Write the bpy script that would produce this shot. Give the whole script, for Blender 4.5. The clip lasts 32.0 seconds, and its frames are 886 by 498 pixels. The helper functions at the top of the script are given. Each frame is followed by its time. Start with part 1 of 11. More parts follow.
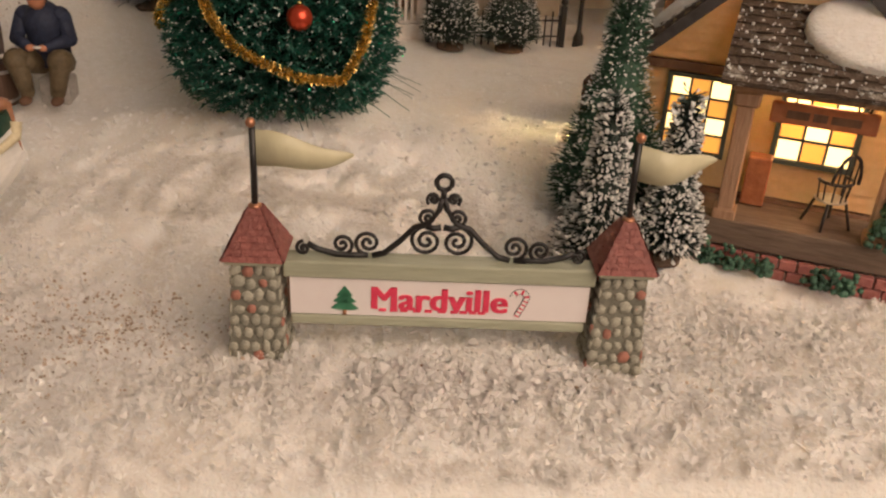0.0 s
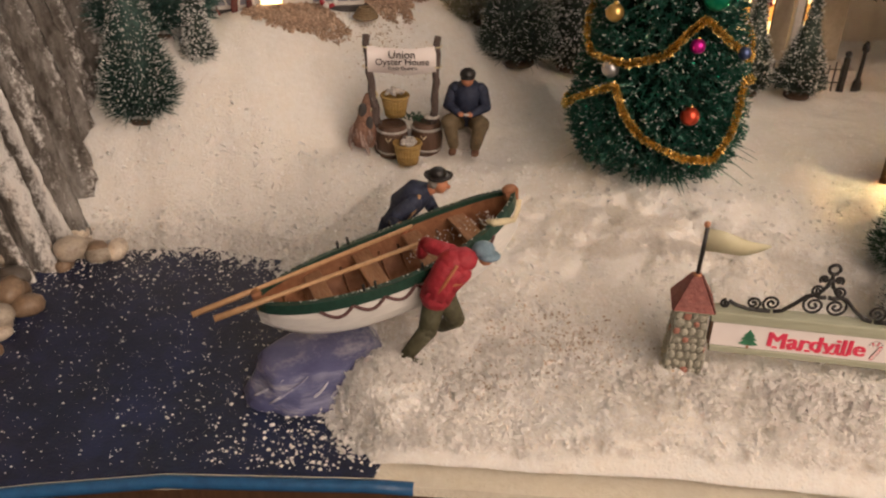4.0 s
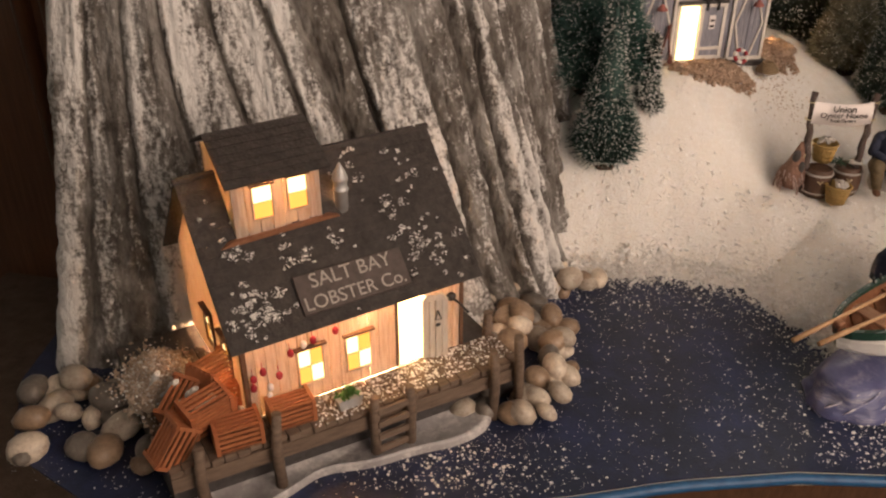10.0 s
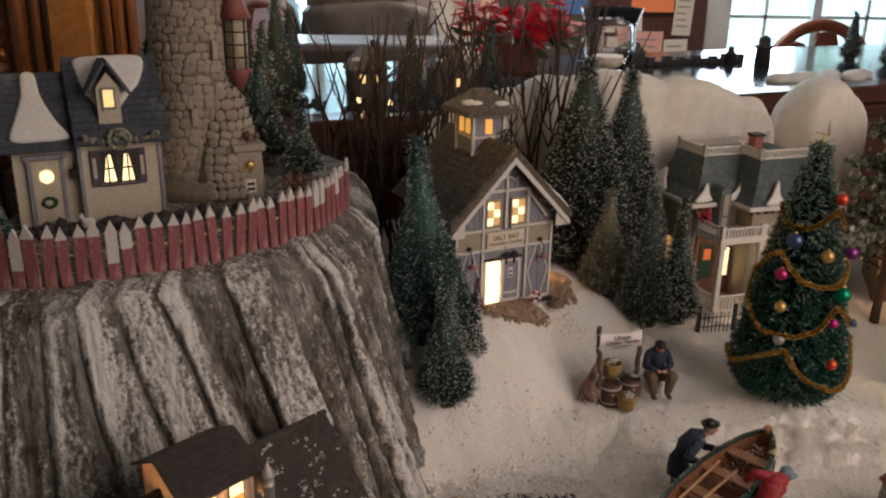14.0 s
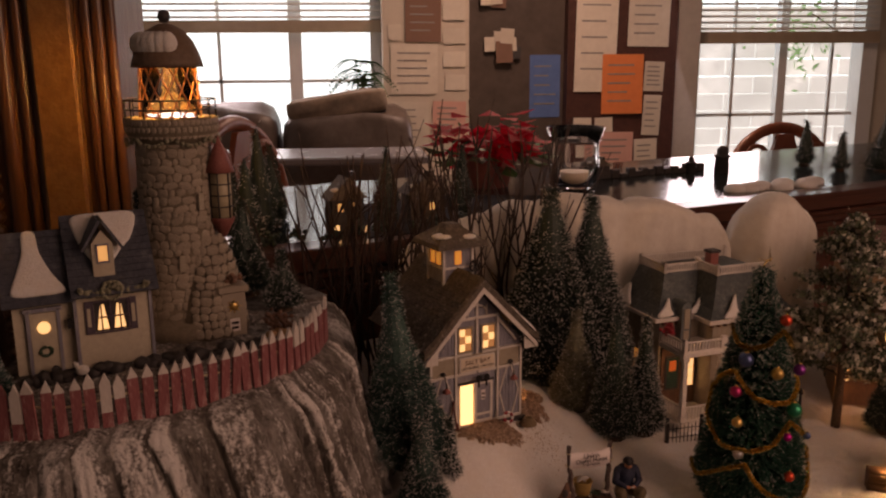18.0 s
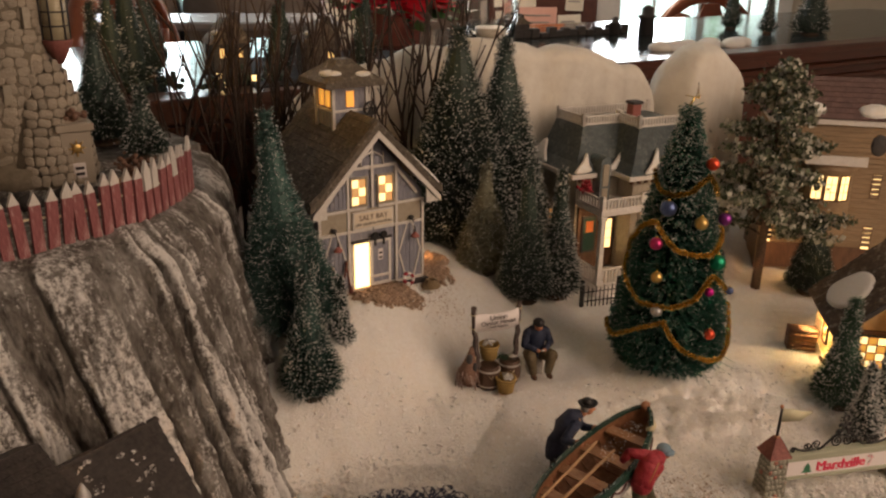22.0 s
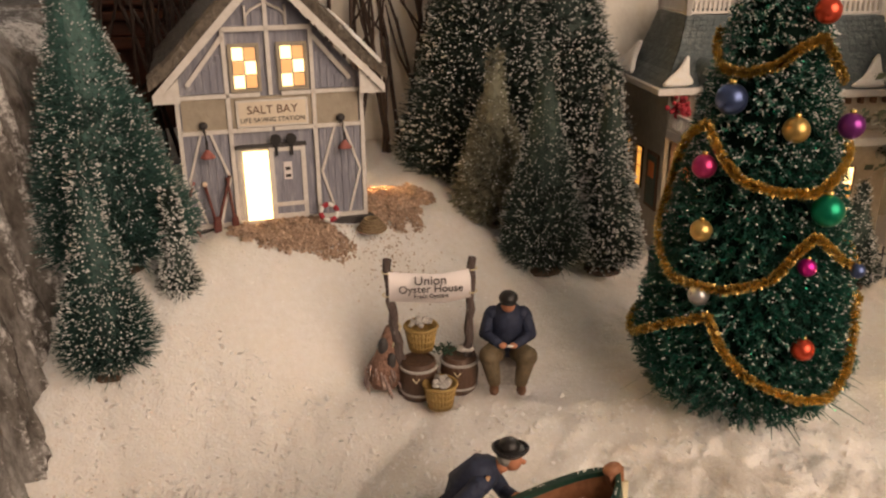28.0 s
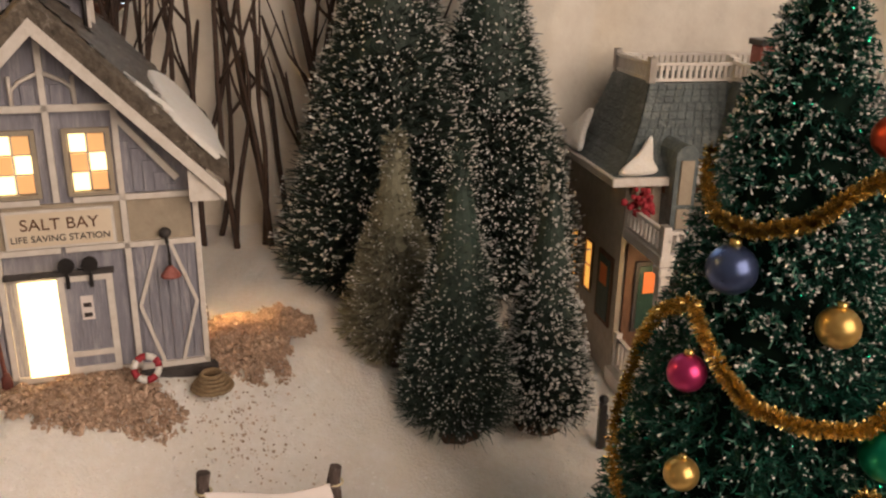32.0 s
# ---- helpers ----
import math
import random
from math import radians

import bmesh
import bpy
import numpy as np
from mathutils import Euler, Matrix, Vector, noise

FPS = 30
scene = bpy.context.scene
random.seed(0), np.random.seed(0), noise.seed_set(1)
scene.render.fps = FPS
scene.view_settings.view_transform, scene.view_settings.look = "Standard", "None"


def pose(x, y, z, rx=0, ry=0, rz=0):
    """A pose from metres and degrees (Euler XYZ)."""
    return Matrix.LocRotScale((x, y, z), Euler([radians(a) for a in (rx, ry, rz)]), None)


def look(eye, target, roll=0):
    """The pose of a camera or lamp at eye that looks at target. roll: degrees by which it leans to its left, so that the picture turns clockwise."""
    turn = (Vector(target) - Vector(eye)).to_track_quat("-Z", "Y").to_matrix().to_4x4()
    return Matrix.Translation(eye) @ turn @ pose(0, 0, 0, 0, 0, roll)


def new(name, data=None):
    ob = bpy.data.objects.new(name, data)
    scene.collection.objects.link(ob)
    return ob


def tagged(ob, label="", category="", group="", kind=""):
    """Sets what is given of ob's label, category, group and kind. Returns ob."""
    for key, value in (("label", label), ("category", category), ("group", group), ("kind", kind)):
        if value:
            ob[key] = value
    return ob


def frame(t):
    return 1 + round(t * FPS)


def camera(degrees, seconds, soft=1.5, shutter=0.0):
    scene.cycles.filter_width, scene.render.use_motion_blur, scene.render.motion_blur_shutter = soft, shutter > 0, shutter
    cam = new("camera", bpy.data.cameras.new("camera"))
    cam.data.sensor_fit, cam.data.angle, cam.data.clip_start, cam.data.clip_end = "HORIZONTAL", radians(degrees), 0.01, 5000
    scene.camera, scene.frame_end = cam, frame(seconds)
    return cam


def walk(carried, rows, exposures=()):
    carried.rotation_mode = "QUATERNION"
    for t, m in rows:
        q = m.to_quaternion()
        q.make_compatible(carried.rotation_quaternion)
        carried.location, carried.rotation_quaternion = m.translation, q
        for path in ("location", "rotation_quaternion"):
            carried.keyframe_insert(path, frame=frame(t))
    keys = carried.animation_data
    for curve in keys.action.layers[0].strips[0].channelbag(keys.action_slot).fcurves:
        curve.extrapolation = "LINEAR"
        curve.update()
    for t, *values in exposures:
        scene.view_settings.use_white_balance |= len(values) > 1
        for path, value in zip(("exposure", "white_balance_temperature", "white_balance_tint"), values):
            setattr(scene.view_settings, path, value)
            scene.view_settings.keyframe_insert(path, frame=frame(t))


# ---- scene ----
# ---- camera and its walk: t, x, y, z, yaw, pitch, roll ----
cam = camera(55.28, 32.0, soft=2.2)
PATH = [
    (0.0, 0.0064, -0.0070, 0.1937, -0.73, -26.49, 2.94),
    (0.5, -0.0014, -0.0274, 0.2189, -0.44, -27.65, 3.42),
    (1.0, -0.0130, -0.0470, 0.2414, 0.08, -28.61, 3.81),
    (1.5, -0.0310, -0.0641, 0.2558, 2.01, -29.34, 3.23),
    (2.0, -0.0527, -0.0752, 0.2657, 4.36, -29.60, 2.23),
    (2.5, -0.0722, -0.0902, 0.2696, 6.58, -30.20, 1.83),
    (3.0, -0.0881, -0.1024, 0.2784, 8.35, -30.46, 1.63),
    (3.5, -0.1017, -0.1157, 0.2890, 9.60, -30.89, 1.42),
    (4.0, -0.1114, -0.1291, 0.3044, 10.98, -30.47, 0.73),
    (4.5, -0.1268, -0.1425, 0.3202, 12.41, -29.68, 0.40),
    (6.5, -0.1841, -0.1937, 0.3477, 17.34, -28.03, -0.52),
    (7.0, -0.2169, -0.2058, 0.3523, 17.43, -28.16, 0.15),
    (7.5, -0.2762, -0.2189, 0.3640, 16.50, -28.45, -0.46),
    (8.0, -0.3121, -0.2350, 0.3654, 14.99, -29.25, 0.21),
    (8.5, -0.3402, -0.2555, 0.3622, 14.25, -30.19, 0.32),
    (9.0, -0.3740, -0.2662, 0.3621, 14.55, -30.02, 0.13),
    (9.5, -0.3988, -0.2688, 0.3616, 14.30, -30.20, -0.14),
    (10.0, -0.4200, -0.2653, 0.3649, 13.10, -30.10, -0.12),
    (10.5, -0.4346, -0.2653, 0.3771, 11.16, -29.02, 0.11),
    (11.0, -0.4425, -0.2752, 0.3948, 8.57, -27.31, 0.48),
    (11.5, -0.4588, -0.2870, 0.4139, 4.99, -25.44, 0.66),
    (12.0, -0.4836, -0.3040, 0.4313, 1.44, -24.00, 0.65),
    (12.5, -0.4983, -0.3179, 0.4452, -0.80, -22.87, 0.85),
    (13.0, -0.5019, -0.3263, 0.4575, -2.40, -21.40, 1.00),
    (13.5, -0.5042, -0.3383, 0.4737, -3.37, -20.08, 0.85),
    (14.0, -0.5040, -0.3451, 0.4869, -4.79, -18.92, 1.04),
    (14.5, -0.5108, -0.3520, 0.4998, -5.93, -17.67, 1.07),
    (15.0, -0.5113, -0.3641, 0.5122, -6.20, -16.50, 0.99),
    (15.5, -0.5046, -0.3757, 0.5252, -5.60, -15.63, 0.60),
    (17.5, -0.4978, -0.3883, 0.5390, -5.48, -12.47, -0.43),
    (18.0, -0.4949, -0.3902, 0.5408, -5.81, -12.65, -0.42),
    (18.5, -0.4829, -0.3849, 0.5384, -6.04, -13.33, -0.55),
    (19.0, -0.4698, -0.3753, 0.5310, -6.52, -14.12, -0.65),
    (19.5, -0.4669, -0.3697, 0.5239, -6.90, -15.09, -0.56),
    (20.0, -0.4673, -0.3551, 0.5115, -7.65, -16.27, -0.50),
    (20.5, -0.4680, -0.3391, 0.4988, -8.52, -17.40, -0.36),
    (21.0, -0.4673, -0.3209, 0.4875, -9.47, -18.24, 0.12),
    (21.5, -0.4612, -0.3080, 0.4780, -10.57, -19.05, 0.64),
    (22.0, -0.4516, -0.2996, 0.4676, -11.10, -20.03, 0.73),
    (22.5, -0.4309, -0.2852, 0.4572, -10.04, -20.59, 0.35),
    (23.0, -0.4174, -0.2545, 0.4481, -9.05, -21.08, 0.77),
    (23.5, -0.4001, -0.2292, 0.4353, -8.56, -21.83, 0.93),
    (24.0, -0.3715, -0.2111, 0.4222, -7.29, -22.88, 0.46),
    (24.5, -0.3486, -0.1838, 0.4062, -5.64, -24.13, 0.22),
    (26.5, -0.2367, -0.0788, 0.3454, 2.54, -22.59, -0.49),
    (27.0, -0.2265, -0.0579, 0.3310, 4.30, -21.42, -0.53),
    (27.5, -0.2123, -0.0390, 0.3205, 5.26, -20.52, -0.41),
    (28.0, -0.1938, -0.0200, 0.3107, 6.32, -20.42, -0.54),
    (28.5, -0.1752, 0.0061, 0.2977, 8.21, -20.27, -1.12),
    (29.0, -0.1683, 0.0189, 0.2923, 10.23, -20.07, -1.40),
    (29.5, -0.1692, 0.0219, 0.2870, 9.11, -20.43, -0.16),
    (30.0, -0.1728, 0.0556, 0.2790, 8.22, -20.30, -0.68),
    (30.5, -0.1805, 0.0855, 0.2828, 8.00, -20.02, -0.90),
    (31.0, -0.1853, 0.1109, 0.2879, 7.82, -19.68, -0.83),
    (31.5, -0.1800, 0.1320, 0.3027, 6.00, -19.17, 0.01),
    (32.0, -0.1722, 0.1621, 0.3216, 3.12, -19.16, 1.08),
]
EXPOSURES = [(0.0, -0.05, 6350, 9), (2.0, -0.02, 6300, 9), (3.0, 0.08, 6250, 9), (4.5, 0.10, 6200, 9), (7.0, 0.0, 6200, 10), (10.0, 0.27, 6200, 10), (12.0, 0.22, 6000, 10), (13.0, -0.33, 5700, 10), (14.0, -0.41, 5700, 8), (15.5, -0.92, 5700, 5), (18.0, -1.46, 8500, 45), (20.2, -1.30, 9100, 50), (21.0, -0.60, 7300, 20), (21.7, -0.42, 6900, 12), (23.0, -0.34, 6750, 12), (24.1, 0.14, 6500, 10), (26.5, 0.21, 6450, 9), (30.0, 0.14, 6350, 9), (32.0, 0.12, 6200, 9)]
walk(cam, [(t, pose(x, y, z, 0, 0, yaw) @ pose(0, 0, 0, 90 + pitch) @ pose(0, 0, 0, 0, 0, roll)) for t, x, y, z, yaw, pitch, roll in PATH], EXPOSURES)

# ---- world and large lights ----
world = bpy.data.worlds.new("world")
scene.world = world
world.use_nodes = True
wn = world.node_tree.nodes
sky = wn.new("ShaderNodeTexSky")
sky.sky_type, sky.sun_disc = "NISHITA", False
sky.sun_elevation, sky.sun_rotation = radians(35), radians(20)
wn["Background"].inputs["Strength"].default_value = 0.1
world.node_tree.links.new(sky.outputs[0], wn["Background"].inputs["Color"])


def area_lamp(name, m, size, size_y, watts, colour):
    d = bpy.data.lights.new(name, "AREA")
    d.shape, d.size, d.size_y, d.energy, d.color = "RECTANGLE", size, size_y, watts, colour
    ob = new(name, d)
    ob.matrix_world = m
    return ob


def bulb_lamp(name, at, watts, colour=(1.0, 0.55, 0.2), radius=0.004):
    d = bpy.data.lights.new(name, "POINT")
    d.energy, d.color, d.shadow_soft_size = watts, colour, radius
    ob = new(name, d)
    ob.location = at
    return ob


WARM = (1.0, 0.745, 0.56)
# unseen warm source standing in for the room light, far below the ceiling
area_lamp("warm_key_light", look((0.66, -0.52, 0.74), (0.0, 0.27, 0.0)), 1.15, 1.15, 19.0, WARM)
# fill light without a fixture, added to lift the far wall and its papers
area_lamp("far_room_fill", look((0.35, 3.0, 1.56), (0.35, 3.3, 0.0)), 0.6, 0.6, 40.0, (1.0, 0.80, 0.62))
area_lamp("window_light_left", look((-1.55, 4.25, 0.95), (-1.1, 1.0, 0.2)), 1.3, 1.2, 60.0, (0.85, 0.93, 1.0))
area_lamp("window_light_right", look((1.25, 4.25, 0.55), (0.3, 1.0, 0.2)), 1.0, 0.9, 40.0, (0.85, 0.93, 1.0))

# ---- materials ----
MATS = {}


def mat(name, c1, c2=None, scale=200.0, rough=0.6, bump=0.0, bscale=None, metal=0.0, stretch=(1, 1, 1), c3=None, cover=0.55,
        cscale=None, island=0.0, emit=0.0, spec=0.5, sharp=0.06, coat=0.0, dist=0.002, world_space=False):
    """Two-tone procedural surface: fine grain c1-c2, patches of c3, bump, per-piece variation."""
    m = bpy.data.materials.new(name)
    m.use_nodes = True
    n, l = m.node_tree.nodes, m.node_tree.links
    b = n["Principled BSDF"]
    co = n.new("ShaderNodeTexCoord")
    mp = n.new("ShaderNodeMapping")
    mp.inputs["Scale"].default_value = stretch
    if world_space:
        geo = n.new("ShaderNodeNewGeometry")
        l.new(geo.outputs["Position"], mp.inputs["Vector"])
    else:
        l.new(co.outputs["Object"], mp.inputs["Vector"])
    c2 = c2 or tuple(0.75 * v for v in c1)
    nz = n.new("ShaderNodeTexNoise")
    nz.inputs["Scale"].default_value, nz.inputs["Detail"].default_value, nz.inputs["Roughness"].default_value = scale, 6.0, 0.65
    l.new(mp.outputs[0], nz.inputs["Vector"])
    ramp = n.new("ShaderNodeValToRGB")
    ramp.color_ramp.elements[0].position, ramp.color_ramp.elements[1].position = 0.32, 0.68
    ramp.color_ramp.elements[0].color, ramp.color_ramp.elements[1].color = (*c2, 1), (*c1, 1)
    l.new(nz.outputs["Fac"], ramp.inputs["Fac"])
    out = ramp.outputs["Color"]
    if c3:
        n2 = n.new("ShaderNodeTexNoise")
        n2.inputs["Scale"].default_value, n2.inputs["Detail"].default_value, n2.inputs["Roughness"].default_value = cscale or scale / 6, 8.0, 0.75
        l.new(mp.outputs[0], n2.inputs["Vector"])
        r2 = n.new("ShaderNodeValToRGB")
        r2.color_ramp.elements[0].position, r2.color_ramp.elements[1].position = cover - sharp, cover + sharp
        l.new(n2.outputs["Fac"], r2.inputs["Fac"])
        mx = n.new("ShaderNodeMix")
        mx.data_type = "RGBA"
        l.new(r2.outputs["Color"], mx.inputs["Factor"])
        l.new(out, mx.inputs["A"])
        mx.inputs["B"].default_value = (*c3, 1)
        out = mx.outputs["Result"]
    if island:
        geo2 = n.new("ShaderNodeNewGeometry")
        oi = n.new("ShaderNodeObjectInfo")
        add = n.new("ShaderNodeMath")
        add.operation = "ADD"
        l.new(geo2.outputs["Random Per Island"], add.inputs[0])
        l.new(oi.outputs["Random"], add.inputs[1])
        mr = n.new("ShaderNodeMapRange")
        mr.inputs["From Max"].default_value = 2.0
        mr.inputs["To Min"].default_value, mr.inputs["To Max"].default_value = 1.0 - island, 1.0 + island
        l.new(add.outputs[0], mr.inputs["Value"])
        hs = n.new("ShaderNodeHueSaturation")
        l.new(mr.outputs[0], hs.inputs["Value"])
        l.new(out, hs.inputs["Color"])
        out = hs.outputs["Color"]
    l.new(out, b.inputs["Base Color"])
    rr = n.new("ShaderNodeMapRange")
    rr.inputs["To Min"].default_value, rr.inputs["To Max"].default_value = min(1, rough + 0.1), max(0.02, rough - 0.1)
    l.new(nz.outputs["Fac"], rr.inputs["Value"])
    l.new(rr.outputs[0], b.inputs["Roughness"])
    b.inputs["Metallic"].default_value = metal
    b.inputs["Specular IOR Level"].default_value = spec
    b.inputs["Coat Weight"].default_value = coat
    if bump:
        bz = n.new("ShaderNodeTexNoise")
        bz.inputs["Scale"].default_value, bz.inputs["Detail"].default_value = bscale or scale, 8.0
        l.new(mp.outputs[0], bz.inputs["Vector"])
        bp = n.new("ShaderNodeBump")
        bp.inputs["Strength"].default_value, bp.inputs["Distance"].default_value = bump, dist
        l.new(bz.outputs["Fac"], bp.inputs["Height"])
        l.new(bp.outputs[0], b.inputs["Normal"])
    if emit:
        l.new(out, b.inputs["Emission Color"])
        b.inputs["Emission Strength"].default_value = emit
    MATS[name] = m
    return m


def glass_mat(name, colour=(1, 1, 1), rough=0.02):
    m = bpy.data.materials.new(name)
    m.use_nodes = True
    b = m.node_tree.nodes["Principled BSDF"]
    b.inputs["Base Color"].default_value = (*colour, 1)
    b.inputs["Roughness"].default_value = rough
    b.inputs["Transmission Weight"].default_value = 1.0
    b.inputs["IOR"].default_value = 1.45
    MATS[name] = m
    return m


SNOW = mat("batting_snow", (0.91, 0.89, 0.87), (0.83, 0.80, 0.76), 260, 0.9, 0.7, 620, world_space=True, spec=0.15, c3=(0.86, 0.81, 0.74), cover=0.62, cscale=14, sharp=0.15, dist=0.002)
SNOW.node_tree.nodes["Principled BSDF"].inputs["Subsurface Weight"].default_value = 0.45
SNOW.node_tree.nodes["Principled BSDF"].inputs["Subsurface Radius"].default_value = (1.0, 0.9, 0.8)
SNOW.node_tree.nodes["Principled BSDF"].inputs["Subsurface Scale"].default_value = 0.006
GRAIN = mat("snow_grain", (0.95, 0.93, 0.91), (0.88, 0.85, 0.81), 900, 0.5, 0.4, 1500, island=0.18, spec=0.4)
GLITTER = mat("glitter", (0.97, 0.96, 0.95), (0.94, 0.92, 0.90), 500, 0.14, spec=1.0)
FLUFF = mat("snow_fluff", (0.98, 0.97, 0.96), (0.95, 0.93, 0.91), 300, 0.7, island=0.06, spec=0.3)
BEIGEGRIT = mat("tan_grit", (0.68, 0.55, 0.44), (0.45, 0.33, 0.24), 900, 0.8, 0.3, 1200, island=0.5)
COTTON = mat("cotton_wall", (0.86, 0.82, 0.75), (0.78, 0.73, 0.66), 60, 0.95, 0.3, 90, world_space=True, spec=0.1, dist=0.004)
WATER = mat("painted_water", (0.012, 0.020, 0.056), (0.008, 0.013, 0.036), 90, 0.42, 0.25, 600, world_space=True, c3=(0.024, 0.036, 0.11), cscale=25, cover=0.58, sharp=0.12)
BLUEEDGE = mat("blue_paint", (0.022, 0.11, 0.26), (0.014, 0.07, 0.18), 120, 0.45, 0.2, 300)
FOAM = mat("foam_board", (0.82, 0.76, 0.64), (0.74, 0.67, 0.54), 200, 0.8, 0.5, 500)
ROCK = mat("painted_rock", (0.185, 0.166, 0.148), (0.045, 0.036, 0.030), 130, 0.8, 0.9, 170, stretch=(1, 1, 0.45), c3=(0.30, 0.285, 0.27), cover=0.56, cscale=34, sharp=0.08, world_space=True, dist=0.004)


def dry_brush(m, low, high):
    """Pale paint dragged over the raised ribs of the casting (attribute 'rib'); grooves stay dark to paint their shade.
    """
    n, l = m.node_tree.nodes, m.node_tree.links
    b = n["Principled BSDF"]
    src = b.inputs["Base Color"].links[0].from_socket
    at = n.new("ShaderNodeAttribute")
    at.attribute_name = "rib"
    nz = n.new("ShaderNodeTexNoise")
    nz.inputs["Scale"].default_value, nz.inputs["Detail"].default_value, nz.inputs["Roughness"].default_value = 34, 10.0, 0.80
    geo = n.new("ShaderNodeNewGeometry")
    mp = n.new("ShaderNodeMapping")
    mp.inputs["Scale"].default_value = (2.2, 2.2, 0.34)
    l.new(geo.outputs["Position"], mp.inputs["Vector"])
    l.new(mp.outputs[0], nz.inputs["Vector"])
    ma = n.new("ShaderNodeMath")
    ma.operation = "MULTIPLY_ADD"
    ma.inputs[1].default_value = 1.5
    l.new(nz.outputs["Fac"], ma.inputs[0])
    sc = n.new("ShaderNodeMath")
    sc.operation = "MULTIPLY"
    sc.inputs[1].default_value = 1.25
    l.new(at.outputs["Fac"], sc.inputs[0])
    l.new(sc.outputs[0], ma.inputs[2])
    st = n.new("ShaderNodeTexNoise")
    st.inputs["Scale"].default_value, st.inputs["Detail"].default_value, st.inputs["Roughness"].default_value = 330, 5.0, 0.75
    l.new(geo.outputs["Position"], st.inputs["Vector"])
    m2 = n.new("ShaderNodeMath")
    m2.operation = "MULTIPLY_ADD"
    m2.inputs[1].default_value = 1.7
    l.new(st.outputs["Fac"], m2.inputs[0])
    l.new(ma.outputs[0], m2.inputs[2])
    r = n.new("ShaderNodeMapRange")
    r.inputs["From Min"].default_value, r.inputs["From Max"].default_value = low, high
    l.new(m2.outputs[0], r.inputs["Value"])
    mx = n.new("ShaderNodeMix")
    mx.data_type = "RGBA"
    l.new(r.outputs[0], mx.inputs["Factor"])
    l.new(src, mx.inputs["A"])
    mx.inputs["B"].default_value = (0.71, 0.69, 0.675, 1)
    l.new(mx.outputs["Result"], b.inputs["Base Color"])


def bisque(m, share):
    """Thin unglazed porcelain: part of the light comes through."""
    n, l = m.node_tree.nodes, m.node_tree.links
    b, o = n["Principled BSDF"], n["Material Output"]
    tr = n.new("ShaderNodeBsdfTranslucent")
    l.new(b.inputs["Base Color"].links[0].from_socket, tr.inputs["Color"])
    mx = n.new("ShaderNodeMixShader")
    mx.inputs["Fac"].default_value = share
    l.new(b.outputs[0], mx.inputs[1])
    l.new(tr.outputs[0], mx.inputs[2])
    l.new(mx.outputs[0], o.inputs["Surface"])


bisque(FLUFF, 0.6)
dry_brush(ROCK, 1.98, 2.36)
PEBBLE = mat("pebble", (0.46, 0.40, 0.325), (0.32, 0.27, 0.215), 3.0, 0.4, 0.2, 6, island=0.9, c3=(0.20, 0.15, 0.12), cscale=1.2, cover=0.58, sharp=0.1)
PEBBLEDARK = mat("dark_pebble", (0.16, 0.14, 0.12), (0.09, 0.075, 0.065), 3.0, 0.4, 0.2, 6, island=0.6)
PEBBLEBROWN = mat("brown_pebble", (0.27, 0.19, 0.13), (0.17, 0.115, 0.075), 3.0, 0.35, 0.2, 6, island=0.6)
GREEN = mat("bristle_green", (0.05, 0.12, 0.075), (0.03, 0.08, 0.05), 300, 0.6, island=0.5)
BLUEGREEN = mat("bristle_blue_green", (0.065, 0.145, 0.125), (0.025, 0.065, 0.058), 300, 0.6, island=0.5)
GREYGREEN = mat("bristle_grey_green", (0.34, 0.33, 0.24), (0.20, 0.20, 0.14), 300, 0.7, island=0.5)
DARKGREEN = mat("bristle_dark", (0.045, 0.075, 0.06), (0.02, 0.036, 0.03), 300, 0.6, island=0.5)
TINSELGREEN = mat("tinsel_green", (0.016, 0.095, 0.066), (0.008, 0.045, 0.034), 500, 0.35, metal=0.35, island=0.7)
FLOCK = mat("flock", (0.82, 0.82, 0.81), (0.66, 0.66, 0.65), 900, 0.85, island=0.2)
GOLDT = mat("gold_tinsel", (0.78, 0.60, 0.24), (0.40, 0.28, 0.07), 900, 0.22, metal=0.85, island=0.9)
TWIGM = mat("twig_bark", (0.07, 0.045, 0.035), (0.04, 0.025, 0.02), 200, 0.75, 0.4, 600)
BARK = mat("bark", (0.14, 0.09, 0.06), (0.08, 0.05, 0.035), 250, 0.85, 0.6, 500)
WALLBLUE = mat("grey_blue_board", (0.29, 0.29, 0.345), (0.21, 0.21, 0.255), 140, 0.6, 0.4, 260, stretch=(4, 4, 0.5), c3=(0.38, 0.375, 0.42), cscale=60)
WALLTAN = mat("tan_board", (0.42, 0.36, 0.28), (0.34, 0.29, 0.22), 140, 0.6, 0.3, 260)
TRIM = mat("white_trim", (0.78, 0.74, 0.70), (0.66, 0.61, 0.56), 220, 0.5, 0.25, 400)
SHINGLE = mat("grey_shingle", (0.17, 0.14, 0.11), (0.075, 0.062, 0.050), 240, 0.8, 0.7, 500, island=0.35, c3=(0.42, 0.38, 0.33), cscale=150, cover=0.63, sharp=0.06)
ROOFDARK = mat("dark_roof_shingle", (0.062, 0.050, 0.045), (0.032, 0.026, 0.024), 240, 0.7, 0.5, 500, island=0.3)
SLATE = mat("slate_shingle", (0.13, 0.16, 0.165), (0.085, 0.105, 0.115), 240, 0.65, 0.4, 500, island=0.25, c3=(0.20, 0.23, 0.23), cscale=60, cover=0.6)
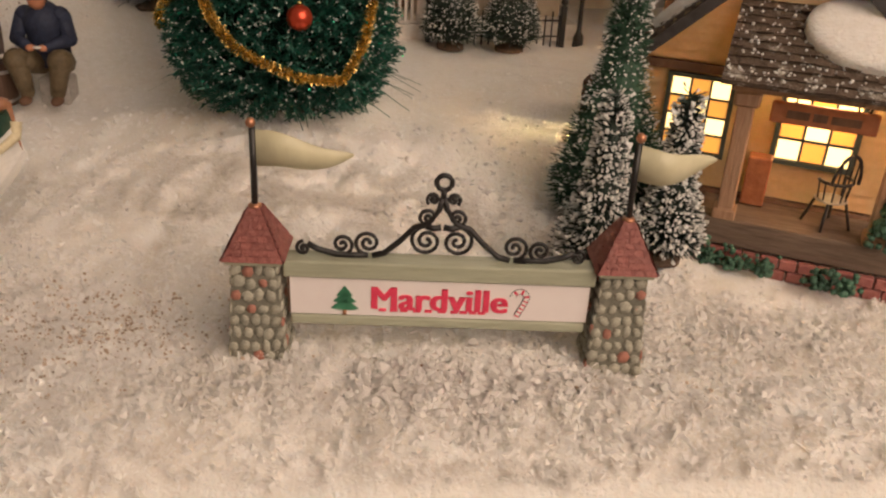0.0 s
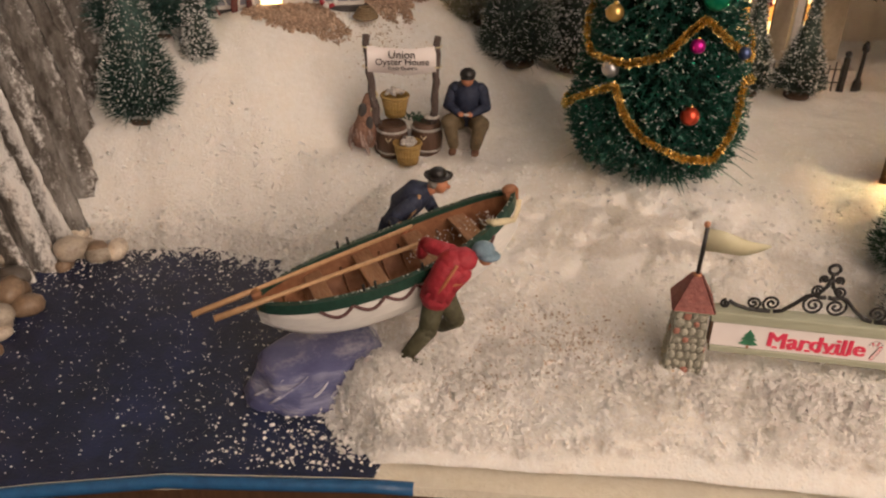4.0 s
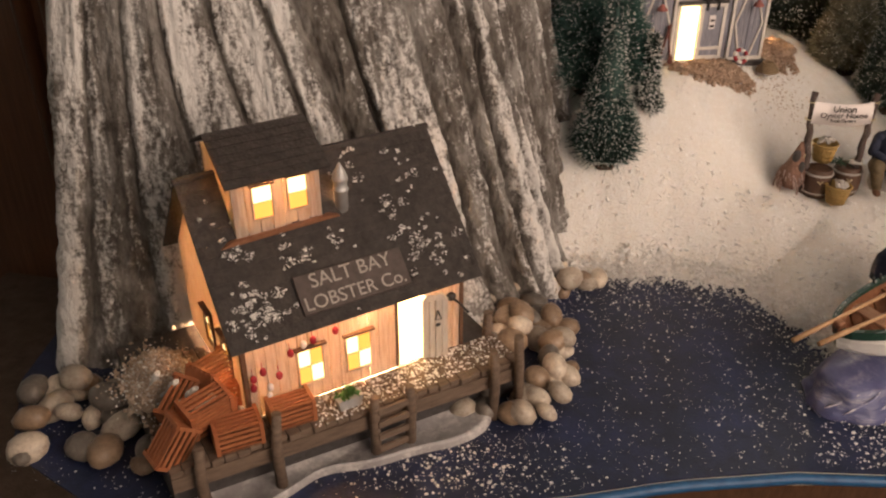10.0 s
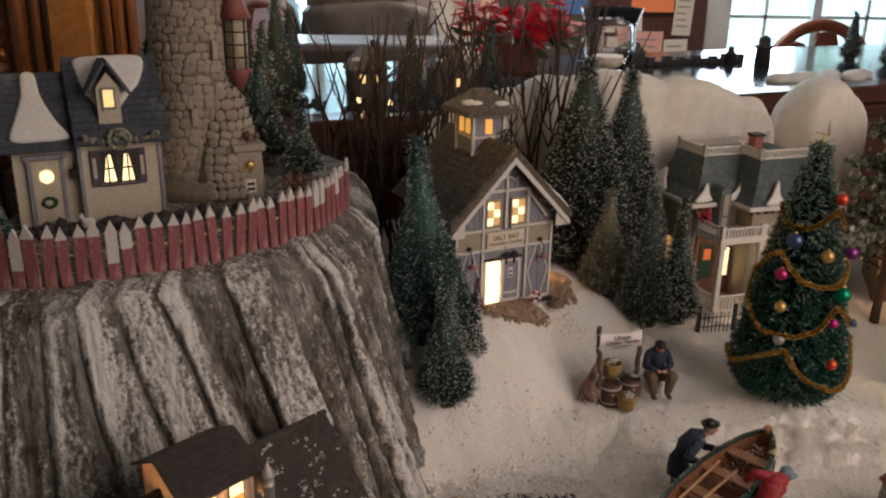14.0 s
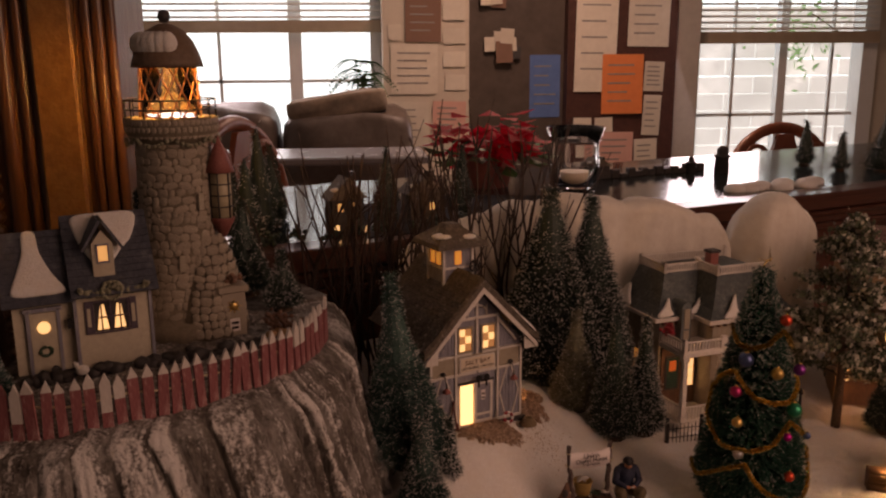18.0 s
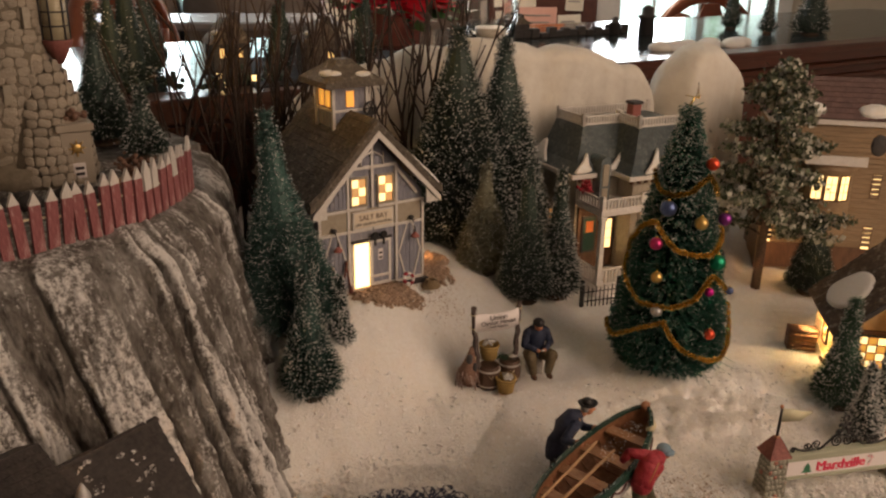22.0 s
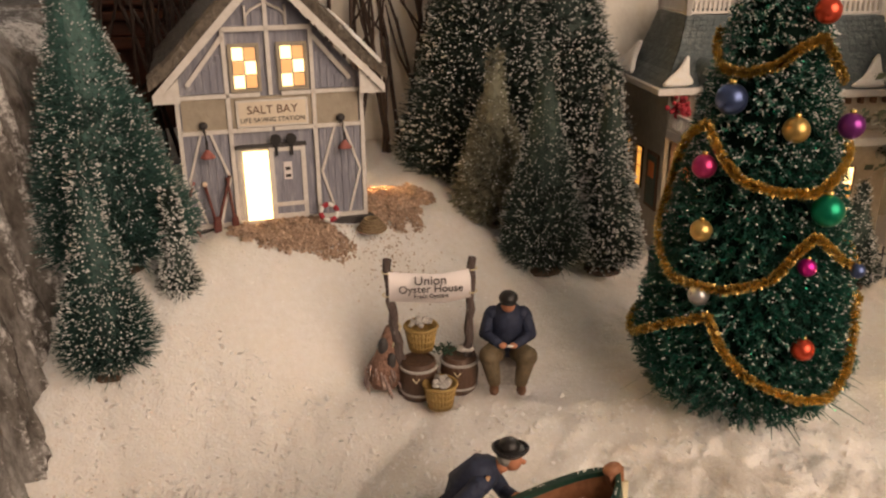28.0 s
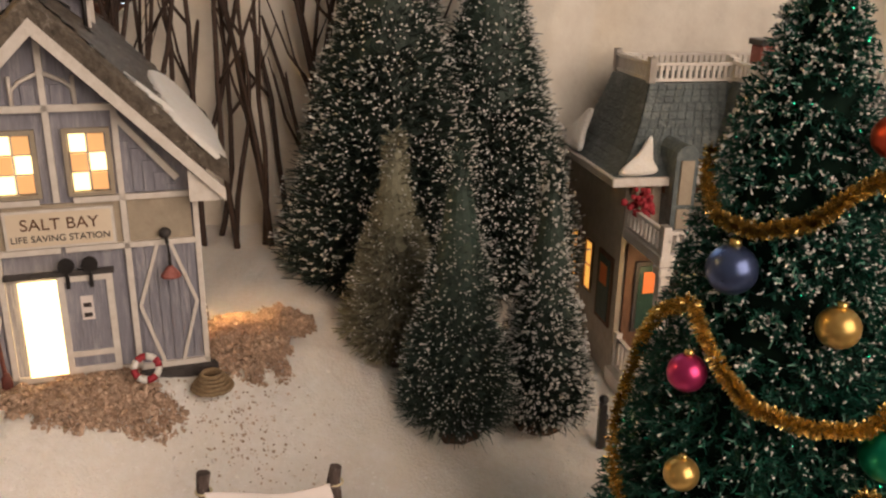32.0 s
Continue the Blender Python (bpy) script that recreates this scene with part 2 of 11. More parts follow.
ROOFBLUE = mat("blue_grey_shake", (0.095, 0.105, 0.135), (0.055, 0.062, 0.085), 240, 0.65, 0.5, 500, island=0.2, c3=(0.15, 0.16, 0.19), cscale=70, cover=0.6)
CREAMWALL = mat("cream_wall", (0.46, 0.41, 0.33), (0.37, 0.32, 0.25), 160, 0.55, 0.2, 300)
WHITEWOOD = mat("whitewashed_wood", (0.84, 0.76, 0.67), (0.60, 0.47, 0.36), 160, 0.65, 0.5, 300, stretch=(4, 4, 0.4))
bisque(WHITEWOOD, 0.5)
YELLOWSIDING = mat("yellow_siding", (0.72, 0.54, 0.30), (0.62, 0.44, 0.23), 160, 0.55, 0.2, 300)
bisque(YELLOWSIDING, 0.35)
CABINWALL = mat("cabin_wall", (0.62, 0.46, 0.27), (0.52, 0.37, 0.20), 160, 0.55, 0.2, 300)
bisque(CABINWALL, 0.5)
BROWNWOOD = mat("brown_wood", (0.17, 0.085, 0.045), (0.10, 0.05, 0.028), 160, 0.6, 0.5, 300, stretch=(1, 1, 0.3))
DECKWOOD = mat("weathered_deck", (0.20, 0.14, 0.10), (0.11, 0.075, 0.055), 160, 0.75, 0.5, 300, stretch=(0.3, 2, 2))
CRATE = mat("crate_orange", (0.42, 0.15, 0.06), (0.30, 0.10, 0.04), 200, 0.6, 0.4, 300)
GREENPAINT = mat("green_paint", (0.02, 0.065, 0.045), (0.012, 0.04, 0.03), 300, 0.4, 0.2, 400, c3=(0.5, 0.5, 0.48), cover=0.72, cscale=200)
WHITEPAINT = mat("white_boat_paint", (0.80, 0.78, 0.75), (0.68, 0.66, 0.64), 200, 0.4, 0.25, 260, stretch=(0.3, 1, 3))
BOATWOOD = mat("boat_inside", (0.36, 0.17, 0.085), (0.24, 0.10, 0.05), 200, 0.55, 0.4, 260)
OARWOOD = mat("oar_wood", (0.52, 0.32, 0.17), (0.42, 0.24, 0.12), 300, 0.5, 0.2, 400)
ROPE = mat("rope", (0.16, 0.08, 0.08), (0.10, 0.05, 0.05), 600, 0.7, 0.4, 900)
CREAMROPE = mat("cream_rope", (0.75, 0.66, 0.45), (0.62, 0.53, 0.34), 600, 0.6, 0.4, 900)
WAVE = mat("wave_resin", (0.15, 0.16, 0.31), (0.07, 0.075, 0.18), 60, 0.38, 0.5, 150, stretch=(0.5, 0.5, 2.4), c3=(0.58, 0.57, 0.64), cover=0.62, cscale=55, sharp=0.12)
NAVY = mat("navy_cloth", (0.025, 0.035, 0.075), (0.015, 0.02, 0.045), 300, 0.7, 0.5, 350)
REDCLOTH = mat("red_cloth", (0.42, 0.03, 0.045), (0.28, 0.015, 0.03), 300, 0.6, 0.5, 350)
OLIVE = mat("olive_cloth", (0.09, 0.085, 0.045), (0.055, 0.05, 0.028), 300, 0.7, 0.4, 350)
KHAKI = mat("khaki_cloth", (0.15, 0.11, 0.06), (0.09, 0.065, 0.035), 300, 0.65, 0.4, 350)
SKIN = mat("painted_face", (0.55, 0.24, 0.13), (0.45, 0.18, 0.10), 300, 0.5, 0.1, 400)
BLACK = mat("black_enamel", (0.02, 0.018, 0.018), (0.012, 0.01, 0.01), 300, 0.4, 0.2, 500)
GREYBLUE = mat("grey_blue_wool", (0.22, 0.32, 0.40), (0.15, 0.23, 0.30), 500, 0.7, 0.5, 600)
BRICKRED = mat("red_roof_tile", (0.36, 0.13, 0.11), (0.26, 0.08, 0.07), 400, 0.6, 0.4, 600, island=0.25)
STONEGREY = mat("post_stone", (0.40, 0.385, 0.32), (0.27, 0.26, 0.21), 3, 0.6, 0.3, 6, island=0.35)
STONERED = mat("post_stone_red", (0.44, 0.20, 0.15), (0.34, 0.14, 0.10), 3, 0.6, 0.3, 6)
MORTAR = mat("mortar", (0.22, 0.21, 0.17), (0.15, 0.145, 0.115), 300, 0.85, 0.4, 500)
SAGE = mat("sage_wood", (0.42, 0.43, 0.32), (0.34, 0.35, 0.26), 200, 0.55, 0.3, 300, stretch=(0.3, 2, 2))
CREAMPAINT = mat("cream_paint", (0.80, 0.70, 0.56), (0.72, 0.61, 0.47), 60, 0.5)
PAPER = mat("sign_paper", (0.84, 0.78, 0.77), (0.80, 0.73, 0.72), 60, 0.5)
FLAG = mat("flag_resin", (0.62, 0.58, 0.40), (0.55, 0.51, 0.34), 100, 0.4, 0.15, 150)
COPPER = mat("copper", (0.60, 0.30, 0.18), (0.45, 0.20, 0.11), 300, 0.35, metal=0.7)
REDINK = mat("red_ink", (0.80, 0.06, 0.13), (0.70, 0.04, 0.10), 300, 0.6)
GREENINK = mat("green_ink", (0.05, 0.22, 0.12), (0.04, 0.17, 0.09), 300, 0.6)
DARKINK = mat("dark_ink", (0.045, 0.035, 0.035), (0.03, 0.02, 0.02), 300, 0.6)
PALEINK = mat("pale_letters", (0.46, 0.41, 0.37), (0.30, 0.26, 0.23), 400, 0.6)
WHITEINK = mat("white_ink", (0.85, 0.82, 0.80), (0.8, 0.76, 0.74), 300, 0.6)
LIGHTSTONE = mat("lighthouse_stone", (0.40, 0.345, 0.28), (0.25, 0.21, 0.165), 3, 0.75, 0.4, 6, island=0.3)
COTTAGE = mat("cottage_siding", (0.60, 0.54, 0.42), (0.50, 0.44, 0.34), 160, 0.55, 0.2, 300)
PICKETRED = mat("picket_red", (0.36, 0.125, 0.13), (0.23, 0.075, 0.08), 260, 0.75, 0.4, 400, stretch=(3, 3, 0.5), c3=(0.58, 0.38, 0.36), cscale=120, cover=0.60, island=0.15)
PICKETWHITE = mat("picket_white", (0.74, 0.70, 0.66), (0.60, 0.55, 0.52), 260, 0.7, 0.4, 400, stretch=(3, 3, 0.5))
DARKWOOD = mat("dark_cabinet_wood", (0.11, 0.038, 0.022), (0.055, 0.018, 0.011), 30, 0.35, 0.3, 60, stretch=(0.25, 2, 3), coat=0.3)
COLWOOD = mat("carved_column_wood", (0.15, 0.065, 0.03), (0.08, 0.032, 0.015), 60, 0.32, 0.3, 90, stretch=(3, 3, 0.2), coat=0.3)
PLASTER = mat("room_plaster", (0.62, 0.55, 0.46), (0.57, 0.50, 0.41), 8, 0.9, 0.15, 60)
CEILM = mat("ceiling_paint", (0.75, 0.72, 0.66), (0.70, 0.66, 0.60), 8, 0.9)
CARPET = mat("brown_carpet", (0.13, 0.085, 0.06), (0.07, 0.045, 0.03), 40, 0.95, 0.6, 300)
TABLEGLASS = mat("glass_table_top", (0.03, 0.045, 0.05), (0.025, 0.035, 0.04), 20, 0.10, spec=0.4)
DARKSIL = mat("dark_resin", (0.06, 0.055, 0.055), (0.035, 0.03, 0.03), 200, 0.6, 0.3, 300)
FRAMEW = mat("window_frame_white", (0.75, 0.75, 0.74), (0.70, 0.70, 0.69), 20, 0.45)
BLIND = mat("blind_slat", (0.80, 0.78, 0.74), (0.74, 0.72, 0.68), 20, 0.5)
SOFA = mat("sofa_leather", (0.13, 0.10, 0.085), (0.08, 0.06, 0.05), 20, 0.4, 0.4, 60)
CORKDARK = mat("dark_board", (0.085, 0.03, 0.02), (0.06, 0.02, 0.014), 30, 0.6)
NOTE = mat("note_paper", (0.76, 0.69, 0.58), (0.68, 0.61, 0.51), 20, 0.7, island=0.25)
ORANGEP = mat("orange_paper", (0.85, 0.25, 0.08), (0.78, 0.22, 0.07), 20, 0.7)
PINKP = mat("pink_paper", (0.70, 0.40, 0.33), (0.65, 0.36, 0.30), 20, 0.7)
BLUEP = mat("blue_paper", (0.10, 0.20, 0.45), (0.08, 0.16, 0.38), 20, 0.7)
POIN = mat("poinsettia_red", (0.75, 0.02, 0.05), (0.60, 0.012, 0.03), 60, 0.5, island=0.3)
bisque(POIN, 0.5)
LEAFG = mat("house_leaf", (0.05, 0.14, 0.04), (0.03, 0.09, 0.025), 60, 0.5, island=0.3)
CHAIRW = mat("chair_wood", (0.30, 0.10, 0.05), (0.20, 0.06, 0.03), 40, 0.35, stretch=(1, 1, 0.3))
STEEL = mat("galvanised_metal", (0.58, 0.57, 0.56), (0.44, 0.43, 0.42), 200, 0.45, metal=0.35)
BASKET = mat("basket_yellow", (0.42, 0.28, 0.09), (0.30, 0.19, 0.06), 400, 0.6, 0.5, 500)
SHELL = mat("oyster_shell", (0.48, 0.45, 0.42), (0.30, 0.28, 0.26), 300, 0.5, 0.5, 400, island=0.4)
SACK = mat("net_sack", (0.30, 0.17, 0.12), (0.17, 0.09, 0.065), 500, 0.8, 0.8, 600)
BARREL = mat("barrel_stave", (0.12, 0.065, 0.04), (0.07, 0.038, 0.025), 200, 0.55, 0.4, 300, stretch=(2, 2, 0.3))
SEAWEED = mat("seaweed", (0.03, 0.075, 0.04), (0.02, 0.045, 0.025), 400, 0.6, 0.5, 500)
GREENPLANT = mat("plant_green", (0.10, 0.24, 0.05), (0.06, 0.15, 0.03), 400, 0.6, island=0.4)


def glow(name, colour, strength):
    m = bpy.data.materials.new(name)
    m.use_nodes = True
    b = m.node_tree.nodes["Principled BSDF"]
    b.inputs["Base Color"].default_value = (*colour, 1)
    b.inputs["Emission Color"].default_value = (*colour, 1)
    b.inputs["Emission Strength"].default_value = strength
    b.inputs["Roughness"].default_value = 0.4
    return m


LITWHITE = glow("lit_pane_pale", (1.0, 0.70, 0.30), 2.6)
LITAMBER = glow("lit_pane_amber", (1.0, 0.45, 0.08), 0.9)
LITDIM = glow("dim_lit_pane", (1.0, 0.58, 0.24), 0.30)
LITDOOR = glow("lit_doorway", (1.0, 0.66, 0.27), 5.0)
LITSMALL = glow("lit_small_window", (1.0, 0.62, 0.22), 1.3)
BEACON = glow("beacon_bulb", (1.0, 0.55, 0.10), 22.0)
DAY = glow("daylight_backdrop", (0.66, 0.93, 1.0), 4.2)
GLASS = glass_mat("clear_glass")


def gloss(name, colour, rough=0.3):
    return mat(name, colour, tuple(0.8 * v for v in colour), 100, rough, metal=0.75)


BALLS = {k: gloss("bauble_" + k, c) for k, c in dict(red=(0.75, 0.10, 0.05), magenta=(0.65, 0.02, 0.35), gold=(0.72, 0.48, 0.16), green=(0.01, 0.30, 0.16), pink=(0.60, 0.05, 0.20), blue=(0.10, 0.14, 0.30), purple=(0.28, 0.05, 0.30), silver=(0.55, 0.55, 0.58)).items()}

# ---- mesh helpers ----
RNG = random.Random(7)


def bmnew():
    return bmesh.new()


def place(ob, m):
    ob.matrix_world = m
    return ob


def finish(name, bm, mats, smooth=False):
    me = bpy.data.meshes.new(name)
    if smooth:
        for f in bm.faces:
            f.smooth = True
    bm.normal_update()
    bm.to_mesh(me)
    bm.free()
    for m in (mats if isinstance(mats, (list, tuple)) else [mats]):
        me.materials.append(m)
    return me


def part(name, bm, material, parent, label="", smooth=False):
    ob = new(name, finish(name, bm, material, smooth))
    ob.parent = parent
    if label:
        ob["label"] = label
    return ob


def mesh_thing(name, bm, material, m, label, category, group="", kind="", smooth=False):
    ob = new(name, finish(name, bm, material, smooth))
    ob.matrix_world = m
    return tagged(ob, label, category, group, kind)


def thing(name, m, label, category, group="", kind=""):
    ob = new(name)
    ob.empty_display_size = 0.01
    ob.matrix_world = m
    return tagged(ob, label, category, group, kind)


def shared(name, me, parent, m):
    ob = new(name, me)
    ob.parent = parent
    ob.matrix_local = m
    return ob


def box(bm, x0, x1, y0, y1, z0, z1, m=None, mi=0, bev=0.0):
    v = [bm.verts.new(((x0, x1)[i & 1], (y0, y1)[(i >> 1) & 1], (z0, z1)[i >> 2])) for i in range(8)]
    if m:
        bmesh.ops.transform(bm, matrix=m, verts=v)
    fs = [bm.faces.new([v[i] for i in q]) for q in ((0, 2, 3, 1), (4, 5, 7, 6), (0, 1, 5, 4), (2, 6, 7, 3), (0, 4, 6, 2), (1, 3, 7, 5))]
    for f in fs:
        f.material_index = mi
    if bev:
        es = list({e for f in fs for e in f.edges})
        r = bmesh.ops.bevel(bm, geom=es, offset=bev, segments=1, affect="EDGES")
        for f in r["faces"]:
            f.material_index = mi
    return bm


def boxm(x0, x1, y0, y1, z0, z1, bev=0.0):
    return box(bmnew(), x0, x1, y0, y1, z0, z1, bev=bev)


def ring(bm, c, ax, up, r, n, ry=None):
    ax = Vector(ax).normalized()
    u = ax.cross(Vector(up))
    if u.length < 1e-4:
        u = ax.cross(Vector((1, 0, 0)))
    u.normalize()
    w = ax.cross(u)
    return [bm.verts.new(Vector(c) + u * (r * math.cos(2 * math.pi * k / n)) + w * ((ry or r) * math.sin(2 * math.pi * k / n))) for k in range(n)]


def tube(bm, pts, radii, n=6, mi=0, cap=True):
    pts = [Vector(p) for p in pts]
    if not isinstance(radii, (list, tuple)):
        radii = [radii] * len(pts)
    rings = []
    for i, p in enumerate(pts):
        d = pts[min(i + 1, len(pts) - 1)] - pts[max(i - 1, 0)]
        if d.length < 1e-9:
            d = Vector((0, 0, 1))
        up = Vector((0, 0, 1)) if abs(d.normalized().z) < 0.9 else Vector((0, 1, 0))
        rings.append(ring(bm, p, d, up, max(radii[i], 1e-5), n))
    for a, b in zip(rings, rings[1:]):
        for k in range(n):
            f = bm.faces.new((a[k], a[(k + 1) % n], b[(k + 1) % n], b[k]))
            f.material_index = mi
            f.smooth = True
    if cap:
        for r in (rings[0][::-1], rings[-1]):
            f = bm.faces.new(r)
            f.material_index = mi
    return bm


def lathe(bm, prof, n=16, mi=0, at=(0, 0, 0), wob=None):
    rs = []
    for r, z in prof:
        rs.append([bm.verts.new((at[0] + (wob(k / n, z) if wob else 1) * r * math.cos(2 * math.pi * k / n), at[1] + (wob(k / n, z) if wob else 1) * r * math.sin(2 * math.pi * k / n), at[2] + z)) for k in range(n)])
    for a, b in zip(rs, rs[1:]):
        for k in range(n):
            f = bm.faces.new((a[k], a[(k + 1) % n], b[(k + 1) % n], b[k]))
            f.material_index = mi
            f.smooth = True
    for r in (rs[0][::-1], rs[-1]):
        f = bm.faces.new(r)
        f.material_index = mi
    return bm


def ball(bm, c, r, mi=0, sub=2, m=None):
    rr = r if isinstance(r, (list, tuple)) else (r, r, r)
    mm = Matrix.Translation(c) @ (m or Matrix()) @ Matrix.Diagonal((*rr, 1))
    res = bmesh.ops.create_icosphere(bm, subdivisions=sub, radius=1.0, matrix=mm)
    for f in {f for v in res["verts"] for f in v.link_faces}:
        f.material_index = mi
        f.smooth = True
    return bm


def prism(bm, pts, y0, y1, mi=0, axis="y", m=None):
    """Outline pts (a, b) pulled from y0 to y1 along the axis."""
    def at(a, b, c):
        v = {"y": (a, c, b), "z": (a, b, c), "x": (c, a, b)}[axis]
        return (m @ Vector(v)) if m else v
    A = [bm.verts.new(at(a, b, y0)) for a, b in pts]
    B = [bm.verts.new(at(a, b, y1)) for a, b in pts]
    fs = [bm.faces.new(A), bm.faces.new(B[::-1])]
    n = len(pts)
    for k in range(n):
        fs.append(bm.faces.new((A[k], B[k], B[(k + 1) % n], A[(k + 1) % n])))
    for f in fs:
        f.material_index = mi
    bmesh.ops.recalc_face_normals(bm, faces=fs)
    return bm


def slab(bm, quad, thick, mi=0):
    """A plate: four corners, thickened along its normal."""
    q = [Vector(p) for p in quad]
    nrm = (q[1] - q[0]).cross(q[3] - q[0]).normalized() * thick
    A = [bm.verts.new(p) for p in q]
    B = [bm.verts.new(p + nrm) for p in q]
    fs = [bm.faces.new(A[::-1]), bm.faces.new(B)] + [bm.faces.new((A[k], A[(k + 1) % 4], B[(k + 1) % 4], B[k])) for k in range(4)]
    for f in fs:
        f.material_index = mi
    return bm


def letters(name, text, size, m, material, parent, thick=0.0002, align="CENTER", space=1.0, bold=0.0):
    cu = bpy.data.curves.new(name, "FONT")
    cu.offset = bold
    cu.body, cu.size, cu.extrude, cu.align_x, cu.align_y, cu.space_character = text, size, thick, align, "CENTER", space
    tmp = new(name, cu)
    dg = bpy.context.evaluated_depsgraph_get()
    me = bpy.data.meshes.new_from_object(tmp.evaluated_get(dg))
    bpy.data.objects.remove(tmp)
    me.materials.clear()
    me.materials.append(material)
    ob = new(name, me)
    ob.parent = parent
    ob.matrix_local = m
    return ob


def ss(a, b, x):
    t = np.clip((x - a) / (b - a), 0, 1)
    return t * t * (3 - 2 * t)


def bulk(name, verts, faces, material, label="", category="", kind="stuff", smooth=False):
    me = bpy.data.meshes.new(name)
    me.from_pydata(verts, [], faces)
    me.materials.append(material)
    if smooth:
        me.polygons.foreach_set("use_smooth", [True] * len(me.polygons))
    ob = new(name, me)
    if label:
        tagged(ob, label, category, kind=kind)
    return ob


# ---- the lie of the snow ----
def front_edge(x):
    return float(np.interp(x, [-0.80, -0.72, -0.60, -0.51, -0.43, -0.37, -0.30, -0.20, -0.055, 0.12, 0.5], [0.03, 0.022, 0.022, 0.055, 0.086, 0.113, 0.136, 0.154, 0.171, 0.182, 0.19]))


def bay_depth(x, y):
    """How far inside the painted bay a place lies (negative on the snow)."""
    xs = np.interp(y, [0.10, 0.155, 0.185, 0.21, 0.25, 0.30, 0.335], [-0.185, -0.195, -0.220, -0.250, -0.252, -0.285, -0.318])
    yu = np.interp(x, [-0.55, -0.49, -0.435, -0.379, -0.30], [0.27, 0.292, 0.325, 0.342, 0.335])
    return np.minimum(xs - x, yu - y)


def lie(x, y):
    x, y = np.asarray(x, float), np.asarray(y, float)
    base = 0.008 + 0.012 * ss(0.165, 0.21, y) + 0.026 * ss(0.27, 0.44, y)
    y0 = 0.435 - 0.115 * ss(-0.25, -0.42, x)
    mound = 0.080 * ss(-0.08, -0.31, x) * ss(0, 1, (y - y0) / 0.15)
    tree = 0.018 * np.exp(-((x + 0.075) ** 2 + (y - 0.425) ** 2) / 0.006)
    step = -0.006 * np.exp(-((x - 0.17) ** 2 / 0.012 + (y - 0.33) ** 2 / 0.004)) + 0.003 * np.exp(-((x - 0.01) ** 2 / 0.008 + (y - 0.245) ** 2 / 0.0006))
    z = base + mound + tree + step
    d = -bay_depth(x, y)
    heap = 0.017 * np.exp(-((x + 0.210) ** 2 / 0.0007 + (y - 0.206) ** 2 / 0.0010)) * ss(-0.004, 0.02, d)
    return z * ss(0.0, 0.075, d) ** 0.8 - 0.005 * ss(0.004, -0.01, d) + heap


def lumps(x, y):
    """Small relief: nearly smooth batting in the middle, crumbled along the front and the shore."""
    near = math.exp(-((x + 0.05) ** 2 / 0.010 + (y - 0.352) ** 2 / 0.0016))
    cell = noise.voronoi(Vector((x * 62 + 0.4 * noise.noise(Vector((x * 90, y * 90, 5.0))), y * 62, 9.0)))[0][0] if near > 0.05 else 1.0
    puff = near * (0.0075 * max(0.0, 1 - (cell / 0.62) ** 2) + 0.003 * noise.noise(Vector((x * 110, y * 110, 4.0))))
    rough = 0.30 + 0.70 * max(math.exp(-((x - 0.005) ** 2 / 0.012 + (y - 0.232) ** 2 / 0.0006)), float(ss(-0.045, -0.010, bay_depth(x, y))))
    soft = 0.0050 * noise.noise(Vector((x * 26, y * 26, 3.1))) + 0.0022 * noise.noise(Vector((x * 70, y * 70, 1.0)))
    crumb = 0.0022 * noise.noise(Vector((x * 160, y * 160, 7.7))) + 0.0012 * noise.noise(Vector((x * 380, y * 380, 2.2)))
    return puff + 0.75 * soft + rough * crumb


def zat(x, y):
    return float(lie(x, y))


XS = np.arange(-0.60, 0.40, 0.0021)
YS = np.r_[np.arange(0.0, 0.46, 0.0021), np.arange(0.46, 1.0, 0.008)]
gv, gf = [], []
fe = [front_edge(x) for x in XS]
for j in range(len(YS)):
    for i in range(len(XS)):
        x = XS[i]
        y = fe[i] + 0.012 + YS[j]
        land = max(0.0, min(1.0, -bay_depth(x, y) / 0.02))
        edge = min(1.0, j / 6)
        z = float(lie(x, y)) * (0.25 + 0.75 * edge) + land * (0.3 + 0.7 * edge) * lumps(x, y)
        gv.append((x, y, z))
nx = len(XS)
for j in range(len(YS) - 1):
    for i in range(nx - 1):
        a = j * nx + i
        gf.append((a, a + 1, a + nx + 1, a + nx))
ground = bulk("ground", gv, gf, SNOW, "soft white batting snow heaped over the display", "snow", "structure", True)

# board under the display with its painted bay
outline = [(-0.80, 0.22), (-0.785, 0.125), (-0.748, 0.062), (-0.69, 0.034)] + [(x, front_edge(x)) for x in np.arange(-0.64, 0.62, 0.03)] + [(0.62, 1.25), (-0.80, 1.25)]
bm = bmnew()
prism(bm, outline, -0.0075, -0.0015, axis="z")
mesh_thing("display_board", bm, FOAM, Matrix(), "cream foam board with a wavy front edge under the display", "board", kind="structure")
bm = bmnew()
bay = [(-0.828, 0.25), (-0.802, 0.112), (-0.763, 0.049), (-0.70, 0.025)] + [(x, front_edge(x) + 0.004) for x in np.arange(-0.64, -0.185, 0.02)] + [(-0.195, 0.21), (-0.22, 0.40), (-0.5, 0.42), (-0.828, 0.42)]
prism(bm, bay, -0.0014, 0.0, axis="z")
mesh_thing("water", bm, WATER, Matrix(), "navy painted bay strewn with fake snow flakes", "water", kind="structure")
bm = bmnew()
pts = [(x, front_edge(x) - 0.0015) for x in np.arange(-0.62, -0.17, 0.02)]
tube(bm, [(x, y + 0.002, -0.0035) for x, y in pts], 0.0034, 8)
mesh_thing("painted_edge_trim", bm, BLUEEDGE, Matrix(), "bright blue painted front edge of the bay board", "trim", kind="structure")

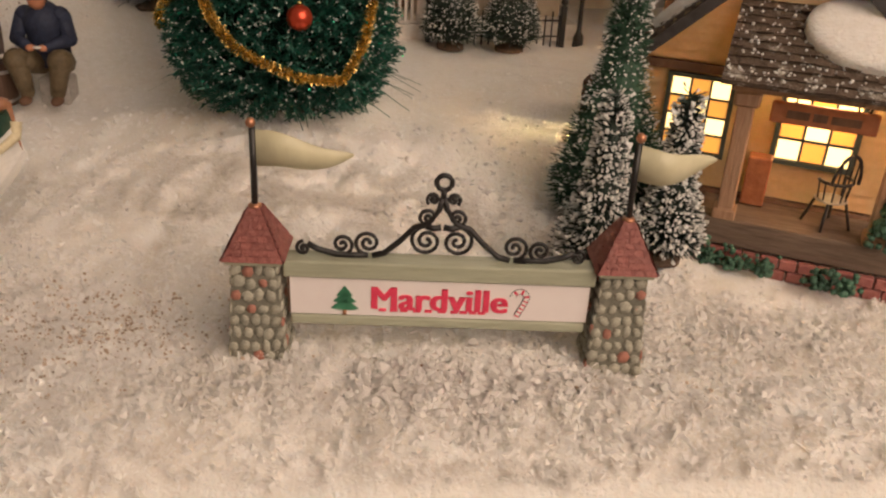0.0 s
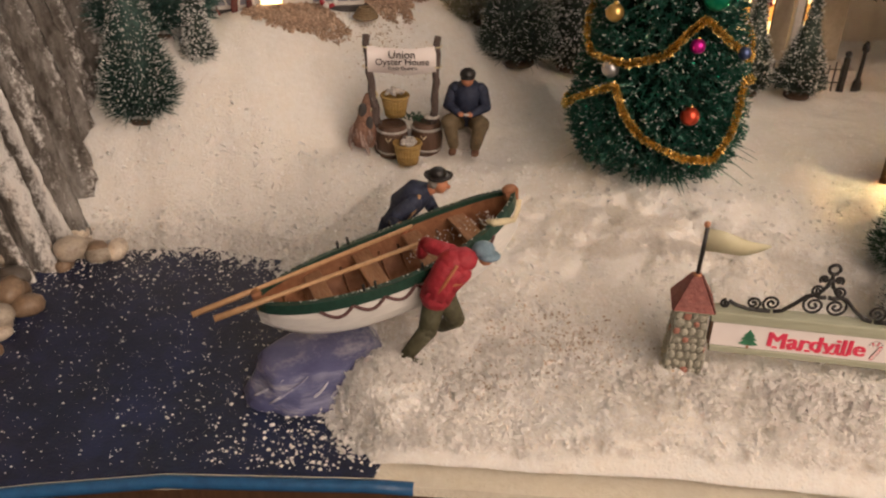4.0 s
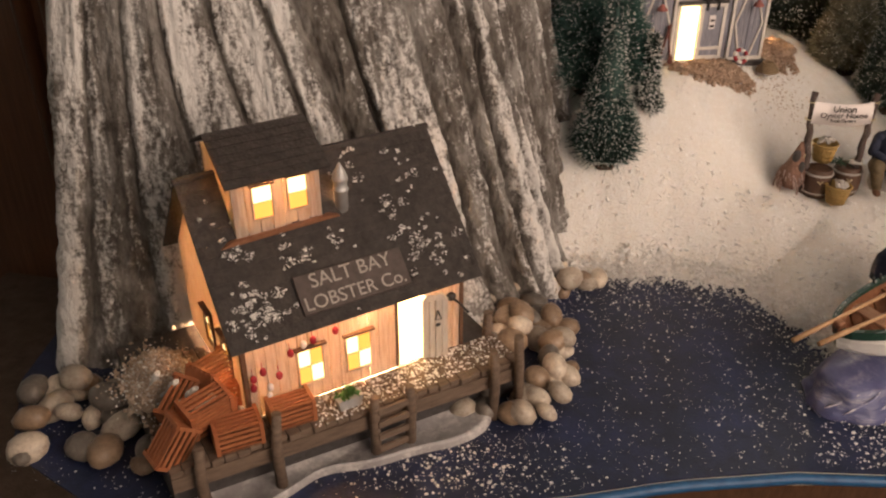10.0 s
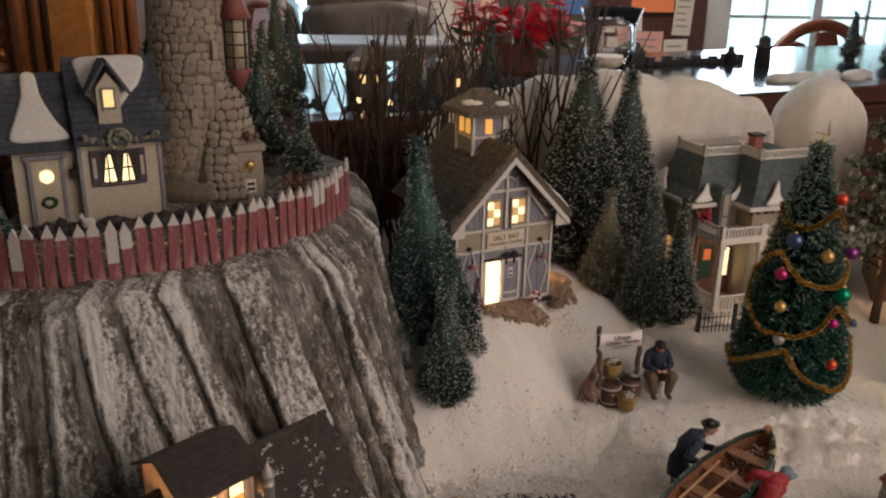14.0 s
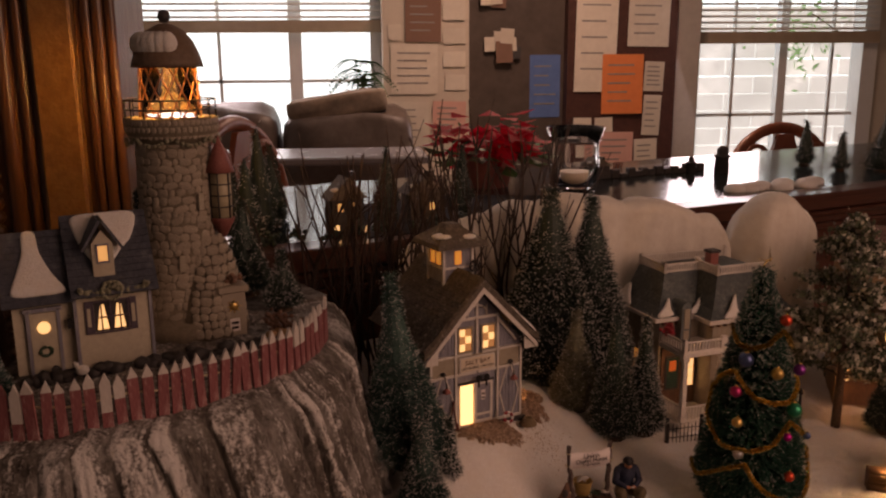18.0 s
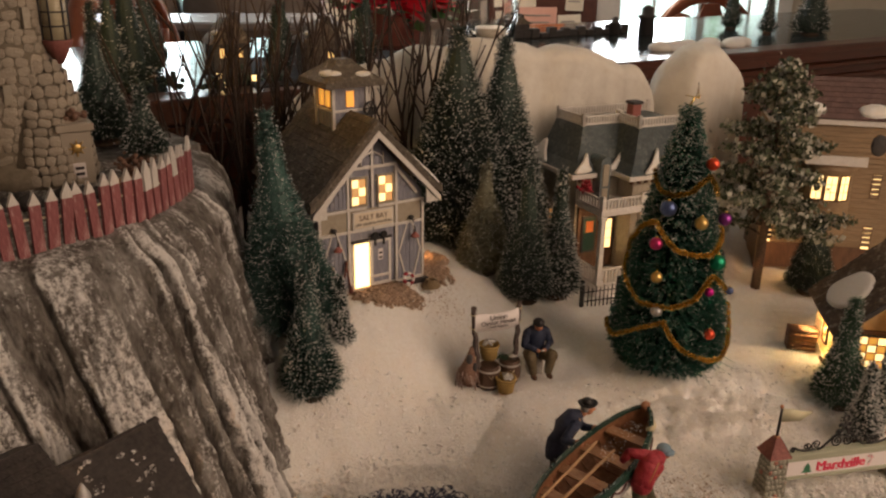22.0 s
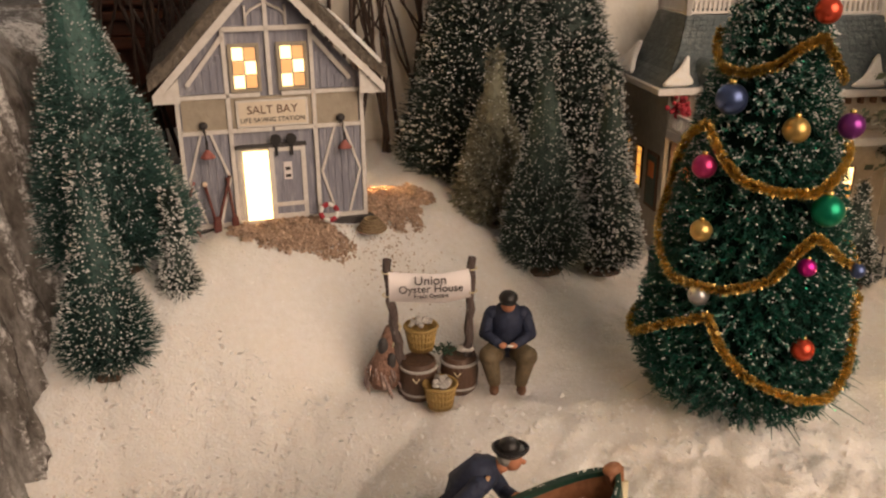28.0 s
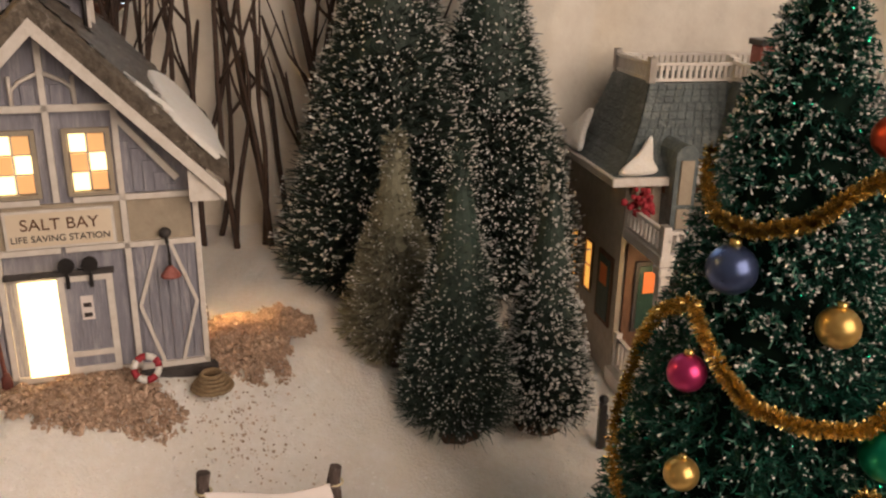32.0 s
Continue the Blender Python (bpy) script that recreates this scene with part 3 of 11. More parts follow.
# stand under the board
bm = bmnew()
box(bm, -1.3, 1.4, -0.02, 1.6, -0.70, -0.30)
mesh_thing("low_cabinet", bm, CARPET, Matrix(), "dark brown cloth-covered stand under the display", "stand", kind="structure")
bm = bmnew()
box(bm, -0.78, 0.6, 0.25, 1.2, -0.30, -0.0078)
mesh_thing("riser_block", bm, BROWNWOOD, Matrix(), "brown block that lifts the display board", "stand", kind="structure")


# ---- cliff ----
def cliff_base(u):
    xs = np.interp(u, [0, 0.10, 0.22, 0.34, 0.46, 0.62, 0.78, 0.90, 1], [-0.49, -0.455, -0.453, -0.470, -0.508, -0.60, -0.70, -0.775, -0.815])
    ys = np.interp(u, [0, 0.10, 0.22, 0.34, 0.46, 0.62, 0.78, 0.90, 1], [0.62, 0.45, 0.362, 0.292, 0.236, 0.20, 0.16, 0.13, 0.20])
    return xs, ys


def cliff_top(u):
    xs = np.interp(u, [0, 0.10, 0.22, 0.34, 0.46, 0.62, 0.78, 0.90, 1], [-0.52, -0.512, -0.520, -0.545, -0.585, -0.655, -0.715, -0.778, -0.822])
    ys = np.interp(u, [0, 0.10, 0.22, 0.34, 0.46, 0.62, 0.78, 0.90, 1], [0.60, 0.455, 0.385, 0.335, 0.285, 0.235, 0.205, 0.21, 0.27])
    return xs, ys


NU, NV = 640, 110
# slabs parted by deep clefts: narrow columns towards the station, broad slabs towards the shack
CR = random.Random(31)
clefts = [-0.03]
while clefts[-1] < 1.12:
    clefts.append(clefts[-1] + (CR.uniform(0.022, 0.046) if clefts[-1] < 0.40 else CR.uniform(0.040, 0.085)))
SLABS = [(a, b, CR.uniform(0.55, 1.15), CR.uniform(-0.45, 0.45)) for a, b in zip(clefts, clefts[1:])]
SPLAY = ([0, 0.25, 0.40, 0.55, 0.68, 0.80, 1], [0.0, 0.01, 0.035, 0.075, 0.095, 0.02, -0.03])
cv, cf, ribs = [], [], []
for j in range(NV + 1):
    v = j / NV
    for i in range(NU + 1):
        u = i / NU
        (bx, by), (tx, ty) = cliff_base(u), cliff_top(u)
        w = v ** 0.75
        x, y = bx + (tx - bx) * w, by + (ty - by) * w
        du = 0.003
        (x2, y2), (x1, y1) = cliff_base(min(1, u + du)), cliff_base(max(0, u - du))
        tn = math.hypot(x2 - x1, y2 - y1) or 1
        nxv, nyv = (y2 - y1) / tn, -(x2 - x1) / tn
        if nxv * (-0.66 - bx) + nyv * (0.5 - by) > 0:
            nxv, nyv = -nxv, -nyv
        k = u + (1 - v) * float(np.interp(u, *SPLAY)) + 0.016 * noise.noise(Vector((u * 9, v * 1.6, 0.5))) + 0.005 * noise.noise(Vector((u * 40, v * 5.0, 3.5)))
        a_, b_, high, tilt = next((q for q in SLABS if q[0] <= k < q[1]), SLABS[-1])
        f = (k - a_) / (b_ - a_)
        edge = min(1.0, min(f, 1 - f) * (b_ - a_) / 0.011)
        slab_ = edge ** 0.55 * (high + tilt * (f - 0.5)) * (0.85 + 0.35 * noise.noise(Vector((a_ * 50, v * 3.2, 1.7))))
        chip = abs(noise.noise(Vector((u * 60, v * 9, 4.0)))) - 0.22
        pits = noise.noise(Vector((u * 150, v * 30, 7.0)))
        grit = noise.noise(Vector((u * 330, v * 70, 8.0)))
        flute = 0.021 * slab_ - 0.008 + 0.005 * noise.noise(Vector((u * 20, v * 2.0, 2.0))) + 0.007 * chip + 0.0026 * pits + 0.0013 * grit
        round_top = 0.006 * (1 - v ** 6) - 0.007 * float(ss(0.90, 1.0, v))
        amp = (0.50 + 0.50 * (1 - v)) * (1.0 - 0.45 * float(ss(0.52, 0.68, u))) * (1.0 - 0.55 * float(ss(0.90, 1.0, v)))
        z = 0.262 * v - 0.004 * float(ss(0.93, 1.0, v)) + 0.003 * noise.noise(Vector((u * 30, v * 4, 1)))
        # the u term adds pale paint where the shack's glow falls
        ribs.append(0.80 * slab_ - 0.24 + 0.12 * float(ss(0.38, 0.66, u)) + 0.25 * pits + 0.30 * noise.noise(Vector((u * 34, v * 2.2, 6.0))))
        cv.append((x + nxv * (flute * amp + round_top), y + nyv * (flute * amp + round_top), z - 0.004))
for j in range(NV):
    for i in range(NU):
        a = j * (NU + 1) + i
        cf.append((a, a + NU + 1, a + NU + 2, a + 1))
# plateau
M = NV * (NU + 1)
rim = list(range(M, M + NU + 1))
prev = rim
for s in (0.12, 0.35, 0.7, 0.98):
    cur = []
    for i in range(NU + 1):
        x, y, z = cv[M + i]
        nx_, ny_ = x + (-0.66 - x) * s, y + (0.50 - y) * s
        cv.append((nx_, ny_, 0.262 + 0.006 * s + 0.003 * noise.noise(Vector((nx_ * 60, ny_ * 60, 0)))))
        cur.append(len(cv) - 1)
        ribs.append(0.3)
    for i in range(NU):
        cf.append((prev[i], cur[i], cur[i + 1], prev[i + 1]))
    prev = cur
cliff = bulk("cliff", cv, cf, ROCK, "grey and white painted fluted rock cliff", "cliff", "structure", True)
bm = bmnew()
prism(bm, [(-0.535, 0.60), (-0.575, 0.665), (-0.70, 0.67), (-0.82, 0.52), (-0.825, 0.28), (-0.66, 0.49)], 0.0, 0.2655, axis="z")
mesh_thing("cliff_back", bm, ROCK, Matrix(), "rough grey back of the painted cliff", "cliff", kind="structure")
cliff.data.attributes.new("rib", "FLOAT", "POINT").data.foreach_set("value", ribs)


# ---- bottle-brush trees ----
def brush_mesh(name, h, r, power, tufts, per, length, width, lift, material, seed, tuck=0.06, base_in=0.75):
    rg = random.Random(seed)
    vs, fs, tips = [], [], []

    def radius(t):
        k = max(0.0, 1 - t) ** power
        if t < tuck:
            k *= base_in + (1 - base_in) * (t / tuck)
        return r * k

    # dark core
    n = 14
    for j in range(9):
        t = j / 8 * 0.97
        for k in range(n):
            a = 2 * math.pi * k / n
            rr = 0.62 * radius(t)
            vs.append((rr * math.cos(a), rr * math.sin(a), t * h))
    for j in range(8):
        for k in range(n):
            a0 = j * n
            fs.append((a0 + k, a0 + (k + 1) % n, a0 + n + (k + 1) % n, a0 + n + k))
    fs.append(tuple(range(n - 1, -1, -1)))
    for _ in range(tufts):
        t = 1 - math.sqrt(rg.random() * 1.0) if rg.random() < 0.85 else rg.random()
        t = min(t, 0.995)
        a = rg.random() * 2 * math.pi
        R = radius(t) * rg.uniform(0.86, 1.06)
        b0 = Vector((math.cos(a), math.sin(a), 0))
        root = b0 * max(0.0, R - length * 1.35) + Vector((0, 0, t * h))
        for _ in range(per):
            d = (b0 + Vector((rg.gauss(0, 0.38), rg.gauss(0, 0.38), lift + rg.gauss(0, 0.33)))).normalized()
            L = length * rg.uniform(0.85, 1.6) * (0.55 + 0.45 * (1 - t))
            side = d.cross(Vector((rg.gauss(0, 1), rg.gauss(0, 1), rg.gauss(0, 1)))).normalized() * width
            i0 = len(vs)
            tip = root + d * L
            vs += [tuple(root - side), tuple(root + side), tuple(tip + side * 0.35), tuple(tip - side * 0.35)]
            fs.append((i0, i0 + 1, i0 + 2, i0 + 3))
            tips.append((tip, d))
    me = bpy.data.meshes.new(name)
    me.from_pydata(vs, [], fs)
    me.materials.append(material)
    return me, tips


def flock_mesh(name, tips, count, size, seed, material=None, up=0.0):
    """Snowy shards along the outer ends of the bristles."""
    rg = random.Random(seed)
    vs, fs = [], []
    pick = [tp for tp in tips if tp[1].z > up - 0.4 or rg.random() < 0.4]
    for _ in range(count):
        p, d = rg.choice(pick)
        s = size * rg.uniform(0.5, 1.3)
        q = p - d * s * rg.uniform(1.5, 4.5)
        e = p + d * s * 0.4
        u = d.cross(Vector((rg.gauss(0, 1), rg.gauss(0, 1), rg.gauss(0, 1)))).normalized() * s
        w = d.cross(u).normalized() * s * 0.6
        i0 = len(vs)
        vs += [tuple(v) for v in (q, e + u, e - u * 0.5 + w, e - u * 0.5 - w)]
        fs += [(i0, i0 + 1, i0 + 2), (i0, i0 + 2, i0 + 3), (i0, i0 + 3, i0 + 1), (i0 + 1, i0 + 3, i0 + 2)]
    me = bpy.data.meshes.new(name)
    me.from_pydata(vs, [], fs)
    me.materials.append(material or FLOCK)
    return me


def brush_tree(at, h, r, material, flock, label, power=0.85, tufts=900, per=8, length=0.011, width=0.00040, lift=0.22, fsize=0.00060, seed=1, lean=(0, 0), group="bottle-brush trees", wood=True, foot=0.008):
    t = thing("bottle_brush_tree", pose(at[0], at[1], at[2], lean[0], lean[1], seed * 40), label, "tree", group)
    me, tips = brush_mesh("crown", h, r, power, int(tufts * 1.7), per, length, width * max(1.0, length / 0.011), lift, material, seed)
    crown = shared("crown", me, t, pose(0, 0, foot))
    if flock:
        f = shared("flocking", flock_mesh("flocking", tips, int(flock * 1.8), fsize * 1.05, seed + 50), crown, Matrix())
        f["label"] = "white flocked snow on the bristle tips"
    if wood:
        b = bmnew()
        lathe(b, [(r * 0.42, 0), (r * 0.42, 0.003), (r * 0.12, 0.004), (r * 0.10, foot + 0.01)], 10)
        part("base", b, BARK, t, "round wooden base")
    return t

# ---- trees of the display ----
tall = brush_tree((-0.450, 0.455, 0.116), 0.199, 0.058, BLUEGREEN, 2600, "tall blue-green bottle-brush tree flocked with snow beside the cliff", tufts=1500, length=0.014, seed=3)
tall.matrix_world = Matrix.Translation((-0.450, 0.455, 0.116)) @ pose(0, 0, 0, 0, -4, 0)
brush_tree((-0.437, 0.400, 0.070), 0.128, 0.034, BLUEGREEN, 1700, "small blue-green bottle-brush tree in front of a taller one", tufts=1000, length=0.011, seed=4)
brush_tree((-0.406, 0.436, 0.096), 0.068, 0.017, DARKGREEN, 700, "tiny dark bottle-brush tree with snowy tips", tufts=420, length=0.008, fsize=0.0008, seed=5)
brush_tree((-0.238, 0.705, 0.100), 0.262, 0.084, DARKGREEN, 4200, "very tall dark bottle-brush tree with snow flakes", tufts=2000, length=0.017, fsize=0.0009, seed=6, power=0.62)
brush_tree((-0.173, 0.735, 0.095), 0.250, 0.073, DARKGREEN, 4200, "very tall dark bottle-brush tree with snow flakes", tufts=1800, length=0.016, fsize=0.0009, seed=7, power=0.62)
brush_tree((-0.224, 0.610, 0.098), 0.125, 0.037, GREYGREEN, 700, "grey-green sisal tree with wavy tufts", tufts=800, length=0.010, width=0.00075, seed=8, power=0.72)
brush_tree((-0.186, 0.565, 0.078), 0.150, 0.038, DARKGREEN, 1500, "small dark green bottle-brush tree dusted with snow", tufts=900, length=0.010, seed=9, power=0.75)
brush_tree((-0.139, 0.592, 0.068), 0.148, 0.034, DARKGREEN, 1900, "small dark bottle-brush tree thick with snow", tufts=800, length=0.010, fsize=0.0009, seed=10, power=0.75)
brush_tree((0.086, 0.362, 0.030), 0.108, 0.031, GREEN, 1500, "green bottle-brush tree beside the yellow cabin", tufts=1000, length=0.011, seed=11)
brush_tree((0.074, 0.308, 0.024), 0.074, 0.021, DARKGREEN, 1700, "small dark bottle-brush tree thick with snow", tufts=650, length=0.008, fsize=0.0009, seed=12, power=0.75)
brush_tree((0.108, 0.328, 0.026), 0.068, 0.018, DARKGREEN, 1200, "tiny dark bottle-brush tree with snowy tips", tufts=520, length=0.008, fsize=0.0009, seed=13, power=0.8)

for f, at_, h_, r_ in ((1, (-0.80, 0.30, 0.262), 0.06, 0.02), (2, (-0.632, 0.612, 0.266), 0.105, 0.040), (3, (-0.582, 0.545, 0.264), 0.062, 0.026), (4, (-0.735, 0.555, 0.266), 0.13, 0.030)):
    brush_tree(at_, h_, r_, DARKGREEN if f > 1 else BLUEGREEN, 700, "dark bottle-brush tree standing on the cliff top", tufts=700, length=0.009, seed=20 + f)

# ---- pieces shared by the buildings ----
def lit_window(parent, x0, x1, z0, z1, y=0.0, cols=2, rows=3, frame_mat=None, pattern="checker", lintel=True, depth=0.0016, name="window"):
    """A lit window on a wall that faces -y: frame, bars and separate glowing panes."""
    fm = frame_mat or BROWNWOOD
    w = new(name)
    w.empty_display_size = 0.003
    w.parent = parent
    w.location = ((x0 + x1) / 2, y, (z0 + z1) / 2)
    hx, hz = (x1 - x0) / 2, (z1 - z0) / 2
    b = bmnew()
    t = min(hx, hz) * 0.14
    box(b, -hx - t, hx + t, -depth, 0.0008, hz, hz + t)
    box(b, -hx - t, hx + t, -depth, 0.0008, -hz - t, -hz)
    box(b, -hx - t, -hx, -depth, 0.0008, -hz, hz)
    box(b, hx, hx + t, -depth, 0.0008, -hz, hz)
    for c in range(1, cols):
        x = -hx + 2 * hx * c / cols
        box(b, x - t * 0.28, x + t * 0.28, -depth * 0.6, 0.0006, -hz, hz)
    for r in range(1, rows):
        z = -hz + 2 * hz * r / rows
        box(b, -hx, hx, -depth * 0.6, 0.0006, z - t * 0.28, z + t * 0.28)
    part("window_frame", b, fm, w)
    for c in range(cols):
        for r in range(rows):
            b = bmnew()
            px, pz = 2 * hx / cols, 2 * hz / rows
            box(b, -hx + c * px + t * 0.25, -hx + (c + 1) * px - t * 0.25, -0.0004, 0.0004, -hz + r * pz + t * 0.25, -hz + (r + 1) * pz - t * 0.25)
            bright = (c + r) % 2 == (rows - 1) % 2 if pattern == "checker" else pattern == "bright"
            part("pane", b, LITWHITE if bright else LITAMBER, w)
    if lintel:
        b = bmnew()
        box(b, -hx - 2.2 * t, hx + 2.2 * t, -depth * 2.2, 0, hz + t, hz + t * 2.6, bev=0.0003)
        part("lintel", b, BROWNWOOD, w)
    return w


def boards(bm, x0, x1, z0, z1, y0, y1, n, gap=0.0003, vertical=True, jag=0.0, rg=RNG, each=None, m=None):
    """A run of planks; each = (parent, material) makes every plank a part."""
    for k in range(n):
        if each:
            bm = bmnew()
        a, b_ = k / n, (k + 1) / n
        d = rg.uniform(-0.0003, 0.0003)
        if vertical:
            box(bm, x0 + (x1 - x0) * a + gap, x0 + (x1 - x0) * b_ - gap, y0 + d, y1, z0, z1 + rg.uniform(-jag, 0))
        else:
            box(bm, x0, x1, y0 + d, y1, z0 + (z1 - z0) * a + gap, z0 + (z1 - z0) * b_ - gap)
        if each:
            if m:
                bmesh.ops.transform(bm, matrix=m, verts=bm.verts)
            part("plank", bm, each[1], each[0])
    return bm


def shingled(bm, a, b, c, d, rows, cols, thick=0.0012, rg=RNG, each=None):
    """Rows of shingles on the slope whose eave runs a to b and ridge d to c."""
    a, b, c, d = map(Vector, (a, b, c, d))
    nrm = (b - a).cross(d - a).normalized()
    slab(bm, (a, b, c, d), thick)
    for r in range(rows):
        t0, t1 = r / rows, min(1.0, (r + 1.25) / rows)
        e0, e1 = a.lerp(d, t0), b.lerp(c, t0)
        f0, f1 = a.lerp(d, t1), b.lerp(c, t1)
        off = 0.5 * (r % 2)
        for k in range(-1, cols):
            s0, s1 = max(0.0, (k + off) / cols), min(1.0, (k + 1 + off) / cols)
            if s1 - s0 < 0.01:
                continue
            g = 0.02 / cols
            lift = thick * (1.0 + rg.uniform(0.1, 0.9))
            q = [e0.lerp(e1, s0 + g) + nrm * lift * 1.6, e0.lerp(e1, s1 - g) + nrm * lift * 1.6, f0.lerp(f1, s1 - g) + nrm * thick, f0.lerp(f1, s0 + g) + nrm * thick]
            to = bmnew() if each else bm
            vs = [to.verts.new(p) for p in q] + [to.verts.new(p - nrm * thick * 0.8) for p in q[:2]]
            to.faces.new(vs[:4])
            to.faces.new((vs[4], vs[5], vs[1], vs[0]))
            if each:
                part("shingle", to, each[1], each[0])
    return bm


def snow_cap(bm, path, r, seed=0, flat=0.35, mi=0):
    for k, p in enumerate(path):
        ball(bm, p, (r, r, r * flat), mi, 2)
    return bm


def scatter(name, pts, size, material, label, category, seed, flat=1.0, kind="stuff"):
    rg = random.Random(seed)
    vs, fs = [], []
    for x, y, z, k in pts:
        s = size * k * rg.uniform(0.45, 1.3)
        i0 = len(vs)
        rot = Euler((rg.random() * 6, rg.random() * 6, rg.random() * 6)).to_matrix()
        for o in ((1, 0, 0), (-1, 0, 0), (0, 1, 0), (0, -1, 0), (0, 0, 1), (0, 0, -1)):
            v = rot @ (Vector(o) * s * rg.uniform(0.6, 1.2))
            vs.append((x + v.x, y + v.y, z + v.z * flat))
        fs += [tuple(i0 + q for q in f) for f in ((0, 2, 4), (2, 1, 4), (1, 3, 4), (3, 0, 4), (2, 0, 5), (1, 2, 5), (3, 1, 5), (0, 3, 5))]
    return bulk(name, vs, fs, material, label, category, kind)


def round_outline(pts, n=5):
    """A closed smooth outline through the given corners."""
    out, m = [], len(pts)
    for i in range(m):
        p0, p1, p2, p3 = (Vector(pts[(i + k) % m]) for k in (-1, 0, 1, 2))
        for k in range(n):
            t = k / n
            out.append(0.5 * (2 * p1 + (p2 - p0) * t + (2 * p0 - 5 * p1 + 4 * p2 - p3) * t * t + (3 * p1 - p0 - 3 * p2 + p3) * t ** 3))
    return out


def snow_patch(parent, a, b, d, pts, thick=0.0032, lift=0.0015):
    """Smooth snow lying on the slope with corner a, eave end b and ridge end d; pts in shares of eave and slope."""
    a, ex, ey = Vector(a), Vector(b) - Vector(a), Vector(d) - Vector(a)
    nr = ex.cross(ey).normalized()
    ring_ = round_outline([(p[0], p[1]) for p in pts])
    c = sum(ring_, Vector((0, 0))) / len(ring_)
    bm = bmnew()
    rows = []
    for sh, up in ((1.0, 0.0), (0.985, 0.55), (0.94, 0.85), (0.80, 1.0), (0.4, 1.08)):
        rows.append([bm.verts.new(a + ex * (c.x + (p.x - c.x) * sh) + ey * (c.y + (p.y - c.y) * sh) + nr * (lift + thick * up)) for p in ring_])
    n = len(ring_)
    for r0, r1 in zip(rows, rows[1:]):
        for k in range(n):
            bm.faces.new((r0[k], r0[(k + 1) % n], r1[(k + 1) % n], r1[k]))
    bm.faces.new(rows[-1])
    bmesh.ops.recalc_face_normals(bm, faces=bm.faces)
    return part("roof_snow", bm, SNOW, parent, "smooth snow on the roof", True)


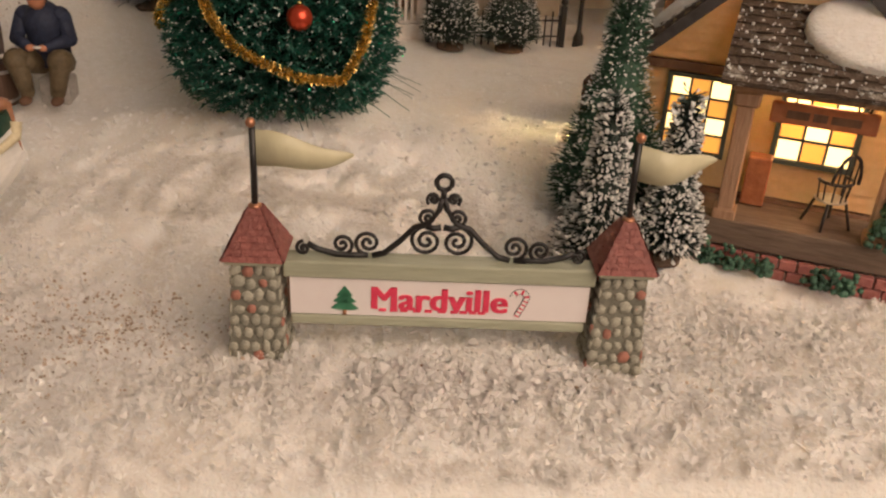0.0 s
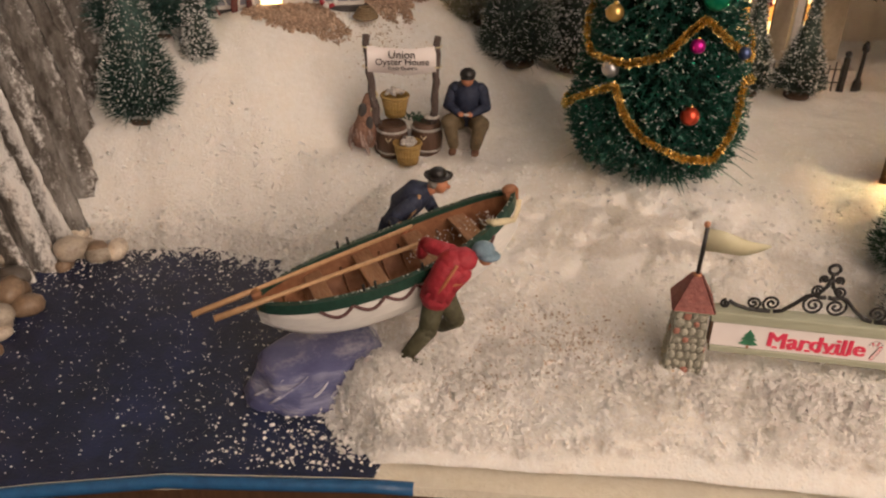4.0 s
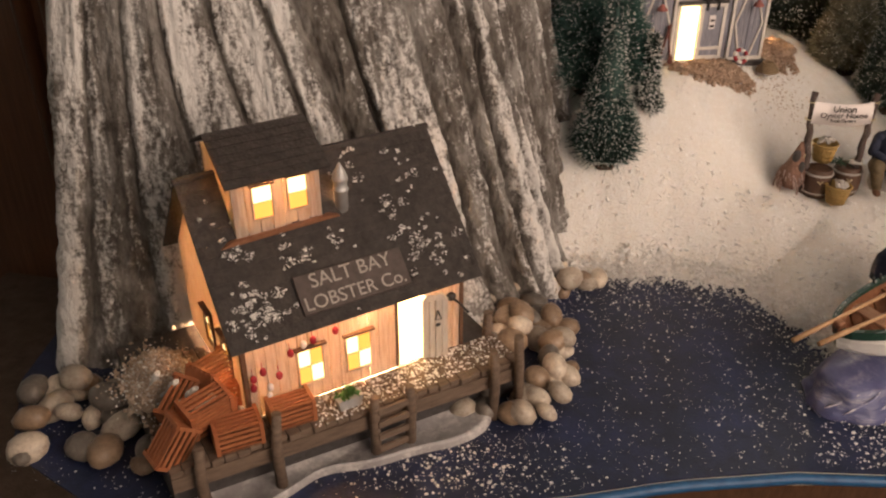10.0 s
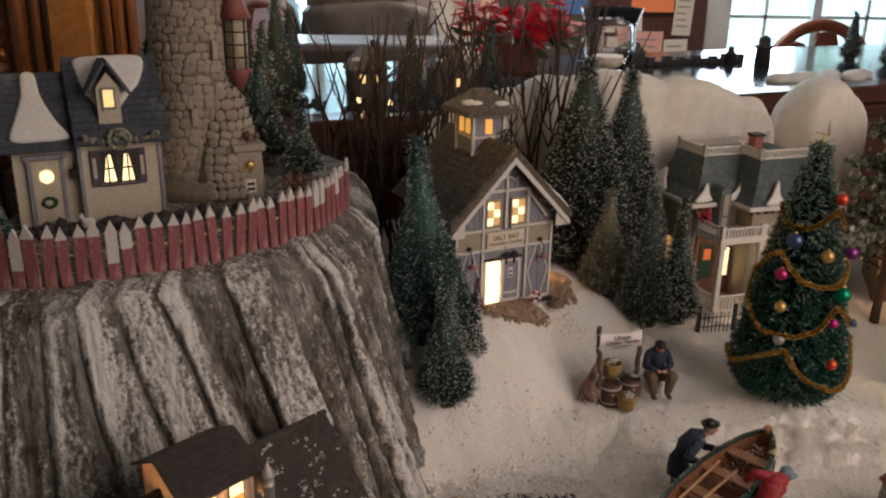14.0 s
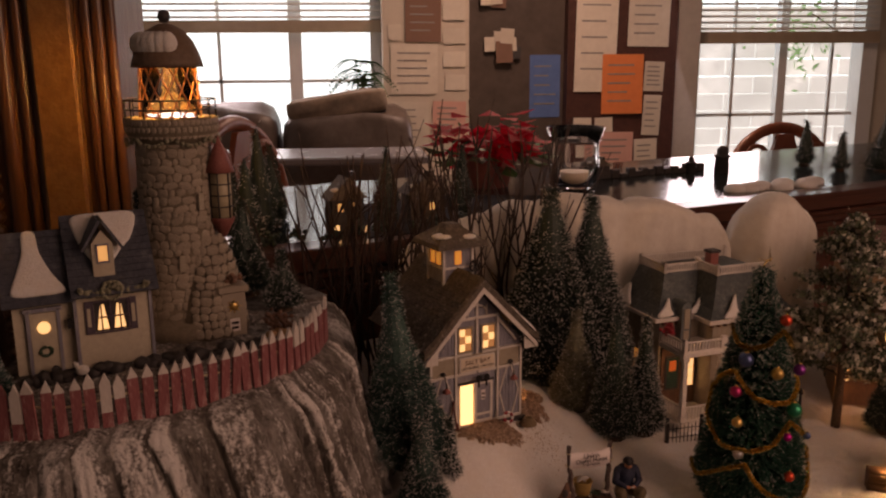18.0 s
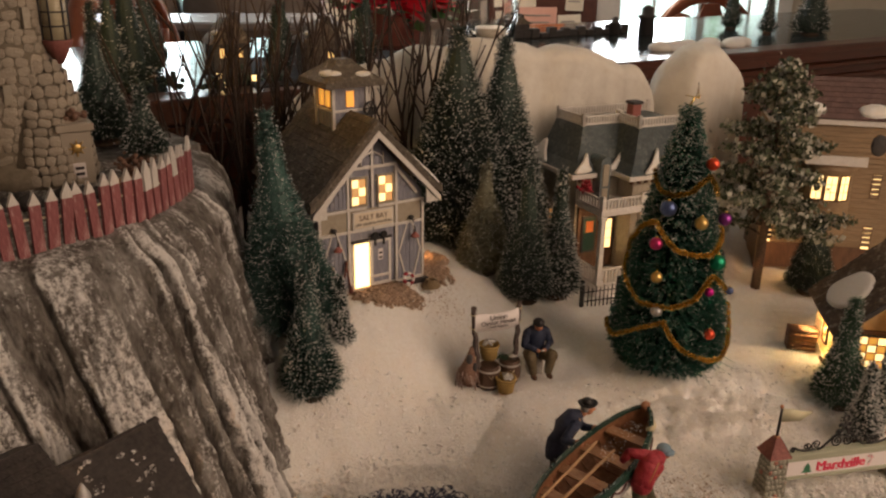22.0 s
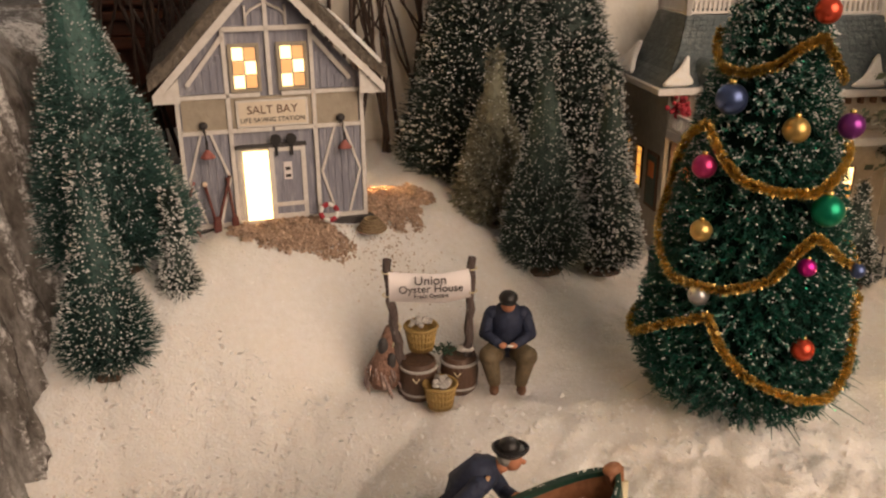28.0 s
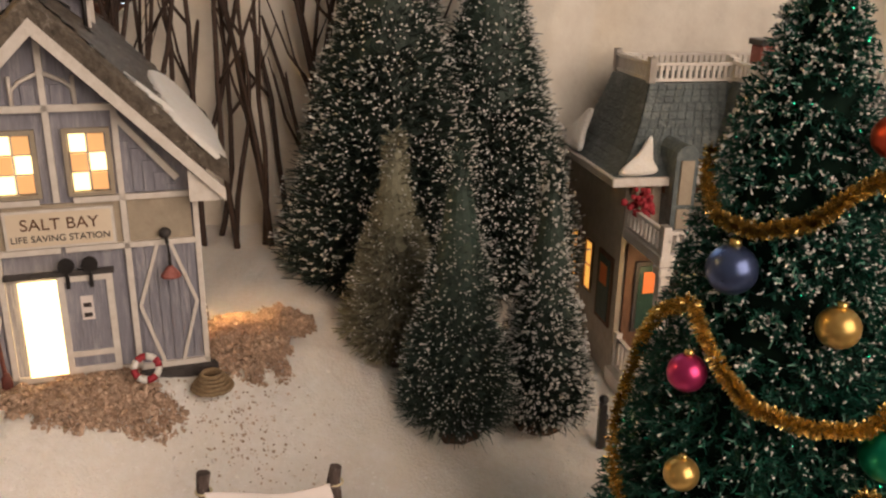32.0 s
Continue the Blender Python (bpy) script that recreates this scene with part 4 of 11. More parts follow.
# ---- entrance sign ----
def entrance_sign():
    g = thing("village_entrance_sign", pose(0.0092, 0.2485, 0.017, 0, 0, 1.2), "entrance sign with stone posts, red roofs and scrolled black ironwork", "sign")
    rg = random.Random(5)
    stone = [finish("stone", ball(bmnew(), (0, 0, 0), (1, 0.45, 0.85 + 0.1 * k), sub=1), STONEGREY, True) for k in range(3)]
    stone_red = finish("stone", ball(bmnew(), (0, 0, 0), (1, 0.45, 0.9), sub=1), STONERED, True)
    for sx in (-1, 1):
        cx = sx * 0.063
        p = new("stone_post")
        p.parent, p.location, p.scale = g, (cx, 0.005, 0), (0.91, 0.91, 1.0)
        b = bmnew()
        zt, h0, h1 = 0.0425, 0.0112, 0.0082
        vs = [b.verts.new((x * h, y * h, z)) for z, h in ((-0.012, 0.0118), (zt, h1)) for x, y in ((-1, -1), (1, -1), (1, 1), (-1, 1))]
        for q in ((3, 2, 1, 0), (4, 5, 6, 7), (0, 1, 5, 4), (1, 2, 6, 5), (2, 3, 7, 6), (3, 0, 4, 7)):
            b.faces.new([vs[i] for i in q])
        part("core", b, MORTAR, p)
        for side in range(4):
            turn = pose(0, 0, 0, 0, 0, 90 * side)
            for r in range(9):
                z = 0.0015 + r * 0.0048
                hw = h0 + (h1 - h0) * z / zt
                n = 5 if r < 5 else 4
                if side == 2 and r % 2:
                    continue
                for k in range(n):
                    x = -hw + 2 * hw * (k + 0.5 + 0.28 * (r % 2) - 0.14) / n + rg.uniform(-0.0004, 0.0004)
                    s = hw / n * rg.uniform(0.86, 1.1)
                    me = stone_red if rg.random() < 0.1 else rg.choice(stone)
                    shared("stone", me, p, turn @ pose(x, -hw, z + rg.uniform(-0.0007, 0.0007), 0, rg.uniform(-50, 50), 0) @ Matrix.Diagonal((s * rg.uniform(0.9, 1.3), 0.0019, 0.0026 * rg.uniform(0.75, 1.25), 1)))
        b = boxm(-0.0105, 0.0105, -0.0105, 0.0105, zt, zt + 0.0016, 0.0004)
        part("capital", b, SAGE, p)
        b = bmnew()
        e, zt2, zap = 0.0112, zt + 0.0016, 0.0605
        top = 0.0022
        vs = [b.verts.new((x * h, y * h, z)) for z, h in ((zt2, e), (zap, top)) for x, y in ((-1, -1), (1, -1), (1, 1), (-1, 1))]
        for q in ((3, 2, 1, 0), (4, 5, 6, 7), (0, 1, 5, 4), (1, 2, 6, 5), (2, 3, 7, 6), (3, 0, 4, 7)):
            b.faces.new([vs[i] for i in q])
        for side in range(4):
            turn = pose(0, 0, 0, 0, 0, 90 * side)
            for r in range(8):
                f0, f1 = r / 8, (r + 0.86) / 8
                y0, y1 = e + (top - e) * f0, e + (top - e) * f1
                z0, z1 = zt2 + (zap - zt2) * f0, zt2 + (zap - zt2) * f1
                n = max(1, round(y0 * 2 / 0.0042))
                for k in range(-1, n):
                    s0 = max(-1.0, -1 + 2 * (k + 0.5 * (r % 2)) / n + 0.06 / n)
                    s1 = min(1.0, -1 + 2 * (k + 1 + 0.5 * (r % 2)) / n - 0.06 / n)
                    if s1 - s0 < 0.05:
                        continue
                    o = 0.0007 * rg.uniform(0.8, 1.2)
                    q = [turn @ Vector(v) for v in ((s0 * y0, -y0 - o, z0 + o * 0.4), (s1 * y0, -y0 - o, z0 + o * 0.4), (s1 * y1, -y1 - o, z1 + o * 0.4), (s0 * y1, -y1 - o, z1 + o * 0.4))]
                    q2 = [turn @ Vector(v) for v in ((s0 * y0, -y0 + o, z0), (s1 * y0, -y0 + o, z0))]
                    vv = [b.verts.new(v) for v in q + q2]
                    b.faces.new(vv[:4])
                    b.faces.new((vv[4], vv[5], vv[1], vv[0]))
        part("brick_roof", b, BRICKRED, p, "red brick-patterned hipped roof")
        b = bmnew()
        tube(b, [(0, 0, 0.060), (-0.0005 * sx, 0, 0.088)], 0.00125, 8)
        part("flagpole", b, BLACK, p)
        b = bmnew()
        ball(b, (0, 0, 0.0895), 0.0018)
        ball(b, (0, 0, 0.0606), (0.0026, 0.0026, 0.0012))
        part("finial", b, COPPER, p, "copper ball finial", True)
        b = bmnew()
        L = 0.035 if sx < 0 else 0.029
        n = 16
        rows = []
        for k in range(n + 1):
            u = k / n
            hgt = 0.0118 * (1 - u ** 1.8) ** 0.8 + 0.0006
            mid = 0.0808 + ((0.0016 * math.sin(6.3 * u) - 0.0022 * u) if sx < 0 else (-0.0012 * math.sin(math.pi * u) + 0.0012 * u))
            yy = -0.0035 * math.sin(u * 5)
            rows.append([b.verts.new((0.001 + L * u, yy + dy, mid + s * hgt / 2)) for s, dy in ((1, 0), (-1, 0), (-1, 0.0006), (1, 0.0006))])
        for r0, r1 in zip(rows, rows[1:]):
            for k in range(4):
                b.faces.new((r0[k], r0[(k + 1) % 4], r1[(k + 1) % 4], r1[k]))
        part("pennant", b, FLAG, p, "pale cream wavy pennant", True)
    part("top_rail", boxm(-0.0535, 0.0535, -0.0015, 0.0075, 0.0372, 0.0435, 0.0005), SAGE, g)
    part("bottom_rail", boxm(-0.0515, 0.0515, -0.001, 0.007, 0.0185, 0.0222, 0.0005), SAGE, g)
    part("sign_board", boxm(-0.0525, 0.0525, 0.0005, 0.006, 0.0222, 0.0372), BROWNWOOD, g)
    plate = part("name_plate", boxm(-0.0515, 0.052, -0.0004, 0.0005, 0.0226, 0.0368), PAPER, g, "white paper name plate with red lettering")
    for k in (-2, -1, 0, 1, 2):
        letters("lettering", "Mardville", 0.0126, pose(0.00026 * k, -0.0006 - 0.00004 * k, 0.0293, 90), REDINK, plate, space=1.03)
    b = bmnew()
    for x in (-0.0196, -0.0156, -0.0121, -0.0076, -0.0036, 0.0012, 0.0054, 0.0086, 0.0119, 0.0150):
        box(b, x - 0.0013, x + 0.0013, -0.0008, -0.0004, 0.0246, 0.0256)
    part("letter_feet", b, REDINK, plate)
    for w, z0, z1 in ((0.0049, 0.0252, 0.0295), (0.0040, 0.0280, 0.0318), (0.0028, 0.0304, 0.0342)):
        b = bmnew()
        prism(b, [(-0.0327 - w, z0), (-0.0327 - w * 0.4, z0 - 0.0006), (-0.0327 + w * 0.4, z0 - 0.0006), (-0.0327 + w, z0), (-0.0327, z1)], -0.0008, -0.0004)
        part("tree_picture", b, GREENINK, plate)
    b = bmnew()
    box(b, -0.0333, -0.0321, -0.0008, -0.0004, 0.0228, 0.0248)
    part("trunk_picture", b, COPPER, plate)

    def cane(u):
        if u < 0.58:
            return (0.0273 + 0.0030 * u / 0.58, 0.0243 + 0.0068 * u / 0.58)
        a = math.radians(-20 + 200 * (u - 0.58) / 0.42)
        return (0.0280 + 0.0024 * math.cos(a), 0.0318 + 0.0024 * math.sin(a))

    for nm, mt, wd, yy, step in (("cane_outline", DARKINK, 0.00115, -0.00055, 1), ("cane_picture", WHITEINK, 0.00085, -0.00070, 1), ("cane_stripe", REDINK, 0.00085, -0.00085, 3)):
        b = bmnew()
        for k in range(0, 24, step):
            (xa, za), (xb, zb) = cane(k / 24), cane((k + 1) / 24)
            d = Vector((xb - xa, zb - za)).normalized() * wd
            b.faces.new([b.verts.new(v) for v in ((xa + d.y, yy, za - d.x), (xb + d.y, yy, zb - d.x), (xb - d.y, yy, zb + d.x), (xa - d.y, yy, za + d.x))])
        part(nm, b, mt, plate)

    def spiral(b, cx, cz, r, a0, turns, rt=0.00068):
        pts = []
        n = int(18 * abs(turns)) + 4
        for k in range(n + 1):
            u = k / n
            rr = r * (1 - 0.85 * u)
            a = math.radians(a0) + 2 * math.pi * turns * u
            pts.append((cx + rr * math.cos(a), 0.003, cz + rr * math.sin(a)))
        tube(b, pts, rt, 6)
        ball(b, pts[-1], rt * 1.3, sub=1)

    iron = new("scrollwork")
    iron.parent = g
    b = bmnew()
    pts = [(0.0026 * math.cos(a * math.pi / 8), 0.003, 0.0722 + 0.0026 * math.sin(a * math.pi / 8)) for a in range(17)]
    tube(b, pts, 0.0009, 6, cap=False)
    tube(b, [(0, 0.003, 0.0696), (0, 0.003, 0.0665)], 0.001, 6)
    part("ring", b, BLACK, iron)
    for s in (-1, 1):
        b = bmnew()
        spiral(b, s * 0.0052, 0.0507, 0.0056, 90, -s * 1.9)
        spiral(b, s * 0.0048, 0.0596, 0.0031, -60 if s > 0 else 240, s * 1.5)
        spiral(b, s * 0.0034, 0.0662, 0.0023, -50 if s > 0 else 230, s * 1.4)
        tube(b, [(s * 0.0003, 0.003, 0.0668), (s * 0.0012, 0.003, 0.0625), (s * 0.0046, 0.003, 0.0575), (s * 0.0095, 0.003, 0.0555), (s * 0.014, 0.003, 0.0505), (s * 0.0195, 0.003, 0.0455), (s * 0.0235, 0.003, 0.0445)], 0.00105, 6)
        tube(b, [(s * 0.0005, 0.003, 0.0560), (s * 0.003, 0.003, 0.0555), (s * 0.0055, 0.003, 0.0563)], 0.0011, 6)
        spiral(b, s * 0.0250, 0.0492, 0.0046, -80 if s > 0 else 260, s * 1.7)
        spiral(b, s * 0.0338, 0.0483, 0.0039, -90 if s > 0 else 270, -s * 1.6)
        tube(b, [(s * 0.0250, 0.003, 0.0446), (s * 0.031, 0.003, 0.0444), (s * 0.036, 0.003, 0.0446), (s * 0.042, 0.003, 0.0462), (s * 0.0455, 0.003, 0.0482)], 0.00105, 6)
        spiral(b, s * 0.0470, 0.0464, 0.0026, 90 if s > 0 else 90, -s * 1.4)
        part("scroll", b, BLACK, iron)
    return g


entrance_sign()


# ---- life saving station ----
def station():
    YAW = 22.3
    g = thing("life_saving_station", pose(-0.365, 0.516, 0.0, 0, 0, YAW), "lit grey-blue timbered station house with cupola on the snowy mound", "house")
    W, D, Z0, ZE, ZA = 0.0605, 0.125, 0.127, 0.2155, 0.291
    b = bmnew()
    prism(b, [(-W + 0.001, Z0), (W - 0.001, Z0), (W - 0.001, ZE + 0.008), (0, ZA - 0.001), (-W + 0.001, ZE + 0.008)], 0.0015, D)
    part("wall", b, WALLBLUE, g)
    b = bmnew()
    for x0, x1, z0, z1, n in ((-0.058, -0.030, 0.1295, 0.190, 6), (0.030, 0.058, 0.1295, 0.190, 6), (-0.056, -0.028, 0.2165, 0.240, 6), (0.028, 0.056, 0.2165, 0.240, 6), (-0.026, 0.026, 0.2575, 0.266, 9)):
        for k in range(n):
            xa, xb = x0 + (x1 - x0) * k / n, x0 + (x1 - x0) * (k + 1) / n
            top = min(z1, ZE + (ZA - ZE) * (1 - max(abs(xa), abs(xb)) / W) - 0.008) if z0 > 0.2 else z1
            if top > z0 + 0.002:
                part("wall_board", boxm(xa + 0.0002, xb - 0.0002, 0.0002 - RNG.uniform(0, 0.0004), 0.002, z0, top), WALLBLUE, g)
    for x0, x1 in ((-0.057, -0.029), (0.029, 0.057), (-0.026, 0.026)):
        part("tan_panel", boxm(x0, x1, 0.0, 0.002, 0.1925, 0.2130), WALLTAN, g)

    def beam(x0, z0, x1, z1, w=0.0013, y0=-0.0016):
        d = Vector((x1 - x0, 0, z1 - z0))
        s = Vector((-d.z, 0, d.x)).normalized() * w
        bb = bmnew()
        a, c = Vector((x0, 0, z0)), Vector((x1, 0, z1))
        prism(bb, [(v.x, v.z) for v in (a - s, c - s, c + s, a + s)], y0, 0.001)
        part("beam", bb, TRIM, g)

    for s in (-1, 1):
        beam(s * 0.0592, Z0, s * 0.0592, ZE)
        beam(s * 0.0275, Z0, s * 0.0275, 0.256)
        beam(s * 0.0585, 0.2145, s * 0.007, 0.2145)
        beam(s * 0.0585, 0.1915, s * 0.001, 0.1915)
        beam(s * 0.0275, 0.252, s * 0.052, 0.222, 0.0014)
    beam(0, 0.214, 0, 0.292)
    beam(-0.028, 0.2560, 0.028, 0.2560, 0.0015)
    beam(-0.0605, 0.1280, 0.0605, 0.1280, 0.0016)
    for s in (-1, 1):
        pts = [(s * (0.001 + 0.011 * math.sin(a * math.pi / 12)), -0.0012, 0.258 + 0.0125 * (1 - math.cos(a * math.pi / 12)) * 0.9) for a in range(7)]
        bb = bmnew()
        tube(bb, [(s * 0.0125, -0.0008, 0.2570), (s * 0.0120, -0.0008, 0.264), (s * 0.009, -0.0008, 0.2675), (s * 0.001, -0.0008, 0.2712)], 0.0010, 5)
        tube(bb, [(s * 0.0125, -0.0008, 0.2570), (s * 0.0125, -0.0008, 0.2700)], 0.0010, 5)
        part("gable_arch", bb, TRIM, g)
    for s in (1, -1):
        c = s * 0.0435
        for (xa, za, xb, zb) in ((c - 0.003, 0.1905, c - 0.0130, 0.160), (c - 0.0130, 0.160, c - 0.0045, 0.1295), (c + 0.003, 0.1905, c + 0.0130, 0.160), (c + 0.0130, 0.160, c + 0.0045, 0.1295)):
            beam(xa, za, xb, zb, 0.0008, -0.0012)
    # doorway and sliding door
    b = boxm(-0.0212, -0.0050, -0.0008, 0.0004, 0.1292, 0.1768)
    part("doorway", b, LITDOOR, g, "brightly lit open doorway")
    door = part("sliding_door", boxm(-0.0040, 0.0195, -0.0024, -0.0004, 0.1300, 0.1790, 0.0003), WALLBLUE, g, "grey-blue sliding plank door")
    b = bmnew()
    for q in ((-0.0045, -0.0015, 0.130, 0.1795), (0.0165, 0.0195, 0.130, 0.1795), (-0.0015, 0.0165, 0.1765, 0.1795), (-0.0015, 0.0165, 0.130, 0.1332), (-0.0015, 0.0165, 0.1385, 0.1412)):
        box(b, q[0], q[1], -0.0034, -0.0020, q[2], q[3])
    part("door_trim", b, TRIM, door)
    part("notice", boxm(0.0045, 0.0100, -0.0030, -0.0024, 0.1570, 0.1690), PAPER, door)
    b = bmnew()
    for k in range(2):
        box(b, 0.0055, 0.0090, -0.0034, -0.0030, 0.1585 + k * 0.0050, 0.1605 + k * 0.0050)
    part("unreadable_writing", b, DARKINK, door)
    b = bmnew()
    box(b, -0.0262, 0.0205, -0.0042, -0.0020, 0.1795, 0.1822, bev=0.0003)
    part("door_rail", b, DARKSIL, g)
    for x in (0.0005, 0.0105):
        b = bmnew()
        lathe(b, [(0.0036, 0), (0.0036, 0.0018)], 12)
        bmesh.ops.transform(b, matrix=pose(x, -0.0040, 0.1850, 90), verts=b.verts)
        box(b, x - 0.0008, x + 0.0008, -0.0056, -0.0040, 0.1740, 0.1850)
        part("pulley", b, BLACK, g)
    # name board
    s = part("name_board", boxm(-0.0232, 0.0232, -0.0022, 0.0, 0.1932, 0.2112, 0.0003), TRIM, g, "cream name board with dark lettering")
    part("board_field", boxm(-0.0218, 0.0218, -0.0026, -0.002, 0.1946, 0.2100), CREAMPAINT, s)
    letters("lettering", "SALT BAY", 0.0076, pose(0, -0.0028, 0.2045, 90), BROWNWOOD, s)
    letters("lettering", "LIFE SAVING STATION", 0.0042, pose(0, -0.0028, 0.1980, 90), DARKINK, s)
    # upper windows with a few bright panes
    for s_ in (-1, 1):
        cx = s_ * 0.0152
        w = new("window")
        w.parent, w.location, w.empty_display_size = g, (cx, -0.0003, 0.2315), 0.003
        b = bmnew()
        for q in ((-0.0098, -0.0080, -0.0150, 0.0155), (0.0080, 0.0098, -0.0150, 0.0155), (-0.0080, 0.0080, 0.0135, 0.0155), (-0.0080, 0.0080, -0.0150, -0.0132)):
            box(b, q[0], q[1], -0.0016, 0.0006, q[2], q[3])
        part("window_frame", b, WALLTAN, w)
        for r in range(3):
            for c in range(2):
                b = boxm(-0.0078 + c * 0.0078 + 0.0006, -0.0078 + (c + 1) * 0.0078 - 0.0006, -0.0008, 0.0004, -0.013 + r * 0.0088 + 0.0005, -0.013 + (r + 1) * 0.0088 - 0.0005)
                on = (c, r) in ((0, 0), (0, 2), (1, 1))
                part("pane", b, LITWHITE if on else LITDIM, w)
    # gooseneck lamps
    for s_ in (-1, 1):
        x = s_ * 0.0445
        lp = new("wall_lamp")
        lp.parent, lp.empty_display_size = g, 0.003
        b = bmnew()
        ball(b, (x, -0.0025, 0.1965), (0.0030, 0.0030, 0.0026))
        tube(b, [(x, -0.002, 0.1955), (x + 0.0005, -0.006, 0.1930), (x + 0.001, -0.008, 0.187), (x + 0.001, -0.0085, 0.182)], 0.0008, 6)
        part("arm", b, DARKSIL, lp)
        b = bmnew()
        lathe(b, [(0.0048, 0), (0.0044, 0.0012), (0.0018, 0.0042), (0.0010, 0.0052)], 14, at=(x + 0.001, -0.0088, 0.1770))
        part("shade", b, BRICKRED, lp, "dull red enamel shade")
    # roof
    OV, EX, EZ, RZ = -0.013, 0.0725, 0.2275, 0.3045
    for s_ in (-1, 1):
        b = bmnew()
        e0, e1, r1, r0 = (s_ * EX, OV, EZ), (s_ * EX, D + 0.012, EZ), (0, D + 0.012, RZ), (0, OV, RZ)
        if s_ > 0:
            shingled(b, e0, e1, r1, r0, 14, 18, 0.0010, each=(g, SHINGLE))
        else:
            shingled(b, e1, e0, r0, r1, 14, 18, 0.0010, each=(g, SHINGLE))
        part("roof_slope", b, SHINGLE, g, "weathered grey shingle roof")
        b = bmnew()
        slab(b, ((s_ * EX, OV - 0.0008, EZ - 0.0140), (s_ * EX, OV - 0.0008, EZ - 0.0080), (0, OV - 0.0008, RZ - 0.0095), (0, OV - 0.0008, RZ - 0.0165)), 0.0026 * s_)
        part("barge_board", b, TRIM, g)
        b = bmnew()
        prism(b, [(s_ * EX, EZ - 0.0140), (s_ * (W - 0.004), EZ - 0.0140), (s_ * (W - 0.004), EZ + 0.0015)][::s_], OV - 0.0004, OV + 0.0012)
        part("barge_foot", b, TRIM, g)
        # thick shaggy verge of the roof over the barge board
        b = bmnew()
        n_ = 26
        rows_ = []
        for k in range(n_ + 1):
            u = k / n_
            x_, z_ = s_ * (EX + 0.002) * (1 - u), EZ + (RZ - EZ) * u - 0.0015 + 0.0030 * max(0.0, 1 - 6 * u)
            j = [0.0009 * noise.noise(Vector((k * 0.9, q * 3.1, 5.0 + s_))) for q in range(4)]
            th = 0.0075 + 0.0015 * u
            rows_.append([b.verts.new(v) for v in ((x_, OV - 0.0030 + j[0], z_ - th + j[1]), (x_, OV - 0.0034 + j[2], z_ + j[3]), (x_, OV + 0.0004, z_ + 0.0030 + j[0]), (x_, OV + 0.0100, z_ + 0.0018 + j[1]), (x_, OV + 0.0100, z_ - th + j[2]))])
        for p_, q_ in zip(rows_, rows_[1:]):
            for k in range(5):
                b.faces.new((p_[k], p_[(k + 1) % 5], q_[(k + 1) % 5], q_[k]))
        b.faces.new(rows_[0])
        b.faces.new(rows_[-1])
        part("roof_verge", b, SHINGLE, g, "shaggy grey edge of the roof")
        if s_ > 0:
            b = bmnew()
            tube(b, [(EX * (1 - u) + 0.0005, OV + 0.006, EZ + (RZ - EZ) * u + 0.0024) for u in (0.04, 0.1, 0.2, 0.32, 0.44, 0.54)], [0.0006, 0.0022, 0.0018, 0.0026, 0.0016, 0.0005], 8)
            part("snow_edge", b, SNOW, g, smooth=True)
        if s_ > 0:
            snow_patch(g, e0, e1, r0, [(0.0, 0.02), (0.3, 0.0), (0.7, 0.02), (0.9, 0.25), (0.6, 0.42), (0.2, 0.36), (0.0, 0.30)], 0.003)
    # cupola
    cu = new("cupola")
    cu.parent, cu.location, cu.scale, cu.empty_display_size = g, (0, 0.062, 0.275), (1.10, 1.10, 1.12), 0.004
    part("cupola_wall", boxm(-0.0165, 0.0165, -0.0165, 0.0165, 0, 0.050), WALLBLUE, cu)
    b = bmnew()
    for x in (-1, 1):
        for y in (-1, 1):
            box(b, x * 0.0172 - 0.0014, x * 0.0172 + 0.0014, y * 0.0172 - 0.0014, y * 0.0172 + 0.0014, 0, 0.050)
    for z in (0.0255, 0.047):
        box(b, -0.0178, 0.0178, -0.0178, 0.0178, z, z + 0.0022)
    part("cupola_trim", b, TRIM, cu)
    for side in range(4):
        for x in (-0.0065, 0.0065) if side in (1, 3) else (0.0,):
            b = boxm(x - 0.0036, x + 0.0036, -0.0182, -0.0160, 0.030, 0.044)
            bmesh.ops.transform(b, matrix=pose(0, 0, 0, 0, 0, 90 * side), verts=b.verts)
            part("cupola_window", b, LITAMBER, cu)
    b = bmnew()
    vs = [b.verts.new((x * h, y * h, z)) for z, h in ((0.049, 0.030), (0.054, 0.029), (0.067, 0.011), (0.071, 0.0075)) for x, y in ((-1, -1), (1, -1), (1, 1), (-1, 1))]
    for j in range(3):
        for k in range(4):
            b.faces.new((vs[4 * j + k], vs[4 * j + (k + 1) % 4], vs[4 * j + 4 + (k + 1) % 4], vs[4 * j + 4 + k]))
    b.faces.new(vs[3::-1])
    b.faces.new(vs[12:16])
    part("cupola_roof", b, SHINGLE, cu)
    b = bmnew()
    snow_cap(b, [(-0.016, -0.012, 0.0600), (0.013, 0.01, 0.061), (0.012, -0.015, 0.0585)], 0.011, flat=0.3)
    part("cupola_snow", b, SNOW, cu, smooth=True)
    b = bmnew()
    for k in range(6):
        a = k * math.pi / 3
        tube(b, [(0.017, -0.024, 0.028), (0.017 + 0.007 * math.cos(a), -0.024, 0.028 + 0.007 * math.sin(a))], 0.0008, 5)
    tube(b, [(0.017 + 0.006 * math.cos(a * math.pi / 8), -0.024, 0.028 + 0.006 * math.sin(a * math.pi / 8)) for a in range(17)], 0.0009, 5, cap=False)
